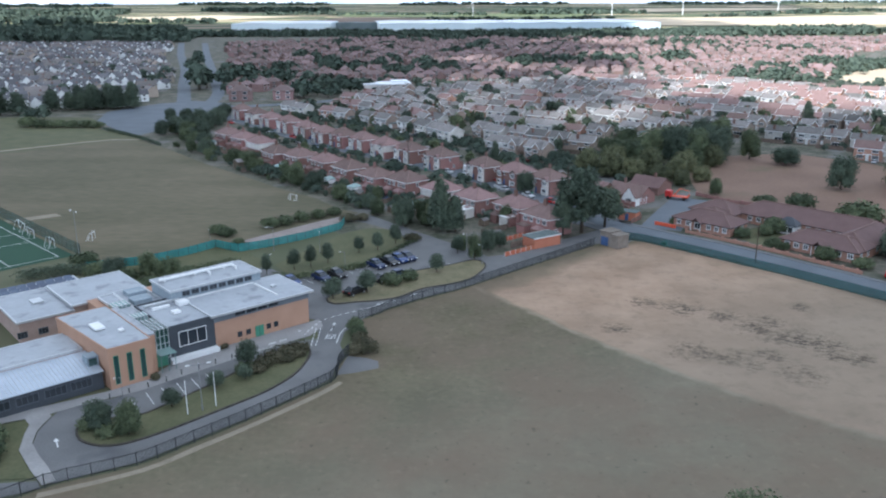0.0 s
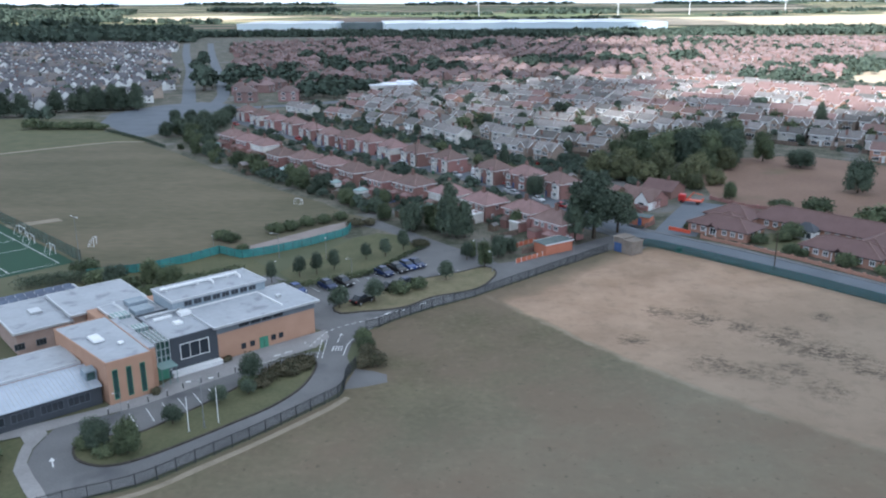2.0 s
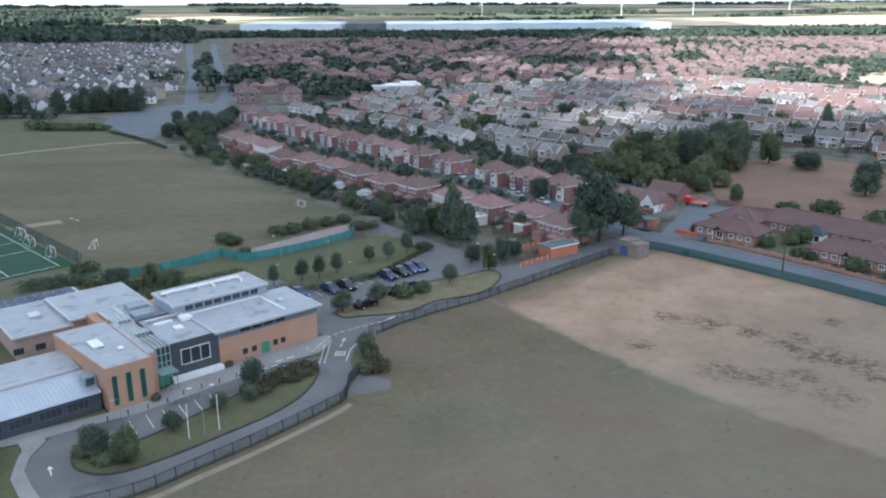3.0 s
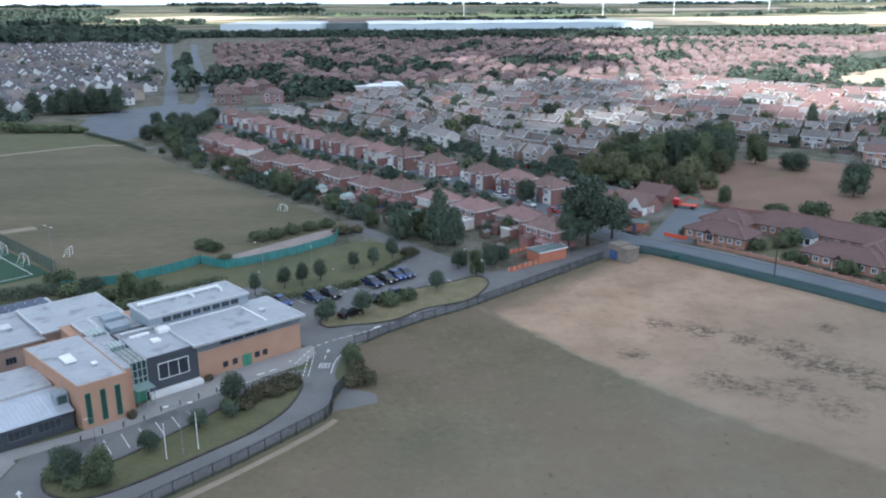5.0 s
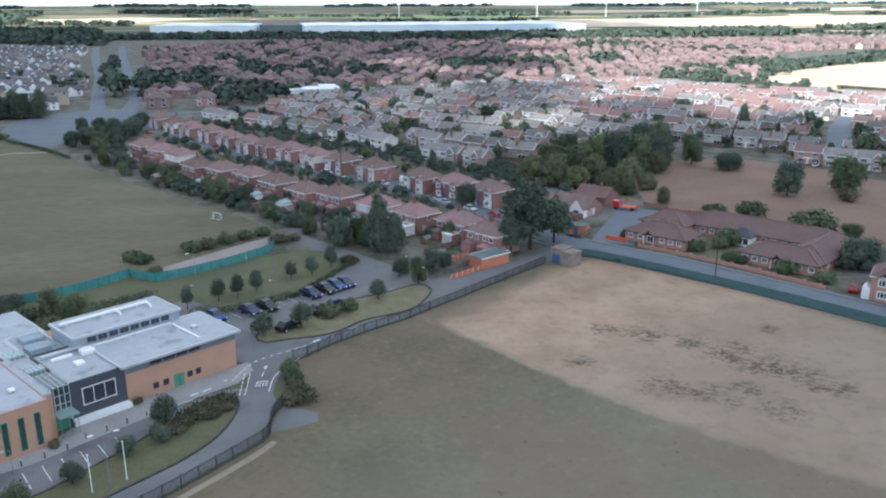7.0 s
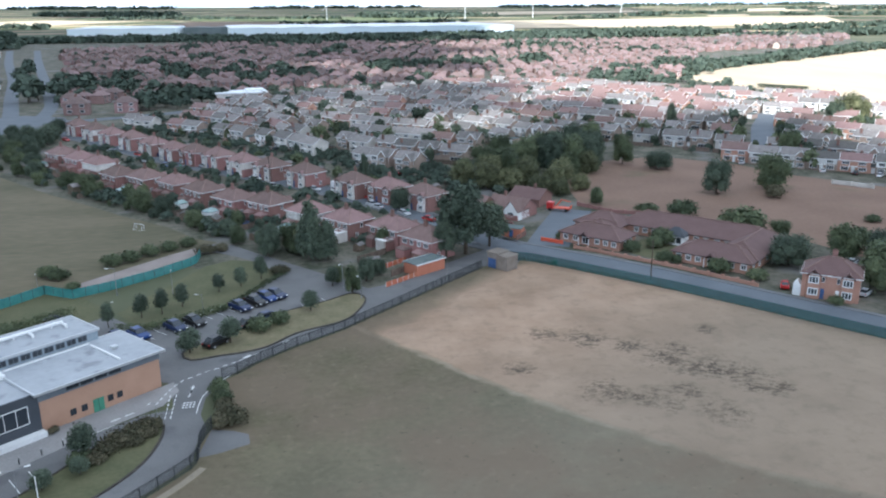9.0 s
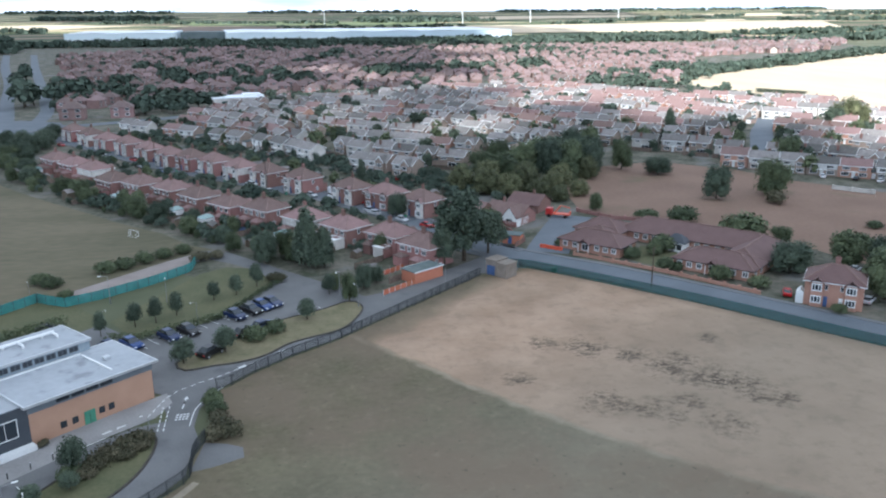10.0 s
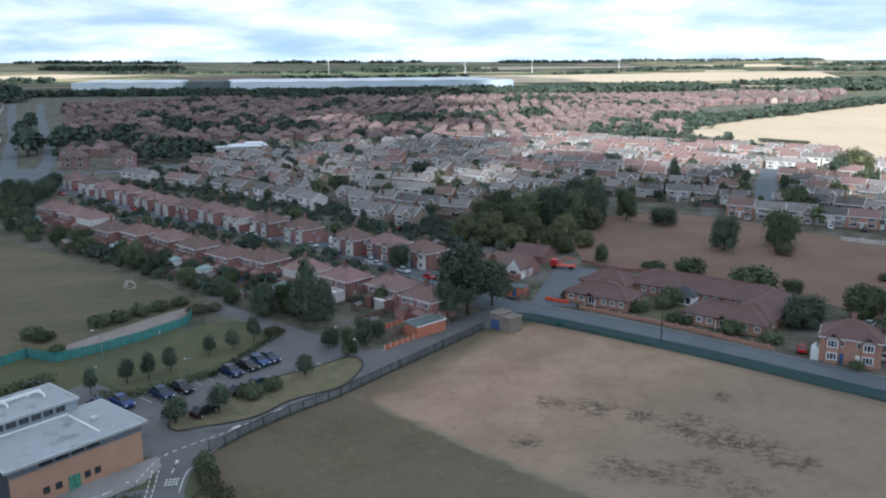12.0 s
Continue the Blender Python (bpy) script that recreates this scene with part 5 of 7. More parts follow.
for sp in gspots:
    sp.sort(key=lambda s: math.hypot(s[0] - 60, s[1]))
joined([(proto, sp[32:]) for proto, sp in zip(GREY, gspots)], "estate_houses_beyond", "further rows of grey-roofed estate houses", "houses")
for proto, sp in zip(GREY, gspots):
    place(proto, sp[:32])
    HOUSES += [(x, y) for x, y, *_ in sp]

FAR = [far_house("red brick house with red tile roof", M_FAR_RED, M_TILE_F), far_house("red brick house with gabled red tile roof", M_FAR_RED, M_TILE_F, hipped=False, wing=M_FAR_RED),
       far_house("pale rendered house with grey tile roof", M_WHITEWALL, M_TILE_FD, w=11, hipped=False, wing=M_WHITEWALL), far_house("buff brick house with grey-brown roof", M_FAR_BUFF, M_TILE_FG, w=12, hipped=False)]
FARRED = [(-160, 560), (-70, 585), (116, 655), (225, 615), (300, 690), (440, 1000), (690, 1120), (640, 1290), (300, 1300), (-180, 1300), (-330, 1150), (-240, 880)]
WHITE_E = [(-270, 455), (-195, 470), (-200, 560), (-260, 740), (-350, 980), (-400, 1180), (-760, 1150), (-640, 850), (-430, 560)]
fspots = [[], [], [], []]
for k in range(36):
    for j in range(-40, 90):
        bend = 14 * math.sin(j * 0.3 + k * 0.15)
        p = Vector((-330 + 13.5 * j + (k % 3) * 4, 545 + 23.5 * k + bend)) + Vector((rnd.uniform(-2.5, 2.5), rnd.uniform(-4, 4)))
        p.y -= 0.12 * p.x
        turn = -8 + 14 * math.cos(j * 0.3 + k * 0.15) + rnd.uniform(-5, 5) + (90 if rnd.random() < 0.12 else 0)
        if inside(p, FARRED) and rnd.random() > 0.2:
            fspots[rnd.choice((0, 0, 1))].append((p.x, p.y, turn, rnd.uniform(0.9, 1.12)))
        q = Vector((-760 + 14 * j, 470 + 24 * k + bend)) + Vector((rnd.uniform(-2, 2), rnd.uniform(-3, 3)))
        if inside(q, WHITE_E) and rnd.random() > 0.15:
            fspots[rnd.choice((2, 2, 2, 3))].append((q.x, q.y, 35 + rnd.uniform(-6, 6) + (90 if rnd.random() < 0.3 else 0), rnd.uniform(0.9, 1.1)))
VALLEY = [(500, 1080), (640, 1060), (900, 1380), (900, 1520), (740, 1510)]
for k in range(22):
    for j in range(30):
        p = Vector((480 + 15 * j, 1050 + 24 * k)) + Vector((rnd.uniform(-4, 4), rnd.uniform(-5, 5)))
        if inside(p, VALLEY) and rnd.random() > 0.25:
            fspots[rnd.choice((0, 1, 1, 3))].append((p.x, p.y, rnd.uniform(0, 180), rnd.uniform(0.9, 1.15)))
for x, y, k in ((-137, 517, 1.35), (-112, 523, 1.25), (-152, 560, 1.1)):
    fspots[0].append((x, y, 6, k))
for sp in fspots:
    sp.sort(key=lambda s: math.hypot(s[0], s[1]))
joined([(proto, sp[34:]) for proto, sp in zip(FAR, fspots)], "distant_houses", "distant red and grey roofed houses of the town", "houses")
for proto, sp in zip(FAR, fspots):
    place(proto, sp[:34])
    HOUSES += [(x, y) for x, y, *_ in sp]

# bungalows by the corner
BUNG = thing("bungalow", "brick bungalow with red tile roof and a white gable", "house", (51.3, 255.5, 0), radians(-45))
bm = B()
gable_wall(bm, -6, -4, 6, 4, 2.6, 5.2)
part("wall", bm, M_BRICK_R, BUNG)
bm = B()
gable(bm, -6, -4, 6, 4, 2.6, 5.2)
part("roof", bm, M_TILE_R, BUNG)
bm = B()
gable_wall(bm, 1.5, -6.5, 6, 0, 2.7, 5.4, across=True)
wing = part("front_wing", bm, M_WHITEWALL, BUNG, "white painted gable wing")
bm = B()
box(bm, 1.46, -6.56, 0, 6.04, -6.1, 1.5)
part("brick_plinth", bm, M_BRICK_R, BUNG)
bm = B()
gable(bm, 1.5, -6.4, 6, 0, 2.7, 5.4, 0.2, across=True)
part("wing_roof", bm, M_TILE_R, wing)
win(BUNG, 2.8, 0.9, 4.8, 2.2, -6.5, bars=2)
win(BUNG, -4.8, 0.9, -2.6, 2.2, -4.0, bars=2)
chimney(BUNG, -2, 0, 4.8, 6.2)
copy_thing(BUNG, pose(41, 261, 0, 0, 0, -50))
b3 = thing("bungalow", "plain brick bungalow with a dark brown roof beside the yard", "house", (60, 268, 0), radians(-40))
bm = B()
gable_wall(bm, -5, -4.5, 5, 4.5, 2.5, 4.9)
part("wall", bm, M_BRICK_R, b3)
bm = B()
gable(bm, -5, -4.5, 5, 4.5, 2.5, 4.9)
part("roof", bm, M_TILE_C, b3)
bm = B()
box(bm, -4.2, -4.58, 0.05, -1.8, -4.502, 2.1)
part("garage_door", bm, M_WHITE, b3)
win(b3, 0.6, 0.9, 2.6, 2.1, -4.5, bars=2)
chimney(b3, 1.5, 0, 4.5, 5.8)
HOUSES += [(51.3, 255.5), (41, 261), (60, 268)]

out = thing("brick_outhouse", "small flat-roofed red brick outhouse behind a garden wall", "outbuilding", (46.6, 232.6, 0), radians(-28))
bm = B()
box(bm, -2.6, -1.8, 0, 2.6, 1.8, 2.3)
part("wall", bm, M_BRICK_G, out)
bm = B()
box(bm, -2.75, -1.95, 2.303, 2.75, 1.95, 2.45, 0.03)
part("roof", bm, M_FELT, out, "dark felt roof")
bm = B()
box(bm, -0.5, -1.87, 0.05, 0.5, -1.803, 2.0)
part("door", bm, M_BLUEDOOR, out)

# ---- the single-storey care home ----
CARE = thing("care_home", "long single-storey brick care home with brown tiled hipped roofs", "care home", (56.8, 225.2, 0), math.atan2(-0.714, 0.70))
for x0, y0, x1, y1, zr in ((0, 0.8, 16.3, 9.8, 4.9), (2, 8.4, 9, 15, 4.3), (-2.2, 12.6, 10.2, 22.4, 5.0), (7.8, 17.7, 47.3, 28.7, 5.5), (29.5, 1.5, 47.5, 10.5, 4.9), (38.2, 4.6, 47.7, 28.4, 5.2)):
    bm = B()
    box(bm, x0, y0, 0, x1, y1, 2.45)
    part("wall", bm, M_BRICK_P, CARE)
    bm = B()
    hip(bm, x0, y0, x1, y1, 2.55, zr, 0.5)
    roof = part("roof", bm, M_TILE_C, CARE)
    bm = B()
    k, o = min(x1 - x0, y1 - y0) / 2, 0.5
    ends = ((x0 + k, (y0 + y1) / 2), (x1 - k, (y0 + y1) / 2)) if x1 - x0 > y1 - y0 else (((x0 + x1) / 2, y0 + k), ((x0 + x1) / 2, y1 - k))
    tube(bm, (*ends[0], zr + 0.12), (*ends[1], zr + 0.12), 0.13, n=6)
    for cx, cy in ((x0 - o, y0 - o), (x1 + o, y0 - o), (x0 - o, y1 + o), (x1 + o, y1 + o)):
        e = min(ends, key=lambda p: math.hypot(p[0] - cx, p[1] - cy))
        tube(bm, (cx, cy, 2.66), (*e, zr + 0.1), 0.11, n=6)
    part("ridge_tiles", bm, M_RIDGE, roof)
    bm = B()
    for q in ((x0 - 0.56, y0 - 0.56, x1 + 0.56, y0 - 0.505), (x1 + 0.505, y0 - 0.5, x1 + 0.56, y1 + 0.5), (x0 - 0.56, y0 - 0.5, x0 - 0.505, y1 + 0.5)):
        box(bm, q[0], q[1], 2.36, q[2], q[3], 2.52)
    part("gutter", bm, M_DARKM, roof, "dark eaves gutter")
for v, us in ((0.8, (0.9, 3.6, 9.6, 11.9, 14.1)), (1.5, (30.3, 32.6, 34.9, 40.2, 42.6, 45.3)), (17.7, (12.2, 14.6, 17.0, 19.4, 28.2, 30.6, 33.4, 35.8))):
    for u in us:
        win(CARE, u, 0.8, u + 1.35, 2.15, v, bars=1, bar=0.2)
for v in (3.2, 6.4):
    win(CARE, v, 0.8, v + 1.3, 2.1, 16.3, "right", bars=1, bar=0.18)
for v in (3, 6.5, 12, 16, 20, 24):
    win(CARE, v, 0.8, v + 1.3, 2.1, 47.7 if v > 5 else 47.5, "right", bars=1, bar=0.18)
for x, y in ((5.6, 0.8), (37.2, 1.5)):
    bm = B()
    gable_wall(bm, x, y - 1.1, x + 3.0, y + 1, 2.3, 3.6, across=True)
    bmesh.ops.delete(bm, geom=[v for v in bm.verts if v.co.z < 0.1], context="VERTS")
    bmesh.ops.holes_fill(bm, edges=bm.edges[:])
    porch = part("porch_gable", bm, M_WHITEWALL, CARE, "white boarded porch gable")
    for dx in (0.12, 2.88):
        bm = B()
        box(bm, x + dx - 0.08, y - 1.05, 0, x + dx + 0.08, y - 0.9, 2.3)
        part("porch_post", bm, M_WHITE, CARE)
    bm = B()
    gable(bm, x, y - 1.1, x + 3.0, y + 2, 2.34, 3.66, 0.2, across=True)
    part("porch_roof", bm, M_TILE_C, porch)
    win(CARE, x + 0.6, 0.4, x + 2.4, 2.2, y, bars=1, bar=0.16)
bm = B()
prism(bm, [(22, 14.2), (26.4, 14.2), (27.2, 15.6), (27, 17.65), (21.6, 17.65), (21.4, 15.6)], 0, 2.3)
cons = part("conservatory", bm, M_WHITE, CARE, "white framed conservatory with a grey glass roof")
bm = B()
hip(bm, 21.5, 14.2, 27.1, 18.4, 2.32, 4.2, 0.1)
part("conservatory_roof", bm, M_SLATE, cons)
for u in (22.1, 23.6, 25.1):
    win(cons, u, 0.5, u + 1.3, 2.1, 14.2, bars=0)
HOUSES += [(60, 213), (75, 210), (85, 205), (95, 195), (70, 230), (85, 222), (90, 190)]

# ---- trees ----
def crown_data(seed, lobes, leaves, size, core=0.66):
    """Leaf clumps set over the skins of overlapping lobes, with a rough dark heart. lobes: x, y, z, radius, height."""
    r = np.random.RandomState(seed)
    verts, faces = [], []
    area = np.array([l[3] * l[4] for l in lobes])
    pick = r.choice(len(lobes), leaves, p=area / area.sum())
    d = r.normal(size=(leaves, 3))
    d /= np.linalg.norm(d, axis=1)[:, None]
    d[:, 2] = np.where(d[:, 2] < -0.6, -d[:, 2], d[:, 2])
    for i in range(leaves):
        x, y, z, rad, hh = lobes[pick[i]]
        k = 0.62 + 0.58 * r.rand() ** 1.5
        c = np.array((x, y, z)) + d[i] * (rad, rad, hh) * k
        n = d[i] + r.normal(size=3) * 0.55 + (0, 0, 0.35)
        n /= np.linalg.norm(n)
        a = np.cross(n, r.normal(size=3))
        a /= np.linalg.norm(a) + 1e-9
        b = np.cross(n, a)
        s = size * (0.6 + 0.8 * r.rand())
        q = len(verts)
        verts += [tuple(c + a * s + n * s * 0.15), tuple(c + b * s * (0.6 + 0.4 * r.rand())), tuple(c - a * s * (0.7 + 0.3 * r.rand()) - n * s * 0.25), tuple(c - b * s * 0.7)]
        faces.append((q, q + 1, q + 2, q + 3))
    bm = B()
    for x, y, z, rad, hh in lobes:
        g = bmesh.ops.create_icosphere(bm, subdivisions=2 if leaves > 1900 else 1, radius=1)
        for v in g["verts"]:
            w = 1 + 0.22 * noise.noise(v.co * 2.3 + Vector((seed, x, y)))
            v.co = Vector((x, y, z)) + Vector((v.co.x * rad, v.co.y * rad, v.co.z * hh)) * core * w
    bm.verts.index_update()
    q = len(verts)
    verts += [tuple(v.co) for v in bm.verts]
    faces += [tuple(v.index + q for v in f.verts) for f in bm.faces]
    bm.free()
    me = bpy.data.meshes.new("crown")
    me.from_pydata(verts, [], faces)
    return me


def tree_proto(label, material, seed, lobes, leaves, size, trunk=(0.25, 3.0), name="tree", category="tree", group="trees"):
    t = thing(name, label, category, group=group)
    r = random.Random(seed)
    bm = B()
    tube(bm, (0, 0, -0.1), (0.05, 0, trunk[1]), trunk[0], trunk[0] * 0.62, 7)
    for x, y, z, rad, hh in lobes[:5]:
        tube(bm, (0.05, 0, trunk[1] * r.uniform(0.75, 1.0)), (x * 0.8, y * 0.8, z - hh * 0.2), trunk[0] * 0.4, trunk[0] * 0.12, 5)
    part("trunk", bm, M_BARK, t)
    me = crown_data(seed, lobes, leaves, size)
    me.materials.append(material)
    new("crown", me).parent = t
    return t


def lobed(seed, h, r, z0, n=7, lift=0.0):
    """Lobes for a broad crown from z0 to h of overall radius r."""
    q = random.Random(seed)
    out = [(0, 0, (h + z0) / 2 + lift, r * 0.66, (h - z0) * 0.47)]
    for i in range(n):
        a = 2 * math.pi * (i + q.uniform(-0.3, 0.3)) / n
        k = q.uniform(0.42, 0.62)
        out.append((math.cos(a) * r * k, math.sin(a) * r * k, z0 + (h - z0) * (q.uniform(0.22, 0.3) if i % 2 else q.uniform(0.45, 0.68)), r * q.uniform(0.36, 0.52), (h - z0) * q.uniform(0.24, 0.34)))
    return out


# unit trees are about 10 m high and are scaled to each spot
T_NEAR = [tree_proto("broad dark green deciduous tree", M_LEAF_D, 3, lobed(3, 10, 4.3, 0.4, 11), 5200, 0.24, (0.3, 3.2)),
          tree_proto("rounded green deciduous tree", M_LEAF, 5, lobed(5, 10, 4.4, 0.2, 10), 5200, 0.24, (0.28, 2.6)),
          tree_proto("uneven green deciduous tree", M_LEAF, 8, lobed(8, 10, 3.7, 0.5, 9), 4600, 0.24, (0.26, 3.0))]
T_OAK = tree_proto("tall dark green tree with a broken uneven crown", M_LEAF_D, 17, [(0.1, 0, 6.6, 2.3, 2.5), (2.1, 0.5, 5.3, 1.9, 1.8), (-2.2, -0.4, 5.8, 1.9, 2.0), (0.5, 2.2, 4.9, 1.8, 1.7), (-0.6, -2.1, 5.2, 1.9, 1.8), (1.1, -0.9, 8.1, 1.4, 1.5), (-1.0, 0.7, 8.4, 1.3, 1.3),
                                         (3.1, -0.5, 3.7, 1.3, 1.1), (-3.2, 0.7, 3.6, 1.3, 1.2), (0.4, -1.6, 3.4, 1.7, 1.2), (2.0, 2.4, 6.8, 1.2, 1.1), (-2.3, 1.6, 7.2, 1.2, 1.1)], 6500, 0.21, (0.3, 5.0))
T_OLIVE = tree_proto("overgrown olive-green thicket tree", M_LEAF_O, 9, lobed(9, 10, 4.6, 0.0, 10), 4200, 0.27, (0.24, 2.4))
T_UP = tree_proto("small upright tree with a dense oval crown", M_LEAF_D, 12, [(0, 0, 5.6, 2.6, 4.2), (0.7, 0.4, 4.4, 2.2, 2.6), (-0.6, -0.5, 6.4, 2.0, 3.0)], 2200, 0.28, (0.22, 3.0), group="car park trees")
T_CON = tree_proto("tall dark conifer tree", M_LEAF_D, 14, [(0, 0, 2.3, 2.5, 2.2), (0.2, 0.1, 4.6, 2.3, 2.6), (-0.2, 0, 6.8, 1.9, 2.4), (0.1, 0.1, 8.5, 1.2, 1.7)], 3200, 0.24, (0.26, 3.0))
T_MID = [tree_proto("garden tree with a rounded green crown", M_LEAF, 21, lobed(21, 10, 4.4, 0.8, 5), 420, 0.75, (0.25, 2.5)),
         tree_proto("garden tree with a dark green crown", M_LEAF_D, 23, lobed(23, 10, 4.0, 0.6, 5), 420, 0.75, (0.25, 2.5))]
T_FAR = tree_proto("distant rounded town tree with dark leaves", M_FARLEAF, 41, [(0, 0, 4.8, 4.0, 4.4), (2.0, 1.0, 3.8, 3.0, 3.0), (-2.0, -0.8, 5.2, 2.8, 3.4)], 130, 1.15, (0.25, 2.0))
T_SHRUB = tree_proto("low rounded dense green shrub", M_LEAF, 31, [(0, 0, 3.6, 5.2, 3.9), (2.4, 1.2, 3.2, 3.8, 3.2), (-2.6, -1, 3.4, 3.6, 3.4), (0.5, -2.6, 3.0, 3.4, 3.0)], 1100, 0.6, (0.3, 1.5), name="shrub", category="shrub", group="shrubs")
T_BRONZE = tree_proto("low dense bronze-leaved shrub", M_LEAF_B, 33, [(0, 0, 3.2, 5.0, 3.3), (2.6, -1.2, 2.8, 3.8, 3.0), (-2.6, 1, 3.0, 3.6, 3.0)], 900, 0.6, (0.3, 1.5), name="shrub", category="shrub", group="shrubs")


def plant(proto, rows):
    """Rows of x, y, height in metres, spread (1: as the unit tree)."""
    place(proto, [(x, y, rnd.uniform(0, 360), (h / 10 * s, h / 10 * s * rnd.uniform(0.92, 1.08), h / 10)) for x, y, h, s in rows])


near = [[], [], []]
for i, row in enumerate([ (-15, 224, 8, 0.9), (-10, 229, 7, 1), (12.4, 227, 5.5, 1), (20, 265, 7, 1), (43, 243, 7, 1), (121, 271.4, 11, 1.0), (141.1, 274, 12, 1.1),
                         (109, 324, 11.6, 0.98), (118.6, 312.5, 6.6, 1.8), (79, 263, 5.3, 1.05), (103.4, 198, 7.2, 1.6), (115, 222, 4.2, 1.6), (118.8, 200.4, 8.5, 1.4), (126, 196, 8, 1.3), (112.6, 178, 11, 1.1), (119, 184, 9, 1.2), (174.8, 322, 11, 1.0),
                         (70, 316, 13.5, 1.1), (78, 314, 14, 1.0), (86, 313, 13.5, 1.0), (94, 316, 12, 1.0), (60, 306, 11, 1.2), (82, 302, 9, 1.2), (72, 316, 9, 1.2), (84, 322, 9, 1.2), (92, 336, 10, 1.2), (99, 330, 9, 1.2), (84, 350, 9, 1.2), (100, 358, 11, 1.1), (112, 372, 10, 1.1),
                         (-49.8, 112.2, 4.8, 0.95), (-45.2, 111.2, 5.2, 0.95), (3.7, 194, 6.5, 0.75), (7, 201.5, 5.5, 0.9), (0.5, 201.5, 4, 1), (249, 409, 11, 1.1), (-62, 176, 6, 1.1), (-68, 180, 6, 1.1), (-75, 178, 5, 1.2), (-57, 172, 5, 1.3),
                         (10, 205, 4, 1), (32.6, 86.5, 8, 1), (35, 233, 9, 0.9), (48, 314, 6, 1.3), (56, 324, 9, 1.2), (64, 316, 8.5, 1.3), (71, 330, 9, 1.3), (79, 338, 10, 1.3), (88, 345, 10, 1.3), (66, 342, 10, 1.2), (104, 345, 10, 1.2), (90, 326, 11, 1.2)]):
    near[(0, 1, 2, 0, 1)[i % 5]].append(row)
line = along(smooth_line([(-122, 347), (-100, 321), (-84, 303), (-70, 287), (-57, 272), (-43.5, 258.5), (-28, 240)], 4), 3.0)
for p, a in line:
    if rnd.random() < 0.25:
        continue
    near[rnd.randrange(3)].append((p.x + rnd.uniform(-0.5, 6), p.y + rnd.uniform(-0.5, 6), 1.7 + 4.8 * rnd.random() ** 2, rnd.uniform(0.8, 1.6)))
    if rnd.random() < 0.75:
        near[rnd.randrange(3)].append((p.x + rnd.uniform(5, 13), p.y + rnd.uniform(5, 11), 1.5 + 4.6 * rnd.random() ** 1.8, rnd.uniform(0.9, 1.3)))
for x, y, h in ((-137, 381, 7), (-133, 388, 8), (-128, 382, 6.5), (-124, 389, 8), (-121, 397, 8), (-121, 409, 8), (-122, 420, 8), (-124, 436, 8), (-132, 404, 7), (-140, 424, 7), (-148, 424, 7), (-130, 415, 8), (-120, 385, 7), (-116, 375, 6)):
    near[0].append((x, y, h, 1.15))
for i in range(10):
    near[i % 2].append((-135 + 3 * i + rnd.uniform(-4, 4), 390 - 5 * i + rnd.uniform(-6, 6), rnd.uniform(4, 7), 1.3))
for i in range(5):
    near[i % 3].append((-28 + 4.6 * i + rnd.uniform(-1.5, 1.5), 241 - 3.9 * i + rnd.uniform(-2, 4), rnd.uniform(3.2, 6.2), 1.1))
for proto, rows in zip(T_NEAR, near):
    plant(proto, rows)
plant(T_OAK, [(31.8, 218.4, 17.4, 1.08), (38.6, 223.6, 11, 1.1), (26.6, 215.6, 9.5, 1.1)])
plant(T_OLIVE, [(44, 296, 9, 1.2), (51, 290, 8.5, 1.3), (58, 286, 7.5, 1.4), (66, 281, 6, 1.5), (72, 277, 5, 1.5), (65, 294, 9.5, 1.2), (73, 288, 7.5, 1.3), (80, 283, 5.5, 1.4), (54, 302, 9, 1.3), (78, 297, 8, 1.3), (258, 412, 15, 1.25), (266, 416, 12, 1.2), (91, 309, 8, 1.2), (-7, 226, 6, 1.1)])
plant(T_CON, [(159.6, 399.5, 13, 1.0), (-5.0, 219.5, 14, 0.85), (-1.2, 218.5, 9.5, 1.05), (-3.2, 218.2, 8, 1.1), (-6.8, 223, 9, 0.95), (12, 310, 9, 0.8), (-207, 472, 12, 1.5), (-215, 470, 10, 1.6), (-222, 472, 10, 1.6), (-199, 476, 12, 1.5), (-192, 482, 10, 1.6), (-230, 467, 12, 1.6), (-211, 476, 14, 1.5), (-203, 480, 14, 1.5), (-196, 476, 13, 1.6), (-188, 477, 15, 1.2), (-240, 450, 12, 1.7), (-249, 448, 12, 1.7), (-258, 446, 12, 1.7), (-219, 477, 13, 1.6)])
plant(T_UP, [(-37.1, 185.8, 4.8, 1.1), (-33.6, 187.4, 5.2, 1.0), (-30.3, 191, 4.8, 1.1), (-24.1, 199, 4.0, 1.2), (-19.8, 201.6, 4.4, 1.15), (-15.9, 206.5, 5.2, 1), (-25.3, 166.8, 4.5, 1.7), (-18.8, 170.6, 4.8, 1.6), (-4.8, 184.8, 4.2, 1.45), (-0.4, 199, 4.4, 1.2),
             (-34.2, 133.4, 5.0, 1.35), (-37.2, 125.8, 2.9, 1.7), (-42.0, 119.4, 3.0, 1.7), (-33.5, 129, 2.6, 1.6), (-42.3, 181.4, 5, 0.9)])
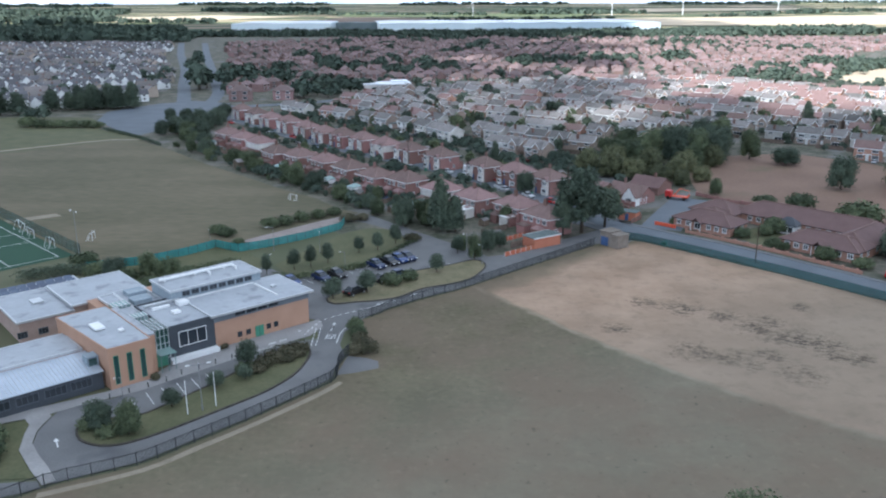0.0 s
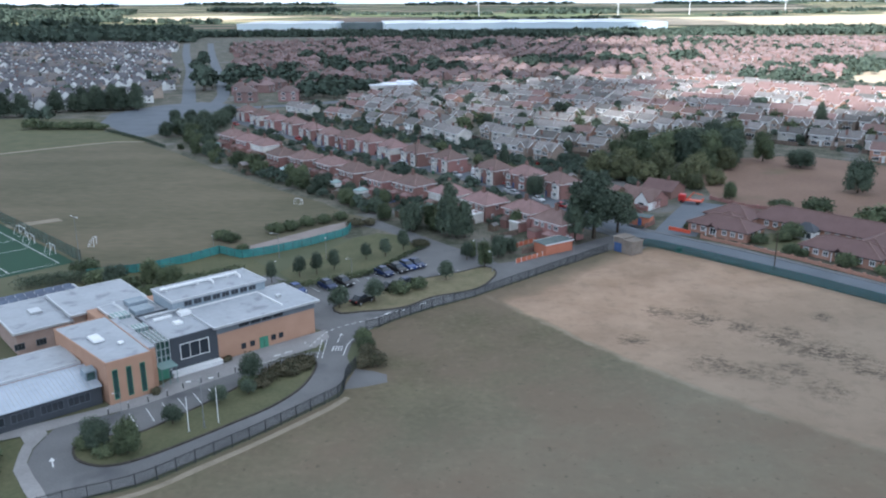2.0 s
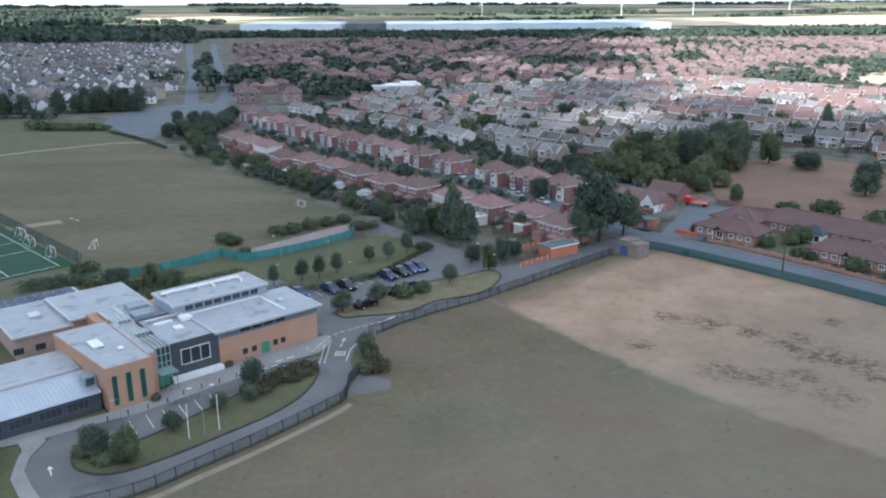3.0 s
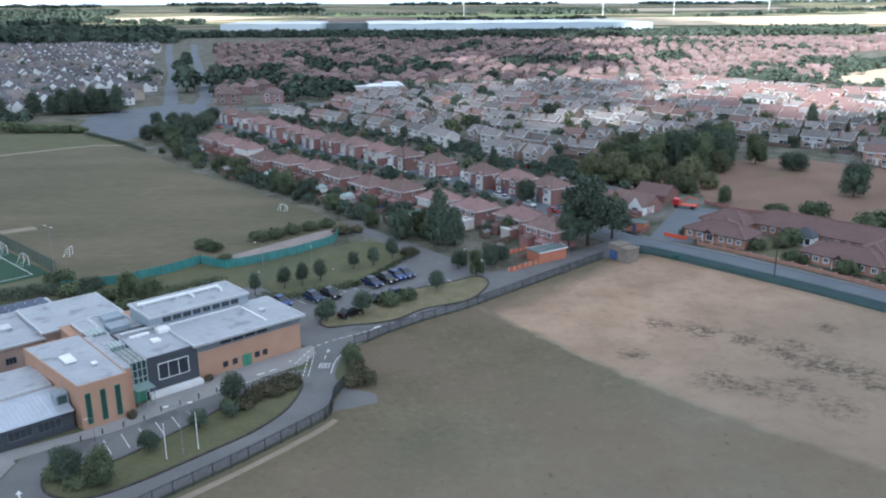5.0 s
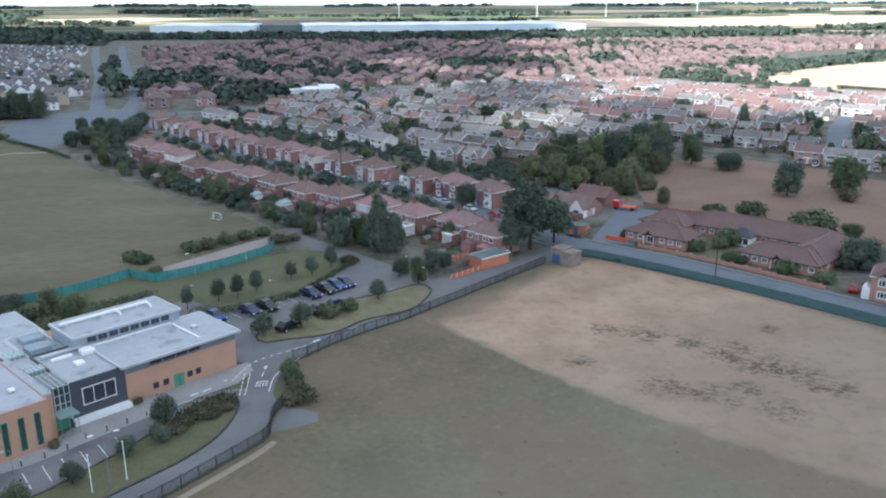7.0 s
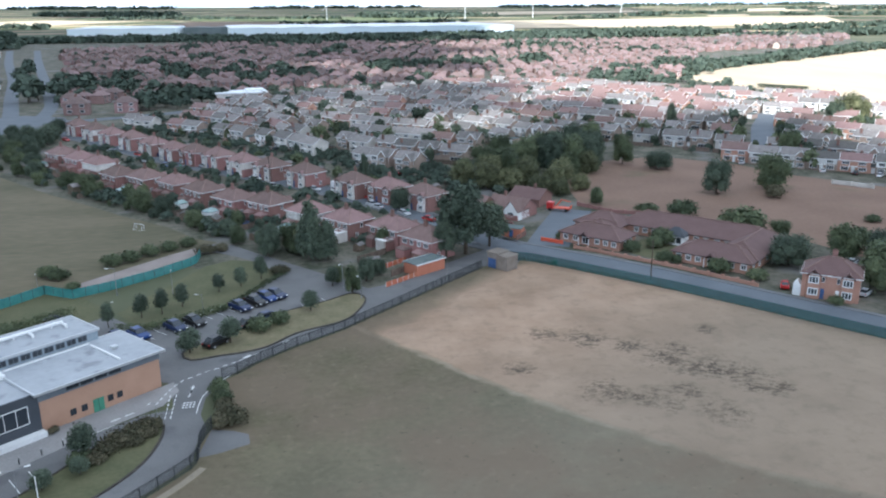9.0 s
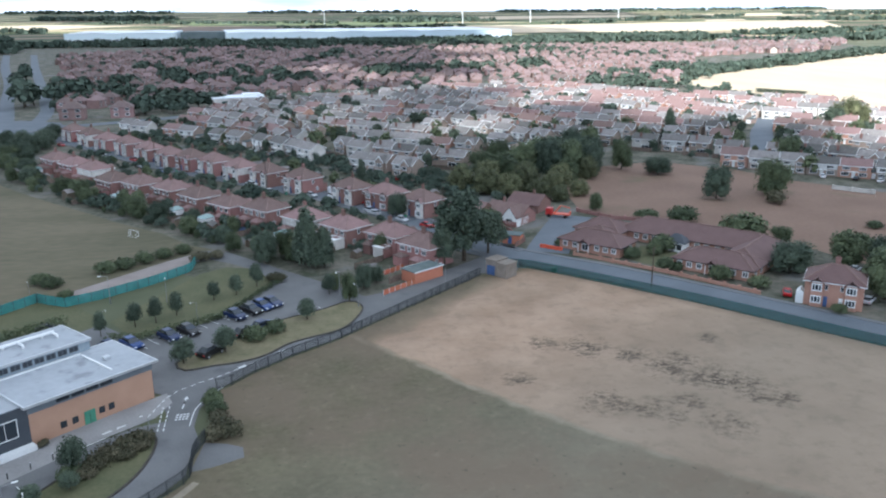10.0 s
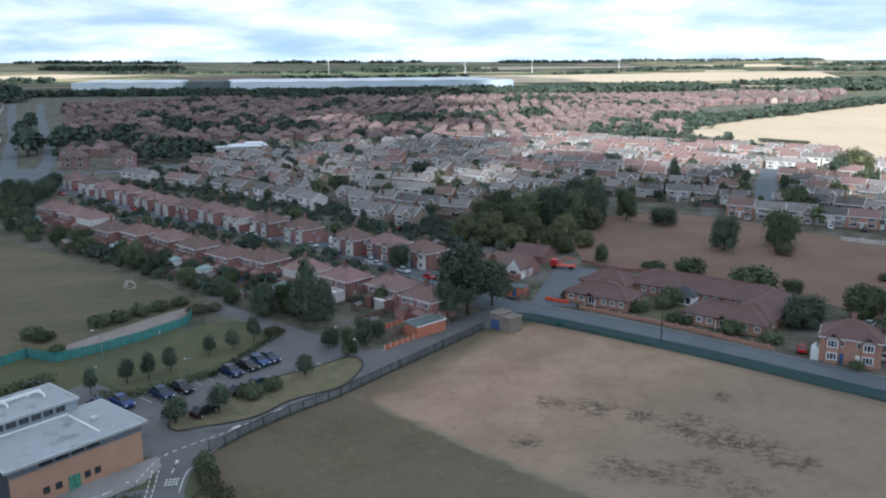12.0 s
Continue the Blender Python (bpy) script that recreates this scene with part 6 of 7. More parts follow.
plant(T_SHRUB, [(-61.5, 105, 3.4, 1.0), (-60.6, 102.6, 3.0, 1.0), (-63.4, 108.4, 3.2, 1.1), (-65.6, 111, 3.0, 1.0), (-64, 104, 3.2, 1.1), (-212, 407, 6.5, 1.2), (-204, 405, 5, 1.5), (-197, 406, 4.6, 1.6), (-190, 405, 4.4, 1.6), (-183, 406, 4.6, 1.5), (-177, 404, 4, 1.5), (-14.3, 176, 3.4, 1.2), (-10.4, 179.2, 3.0, 1.2), (-34.2, 131.6, 2.4, 1.2), (-18.4, 149.6, 3.2, 0.85), (-17.6, 147.2, 2.8, 0.9), (-18.6, 152.2, 2.4, 0.9), (-48.5, 111, 2, 1.6), (-52, 113, 2.0, 1.5), (90, 250.5, 3.6, 1.6), (98.7, 245.5, 5.8, 1.35), (107.6, 228, 8.2, 1.2), (147, 231, 2.6, 1.6),
                (81.6, 219.5, 5.4, 1.1), (78.6, 216.5, 4.0, 1), (72.2, 214.4, 3.4, 1.2), (76.2, 204.4, 3.6, 0.9), (78.6, 203.4, 2.6, 1), (85.2, 195.2, 4.6, 0.9), (57.6, 227.4, 2.4, 1), (91.6, 189.6, 3, 1.4), (-55, 205, 2.4, 1.2), (-60, 213, 3.2, 1.2), (-63, 215.5, 3.4, 1.2), (-51, 222, 3.6, 1.2), (-47.6, 225, 3.4, 1.3), (-43.6, 229, 3.6, 1.2), (-40, 232.5, 3.2, 1.3), (-36, 236, 3.0, 1.3), (98.6, 172, 2.6, 1),
                (128, 208, 7, 1), (136, 203, 7, 1), (-80, 181, 4, 1.3), (-72, 176, 4.2, 1.3), (-86, 188, 4, 1.3), (-65, 172, 3.6, 1.3)])
plant(T_BRONZE, [(136.1, 263.2, 5.6, 1.1), (-16.8, 143.4, 3.4, 1.0), (-15.6, 140.6, 3.6, 1.1), (-16.8, 139.8, 3.0, 1.0), (-27.0, 140.2, 2.4, 1.2), (-28.6, 138.4, 2.6, 1.2), (-30.4, 136.4, 2.5, 1.2), (-31.6, 134.0, 2.3, 1.2), (-28.4, 135.8, 2.0, 1.2), (-32.4, 131.6, 2.2, 1.1), (-26.4, 138, 2.0, 1), (-40.3, 141.2, 1.3, 1.2), (-48, 129, 1.4, 1.2), (-30.6, 228.5, 3.2, 1.3), (-27, 230.5, 2.6, 1.3), (-12, 209.5, 3, 1.2)])

# garden trees scattered between the houses
mid = [[], []]


def clear(p, gap):
    return all(abs(p[0] - x) > gap or abs(p[1] - y) > gap for x, y in HOUSES)


for poly, count, lo, hi in ((ESTATE, 330, 3.5, 8.0), (FARRED, 520, 4, 9), (WHITE_E, 220, 4, 9), ([(-110, 340), (-105, 330), (20, 222), (40, 235), (36, 262), (-70, 445), (-95, 440)], 55, 2.5, 5)):
    x0, x1, y0, y1 = min(p[0] for p in poly), max(p[0] for p in poly), min(p[1] for p in poly), max(p[1] for p in poly)
    n = 0
    for _ in range(count * 14):
        p = (rnd.uniform(x0, x1), rnd.uniform(y0, y1))
        if n < count and inside(p, poly) and clear(p, 4.6 if hi < 7 else 3.4) and off_street(p):
            mid[rnd.random() < 0.55].append((*p, rnd.uniform(lo, hi), rnd.uniform(0.9, 1.35)))
            n += 1
mid[1] += [(-183, 580, 20, 1.0), (-184, 586, 18, 1.0), (-181, 592, 15, 1.1), (-222, 610, 11, 1.2), (-228, 640, 11, 1.2), (-150, 600, 11, 1.3), (-160, 640, 12, 1.3), (-178, 690, 12, 1.3), (-236, 670, 11, 1.3), (-152, 585, 9, 1.2), (-199, 640, 13, 1), (-190, 615, 12, 1.1), (-210, 670, 12, 1), (-240, 740, 13, 1), (-95, 560, 14, 1.5), (-85, 566, 13, 1.5), (-75, 556, 12, 1.5), (-66, 560, 11, 1.5), (-110, 600, 13, 1.3), (-240, 450, 8, 1.5), (-215, 428, 9, 1), (-222, 430, 7, 1.3)]
clumps = [(-184, 690, 14, 12), (-144, 618, 13, 12), (-94, 536, 13, 12), (-102, 716, 14, 16), (-142, 700, 9, 12), (-30, 690, 14, 14), (60, 760, 18, 15), (120, 800, 16, 14), (210, 820, 18, 14)]
for i in range(52):
    q = (rnd.uniform(-230, 420), rnd.uniform(600, 1290))
    if inside(q, FARRED):
        clumps.append((*q, rnd.uniform(6, 20), rnd.uniform(8, 14)))
for x, y, r, h in clumps:
    for _ in range(int(2 + r * 0.42)):
        a, k = rnd.uniform(0, 6.28), math.sqrt(rnd.random()) * r
        mid[rnd.random() < 0.7].append((x + 1.5 * k * math.cos(a), y + k * math.sin(a), h * rnd.uniform(0.6, 1.15), rnd.uniform(0.95, 1.3)))
for rows in mid:
    rows.sort(key=lambda s: math.hypot(s[0], s[1]))
joined([(T_FAR, [(x, y, rnd.uniform(0, 360), (h / 10 * s, h / 10 * s, h / 10)) for rows in mid for x, y, h, s in rows[90:]])], "distant_trees", "distant garden trees between the houses", "trees")
for proto, rows in zip(T_MID, mid):
    plant(proto, rows[:90])
plant(T_FAR, [(-252, 800, 12, 1), (-262, 830, 11, 1.1), (-275, 870, 12, 1)])


def woods(name, spots, label, material, leafy=26, seed=1):
    """Far woodland: many rough leafy clumps joined."""
    r = np.random.RandomState(seed)
    verts, faces = [], []
    for x, y, h, w in spots:
        z = height(x, y)
        n = leafy
        d = r.normal(size=(n, 3))
        d /= np.linalg.norm(d, axis=1)[:, None]
        d[:, 2] = np.abs(d[:, 2]) * 1.0 - 0.25
        for i in range(n):
            c = np.array((x, y, z + h * 0.45)) + d[i] * (w, w, h * 0.5) * (0.7 + 0.35 * r.rand())
            a, b = r.normal(size=3), r.normal(size=3)
            a *= w * 0.42 / np.linalg.norm(a)
            b *= w * 0.42 / np.linalg.norm(b)
            q = len(verts)
            verts += [tuple(c + a), tuple(c + b), tuple(c - a * 0.8), tuple(c - b * 0.8)]
            faces.append((q, q + 1, q + 2, q + 3))
    me = bpy.data.meshes.new(name)
    me.from_pydata(verts, [], faces)
    me.materials.append(material)
    return tagged(new(name, me), label, "woodland", kind="stuff")


def belt(p0, p1, width, step, h, w):
    p0, p1 = Vector(p0), Vector(p1)
    L = (p1 - p0).length
    nrm = Vector((-(p1 - p0).y, (p1 - p0).x)).normalized()
    out = []
    for i in range(int(L / step)):
        for k in range(max(1, int(width / step))):
            p = p0 + (p1 - p0) * ((i + rnd.random()) / (L / step)) + nrm * rnd.uniform(-width / 2, width / 2)
            out.append((p.x, p.y, h * rnd.uniform(0.45, 1.25), w * rnd.uniform(0.7, 1.35)))
    return out


woods("woodland_belt", belt((-560, 1500), (520, 1560), 110, 17, 9.5, 11) + belt((-200, 1380), (480, 1440), 90, 20, 10, 11) + belt((480, 1500), (760, 1600), 160, 19, 13, 12), "dark tree belt in front of the warehouse", M_FARLEAF, 22, 2)
woods("woodland_belt", belt((305, 725), (731, 1060), 24, 8, 8.5, 6.5) + belt((250, 705), (345, 790), 30, 9, 9, 6) + belt((260, 690), (330, 705), 10, 7, 6, 4.5), "green tree belt beside the wheat field", M_FARLEAF, 34, 3)
woods("woodland_belt", belt((-30, 600), (160, 672), 10, 6, 5, 4), "hedge behind the estate houses", M_FARLEAF, 30, 4)
woods("woodland_belt", belt((-1000, 1250), (-420, 1330), 190, 22, 14, 13) + belt((-1100, 1600), (-560, 1720), 200, 28, 14, 16) + belt((-700, 1350), (-480, 1500), 120, 22, 13, 12), "dark woodland beyond the town", M_FARLEAF, 22, 5)
woods("woodland_belt", belt((-2300, 2700), (-1150, 2900), 420, 46, 13, 24) + belt((-1900, 2050), (-950, 2250), 420, 44, 13, 24) + belt((-1000, 3300), (-500, 3350), 200, 42, 13, 24) + belt((150, 3000), (620, 3080), 230, 40, 15, 24), "dark wooded hills on the skyline", M_FARLEAF, 22, 6)
woods("woodland_belt", belt((700, 1350), (1500, 1750), 120, 26, 10, 14) + belt((900, 1700), (2000, 2150), 100, 34, 10, 18) + belt((1400, 2500), (3000, 2800), 130, 46, 9, 22) + belt((700, 2500), (1600, 3100), 60, 36, 11, 18), "woods and hedges in the far valley", M_FARLEAF, 20, 7)
woods("woodland_belt", belt((-1500, 4350), (-700, 4450), 160, 60, 6.5, 30) + belt((-350, 4400), (500, 4450), 120, 60, 6.5, 30) + belt((900, 4300), (2600, 4100), 160, 62, 6.5, 30) + belt((-2600, 3700), (-1700, 4100), 260, 60, 7, 30) + belt((1900, 3300), (3200, 3000), 200, 55, 7, 28), "dark woods along the skyline", M_FARLEAF, 20, 9)
woods("woodland_belt", belt((-120, 2350), (420, 2420), 30, 26, 10, 13) + belt((-1300, 2250), (-620, 2150), 60, 26, 12, 14) + belt((-700, 2900), (80, 2800), 30, 30, 12, 16), "hedgerow trees between far fields", M_FARLEAF, 20, 8)


def hedge(pts, h, w, label, material, name="hedge"):
    verts, faces = [], []
    r = np.random.RandomState(int(h * 100) + len(pts))
    for p, a in along(pts, 0.55):
        for i in range(int(26 * w * h) + 8):
            c = np.array((p.x, p.y, 0)) + (r.uniform(-w, w) / 1.0, r.uniform(-w, w), h * r.rand() ** 0.7)
            u, v = r.normal(size=3), r.normal(size=3)
            u *= 0.17 / np.linalg.norm(u)
            v *= 0.17 / np.linalg.norm(v)
            q = len(verts)
            verts += [tuple(c + u), tuple(c + v), tuple(c - u), tuple(c - v)]
            faces.append((q, q + 1, q + 2, q + 3))
    me = bpy.data.meshes.new(name)
    me.from_pydata(verts, [], faces)
    me.materials.append(material)
    return tagged(new(name, me), label, "hedge")


hedge([(-40.4, 179.5), (-35.3, 178.6), (-31, 181.4), (-25, 185.2), (-21.5, 188)], 1.3, 0.9, "clipped green hedge behind the parked cars", M_LEAF)
hedge([(-32.8, 132.2), (-31, 135.4), (-28.6, 138.6), (-26.6, 140.6)], 1.7, 1.5, "dense dark bronze-green planting on the island", M_LEAF_B)
hedge([(-95, 177), (-88, 181), (-82, 182.5), (-77, 186)], 2.2, 1.8, "dense dark hedge behind the school", M_LEAF_D)
hedge([(-66, 179), (-58, 182), (-51, 188.5)], 1.9, 1.6, "overgrown olive hedge behind the school roofs", M_LEAF)
hedge([(-171, 397), (-157, 384), (-143, 370), (-128, 353)], 1.3, 0.8, "low dark hedge along the road", M_LEAF_D)
hedge([(303, 585), (323, 558)], 3.0, 2.0, "tall dark hedge at the edge of the wheat", M_LEAF_D)
hedge([(-22.5, 186.5), (-12.5, 206.5), (-11, 209)], 0.9, 0.7, "low hedge round the lawn", M_LEAF)


# ---- fences and walls ----
def bar_fence(name, pts, h, label, material, bay=2.75, pale=0.16):
    f = thing(name, label, "fence")
    post_bm = B()
    box(post_bm, -0.05, -0.05, 0, 0.05, 0.05, h)
    post = None
    ends = along(pts, bay)
    for p, a in ends:
        if post is None:
            post = part("post", post_bm, material, f)
            post.matrix_basis = Matrix.Translation((p.x, p.y, 0)) @ Matrix.Rotation(a, 4, "Z")
        else:
            share(post, f, (p.x, p.y, 0), a)
    for z in (0.3, h - 0.25):
        bm = B()
        strip(bm, [Vector((p.x, p.y)) for p, a in ends], 0.025, z, z + 0.07)
        part("rail", bm, material, f)
    verts, faces = [], []
    for p, a in along(pts, pale):
        c, s = math.cos(a) * 0.017, math.sin(a) * 0.017
        q = len(verts)
        for z in (0.05, h):
            verts += [(p.x - c - s, p.y - s + c, z), (p.x + c - s, p.y + s + c, z), (p.x + c + s, p.y + s - c, z), (p.x - c + s, p.y - s - c, z)]
        faces += [(q, q + 1, q + 5, q + 4), (q + 1, q + 2, q + 6, q + 5), (q + 2, q + 3, q + 7, q + 6), (q + 3, q, q + 4, q + 7), (q + 4, q + 5, q + 6, q + 7)]
    me = bpy.data.meshes.new("bars_of_fence")
    me.from_pydata(verts, [], faces)
    me.materials.append(material)
    tagged(new("bars_of_fence", me), kind="stuff").parent = f
    return f


def net_fence(name, pts, h, label, material, bay=2.6, post_mat=None):
    f = thing(name, label, "fence")
    ends = along(pts, bay)
    if (Vector(pts[-1]) - ends[-1][0]).length > 0.2:
        ends.append((Vector(pts[-1]), ends[-1][1]))
    post = None
    for (p, a), (p2, a2) in zip(ends, ends[1:]):
        if post is None:
            bm = B()
            box(bm, -0.04, -0.04, 0, 0.04, 0.04, h + 0.1)
            post = part("post", bm, post_mat or M_DARKM, f)
            post.matrix_basis = Matrix.Translation((p.x, p.y, 0))
        else:
            share(post, f, (p.x, p.y, 0), a)
        bm = B()
        d = (p2 - p).normalized() * 0.03
        strip(bm, [p + d, p2 - d], 0.012, 0.05, h)
        part("panel", bm, material, f)
    return f


bar_fence("steel_fence", [tuple(p) for p in FENCE_S], 2.1, "dark steel bar fence between drive and playing field", M_DARKM)
bar_fence("steel_fence", FENCE_N, 2.0, "dark steel bar fence along the path and playing field", M_DARKM)
net_fence("turquoise_fence", [(-84, 184), (-73.2, 188.5), (-65, 196), (-60, 203)], 2.05, "turquoise netting fence behind the school", M_TEALNET)
net_fence("turquoise_fence", [(-60, 203), (-57, 201), (-53.4, 199.2)], 2.05, "turquoise netting fence behind the school", M_TEALNET)
net_fence("turquoise_fence", [(-53.4, 199.2), (-47.5, 203), (-39.2, 210.6), (-31.6, 219.8), (-31.5, 226)], 2.05, "turquoise netting fence beside the lawn", M_TEALNET)
net_fence("green_fence", [(41.2, 211.8), (45.6, 209.8), (52.4, 203.5), (62.0, 193.7), (71.2, 184.4), (79.1, 175.4), (92.8, 159.3), (112.9, 136.4), (153.4, 91.8)], 2.1, "green wire mesh fence along the street", M_STREETMESH, bay=2.6, post_mat=M_GREENMESH)
net_fence("pitch_fence", [(-90.5, 195.5), (-136, 237.5), (-171.5, 199)], 3.0, "dark green mesh fence round the turf pitch", M_GREENMESH)


def brick_wall(pts, h, label, material, pier=3.4):
    w = thing("boundary_wall", label, "wall")
    bm = B()
    strip(bm, pts, 0.12, 0, h)
    part("wall", bm, material, w)
    first = None
    for p, a in along(pts, pier):
        if first is None:
            bm = B()
            box(bm, -0.24, -0.24, 0, 0.24, 0.24, h + 0.18)
            box(bm, -0.3, -0.3, h + 0.182, 0.3, 0.3, h + 0.26)
            first = part("pier", bm, material, w)
            first.matrix_basis = Matrix.Translation((p.x, p.y, 0)) @ Matrix.Rotation(a, 4, "Z")
        else:
            share(first, w, (p.x, p.y, 0), a)
    return w


brick_wall([(59, 218.6), (63.4, 214.4), (77, 199.8), (89, 184.6)], 0.8, "low red brick wall with piers beside the street", M_BRICK_P)
net_fence("panel_fence", [(10.9, 196.4), (15, 200), (18.8, 203.4)], 1.15, "orange-red timber panel fence beside the path", M_PANELWOOD, bay=1.75, post_mat=M_WHITE)
net_fence("panel_fence", [(8.5, 206.5), (12, 210), (16.9, 214.5)], 1.15, "orange-red timber panel fence beside the path", M_PANELWOOD, bay=1.75, post_mat=M_WHITE)
brick_wall([(47.2, 249), (47.3, 244.7), (50, 232.6), (46.5, 228)], 1.2, "red brick garden wall beside the yard", M_BRICK_R, 8)
brick_wall([(73, 262), (80, 252), (89, 247)], 1.0, "red brick wall at the edge of the pasture", M_BRICK_R, 4)
brick_wall([(118, 186), (150, 210), (190, 238)], 1.0, "brick wall behind the houses", M_BRICK_R, 5)
brick_wall([(165.2, 278.6), (169.5, 274), (173.8, 269)], 1.3, "pale rendered wall between gardens and pasture", M_RENDER, 6)

# brick garage by the path, and the substation kiosk at the field corner
GAR = thing("brick_garage", "flat-roofed orange brick garage with a dark roof", "garage", (20.4, 206.9, 0), radians(36))
bm = B()
box(bm, -4.2, -2.2, 0, 4.2, 2.2, 2.5)
part("wall", bm, M_BRICK_G, GAR)
bm = B()
box(bm, -4.4, -2.4, 2.5, 4.4, 2.4, 2.7)
part("roof", bm, M_FELT, GAR, "dark grey-green felt roof with a pale edge")
bm = B()
for q in ((-4.45, -2.45, 4.45, -2.402), (-4.45, 2.402, 4.45, 2.45)):
    box(bm, q[0], q[1], 2.5, q[2], q[3], 2.76)
part("fascia", bm, M_WHITE, GAR)
KIOSK = thing("substation_kiosk", "pale concrete substation hut with a blue steel door", "utility hut", (38.2, 206.4, 0), radians(-52))
for x0, x1, h in ((-2.9, 0.2, 3.5), (0.25, 3.0, 3.2)):
    bm = B()
    box(bm, x0, -1.9, 0, x1, 1.9, h, 0.04)
    part("wall", bm, M_STONE, KIOSK)
    bm = B()
    box(bm, x0 - 0.15, -2.05, h + 0.002, x1 + 0.15, 2.05, h + 0.22)
    part("roof", bm, M_STONE, KIOSK)
for x0 in (-2.5, -1.35):
    bm = B()
    box(bm, x0, -1.97, 0.1, x0 + 1.1, -1.9, 2.3)
    part("door", bm, M_BLUEDOOR, KIOSK)
bm = B()
box(bm, -2.98, -1.2, 0.1, -2.9, 1.2, 2.2)
part("door", bm, M_BLUEDOOR, KIOSK)


# ---- poles, lamps, goals ----
def street_lamp(h, label, arms=((1.2, 0),), name="street_lamp", material=None):
    l = thing(name, label, "street lamp", group="lamp posts")
    bm = B()
    tube(bm, (0, 0, 0), (0, 0, h), 0.075, 0.045)
    tube(bm, (0, 0, 0), (0, 0, 1.0), 0.13, 0.12)
    part("pole", bm, material or M_LAMP, l)
    for x, y in arms:
        bm = B()
        tube(bm, (0, 0, h - 0.05), (x, y, h + 0.1), 0.045)
        part("arm", bm, material or M_LAMP, l)
        bm = B()
        d = Vector((x, y, 0)).normalized() * 0.3
        box(bm, -0.34, -0.13, -0.05, 0.34, 0.13, 0.06, 0.03)
        bmesh.ops.rotate(bm, verts=bm.verts[:], matrix=Matrix.Rotation(math.atan2(y, x), 3, "Z"))
        bmesh.ops.translate(bm, verts=bm.verts[:], vec=(x + d.x, y + d.y, h + 0.12))
        part("lantern", bm, M_WHITE, l)
    return l


for x, y, h in ((-38.9, 117.2, 5.2), (-35.5, 119.9, 5.4)):
    F = thing("flagpole", "bare white flagpole on the planted island", "flagpole", (x, y, 0), group="flagpoles")
    bm = B()
    tube(bm, (0, 0, 0), (0, 0, h), 0.075, 0.05)
    part("pole", bm, M_WHITE, F)
    bm = B()
    bmesh.ops.create_uvsphere(bm, u_segments=8, v_segments=6, radius=0.11, matrix=Matrix.Translation((0, 0, h + 0.08)))
    part("finial", bm, M_WHITE, F)
    bm = B()
    tube(bm, (0, 0, 0), (0, 0, 0.25), 0.14, 0.12)
    part("base", bm, M_METAL, F)
lamp2 = street_lamp(7.4, "tall twin-armed galvanised lamp post", ((1.1, 0.5), (-1.1, -0.5)))
lamp2.matrix_basis = Matrix.Translation((-37.1, 118.4, 0))
lamp1 = street_lamp(6.0, "galvanised lamp post with one arm")
place(lamp1, [(-44.9, 200, 200, 1), (-33.5, 199, 100, 0.8), (-25.6, 186, 200, 0.7), (1.8, 197.5, 240, 0.9), (24.5, 199.6, 130, 0.85), (5.4, 190.2, 130, 0.75), (-43, 185, 30, 0.6), (-50.5, 122, 220, 0.6), (-62, 205, 120, 0.6), (-26, 141, 200, 0.6)])
mast = street_lamp(11, "tall floodlight mast beside the turf pitch", ((-0.8, 0.6), (0.8, -0.6)), "floodlight_mast")
place(mast, [(-90.5, 194.8, 0), (-134, 238, 0)])
wood_pole = thing("telegraph_pole", "dark wooden telegraph pole beside the street", "telegraph pole", (68.2, 192.4, 0), radians(40))
bm = B()
tube(bm, (0, 0, 0), (0, 0, 9.2), 0.15, 0.11)
part("pole", bm, M_BARK, wood_pole)
bm = B()
box(bm, -0.7, -0.06, 8.6, 0.7, 0.06, 8.72)
part("crossarm", bm, M_BARK, wood_pole)
place(wood_pole, [(68.2, 192.4, 40), (33, 262, 40), (-20, 311, 40), (-66, 366, 40), (100, 151, 40)])


def goal(x, y, turn, w=5.0, h=2.1, d=1.5):
    g = thing("goal", "white tubular football goal on the grass", "football goal", (x, y, 0), radians(turn), group="goals")
    bm = B()
    for s in (-w / 2, w / 2):
        tube(bm, (s, 0, 0), (s, 0, h), 0.07, n=6)
    tube(bm, (-w / 2, 0, h), (w / 2, 0, h), 0.07, n=6)
    part("goal_frame", bm, M_WHITE, g)
    bm = B()
    for s in (-w / 2, w / 2):
        tube(bm, (s, 0, h), (s, d * 0.4, h), 0.04, n=6)
        tube(bm, (s, d * 0.4, h), (s, d, 0), 0.04, n=6)
        tube(bm, (s, d, 0), (s, 0, 0), 0.04, n=6)
    tube(bm, (-w / 2, d, 0), (w / 2, d, 0), 0.04, n=6)
    part("stay", bm, M_WHITE, g)


for q in ((-93.4, 209.5, 100, 2.6, 1.9, 1.6), (-51.2, 254.5, 140, 3.2, 1.5, 1.0), (-117, 219, 135), (-111, 212, 135), (-101, 203, 135, 3.5), (-130, 190, 45)):
    goal(*q)
sheet("cricket_wicket", [(-127, 228), (-116, 236), (-113, 233), (-124, 225)], M_VERGE, 0.02, "pale worn cricket strip on the sports field", "sports pitch")

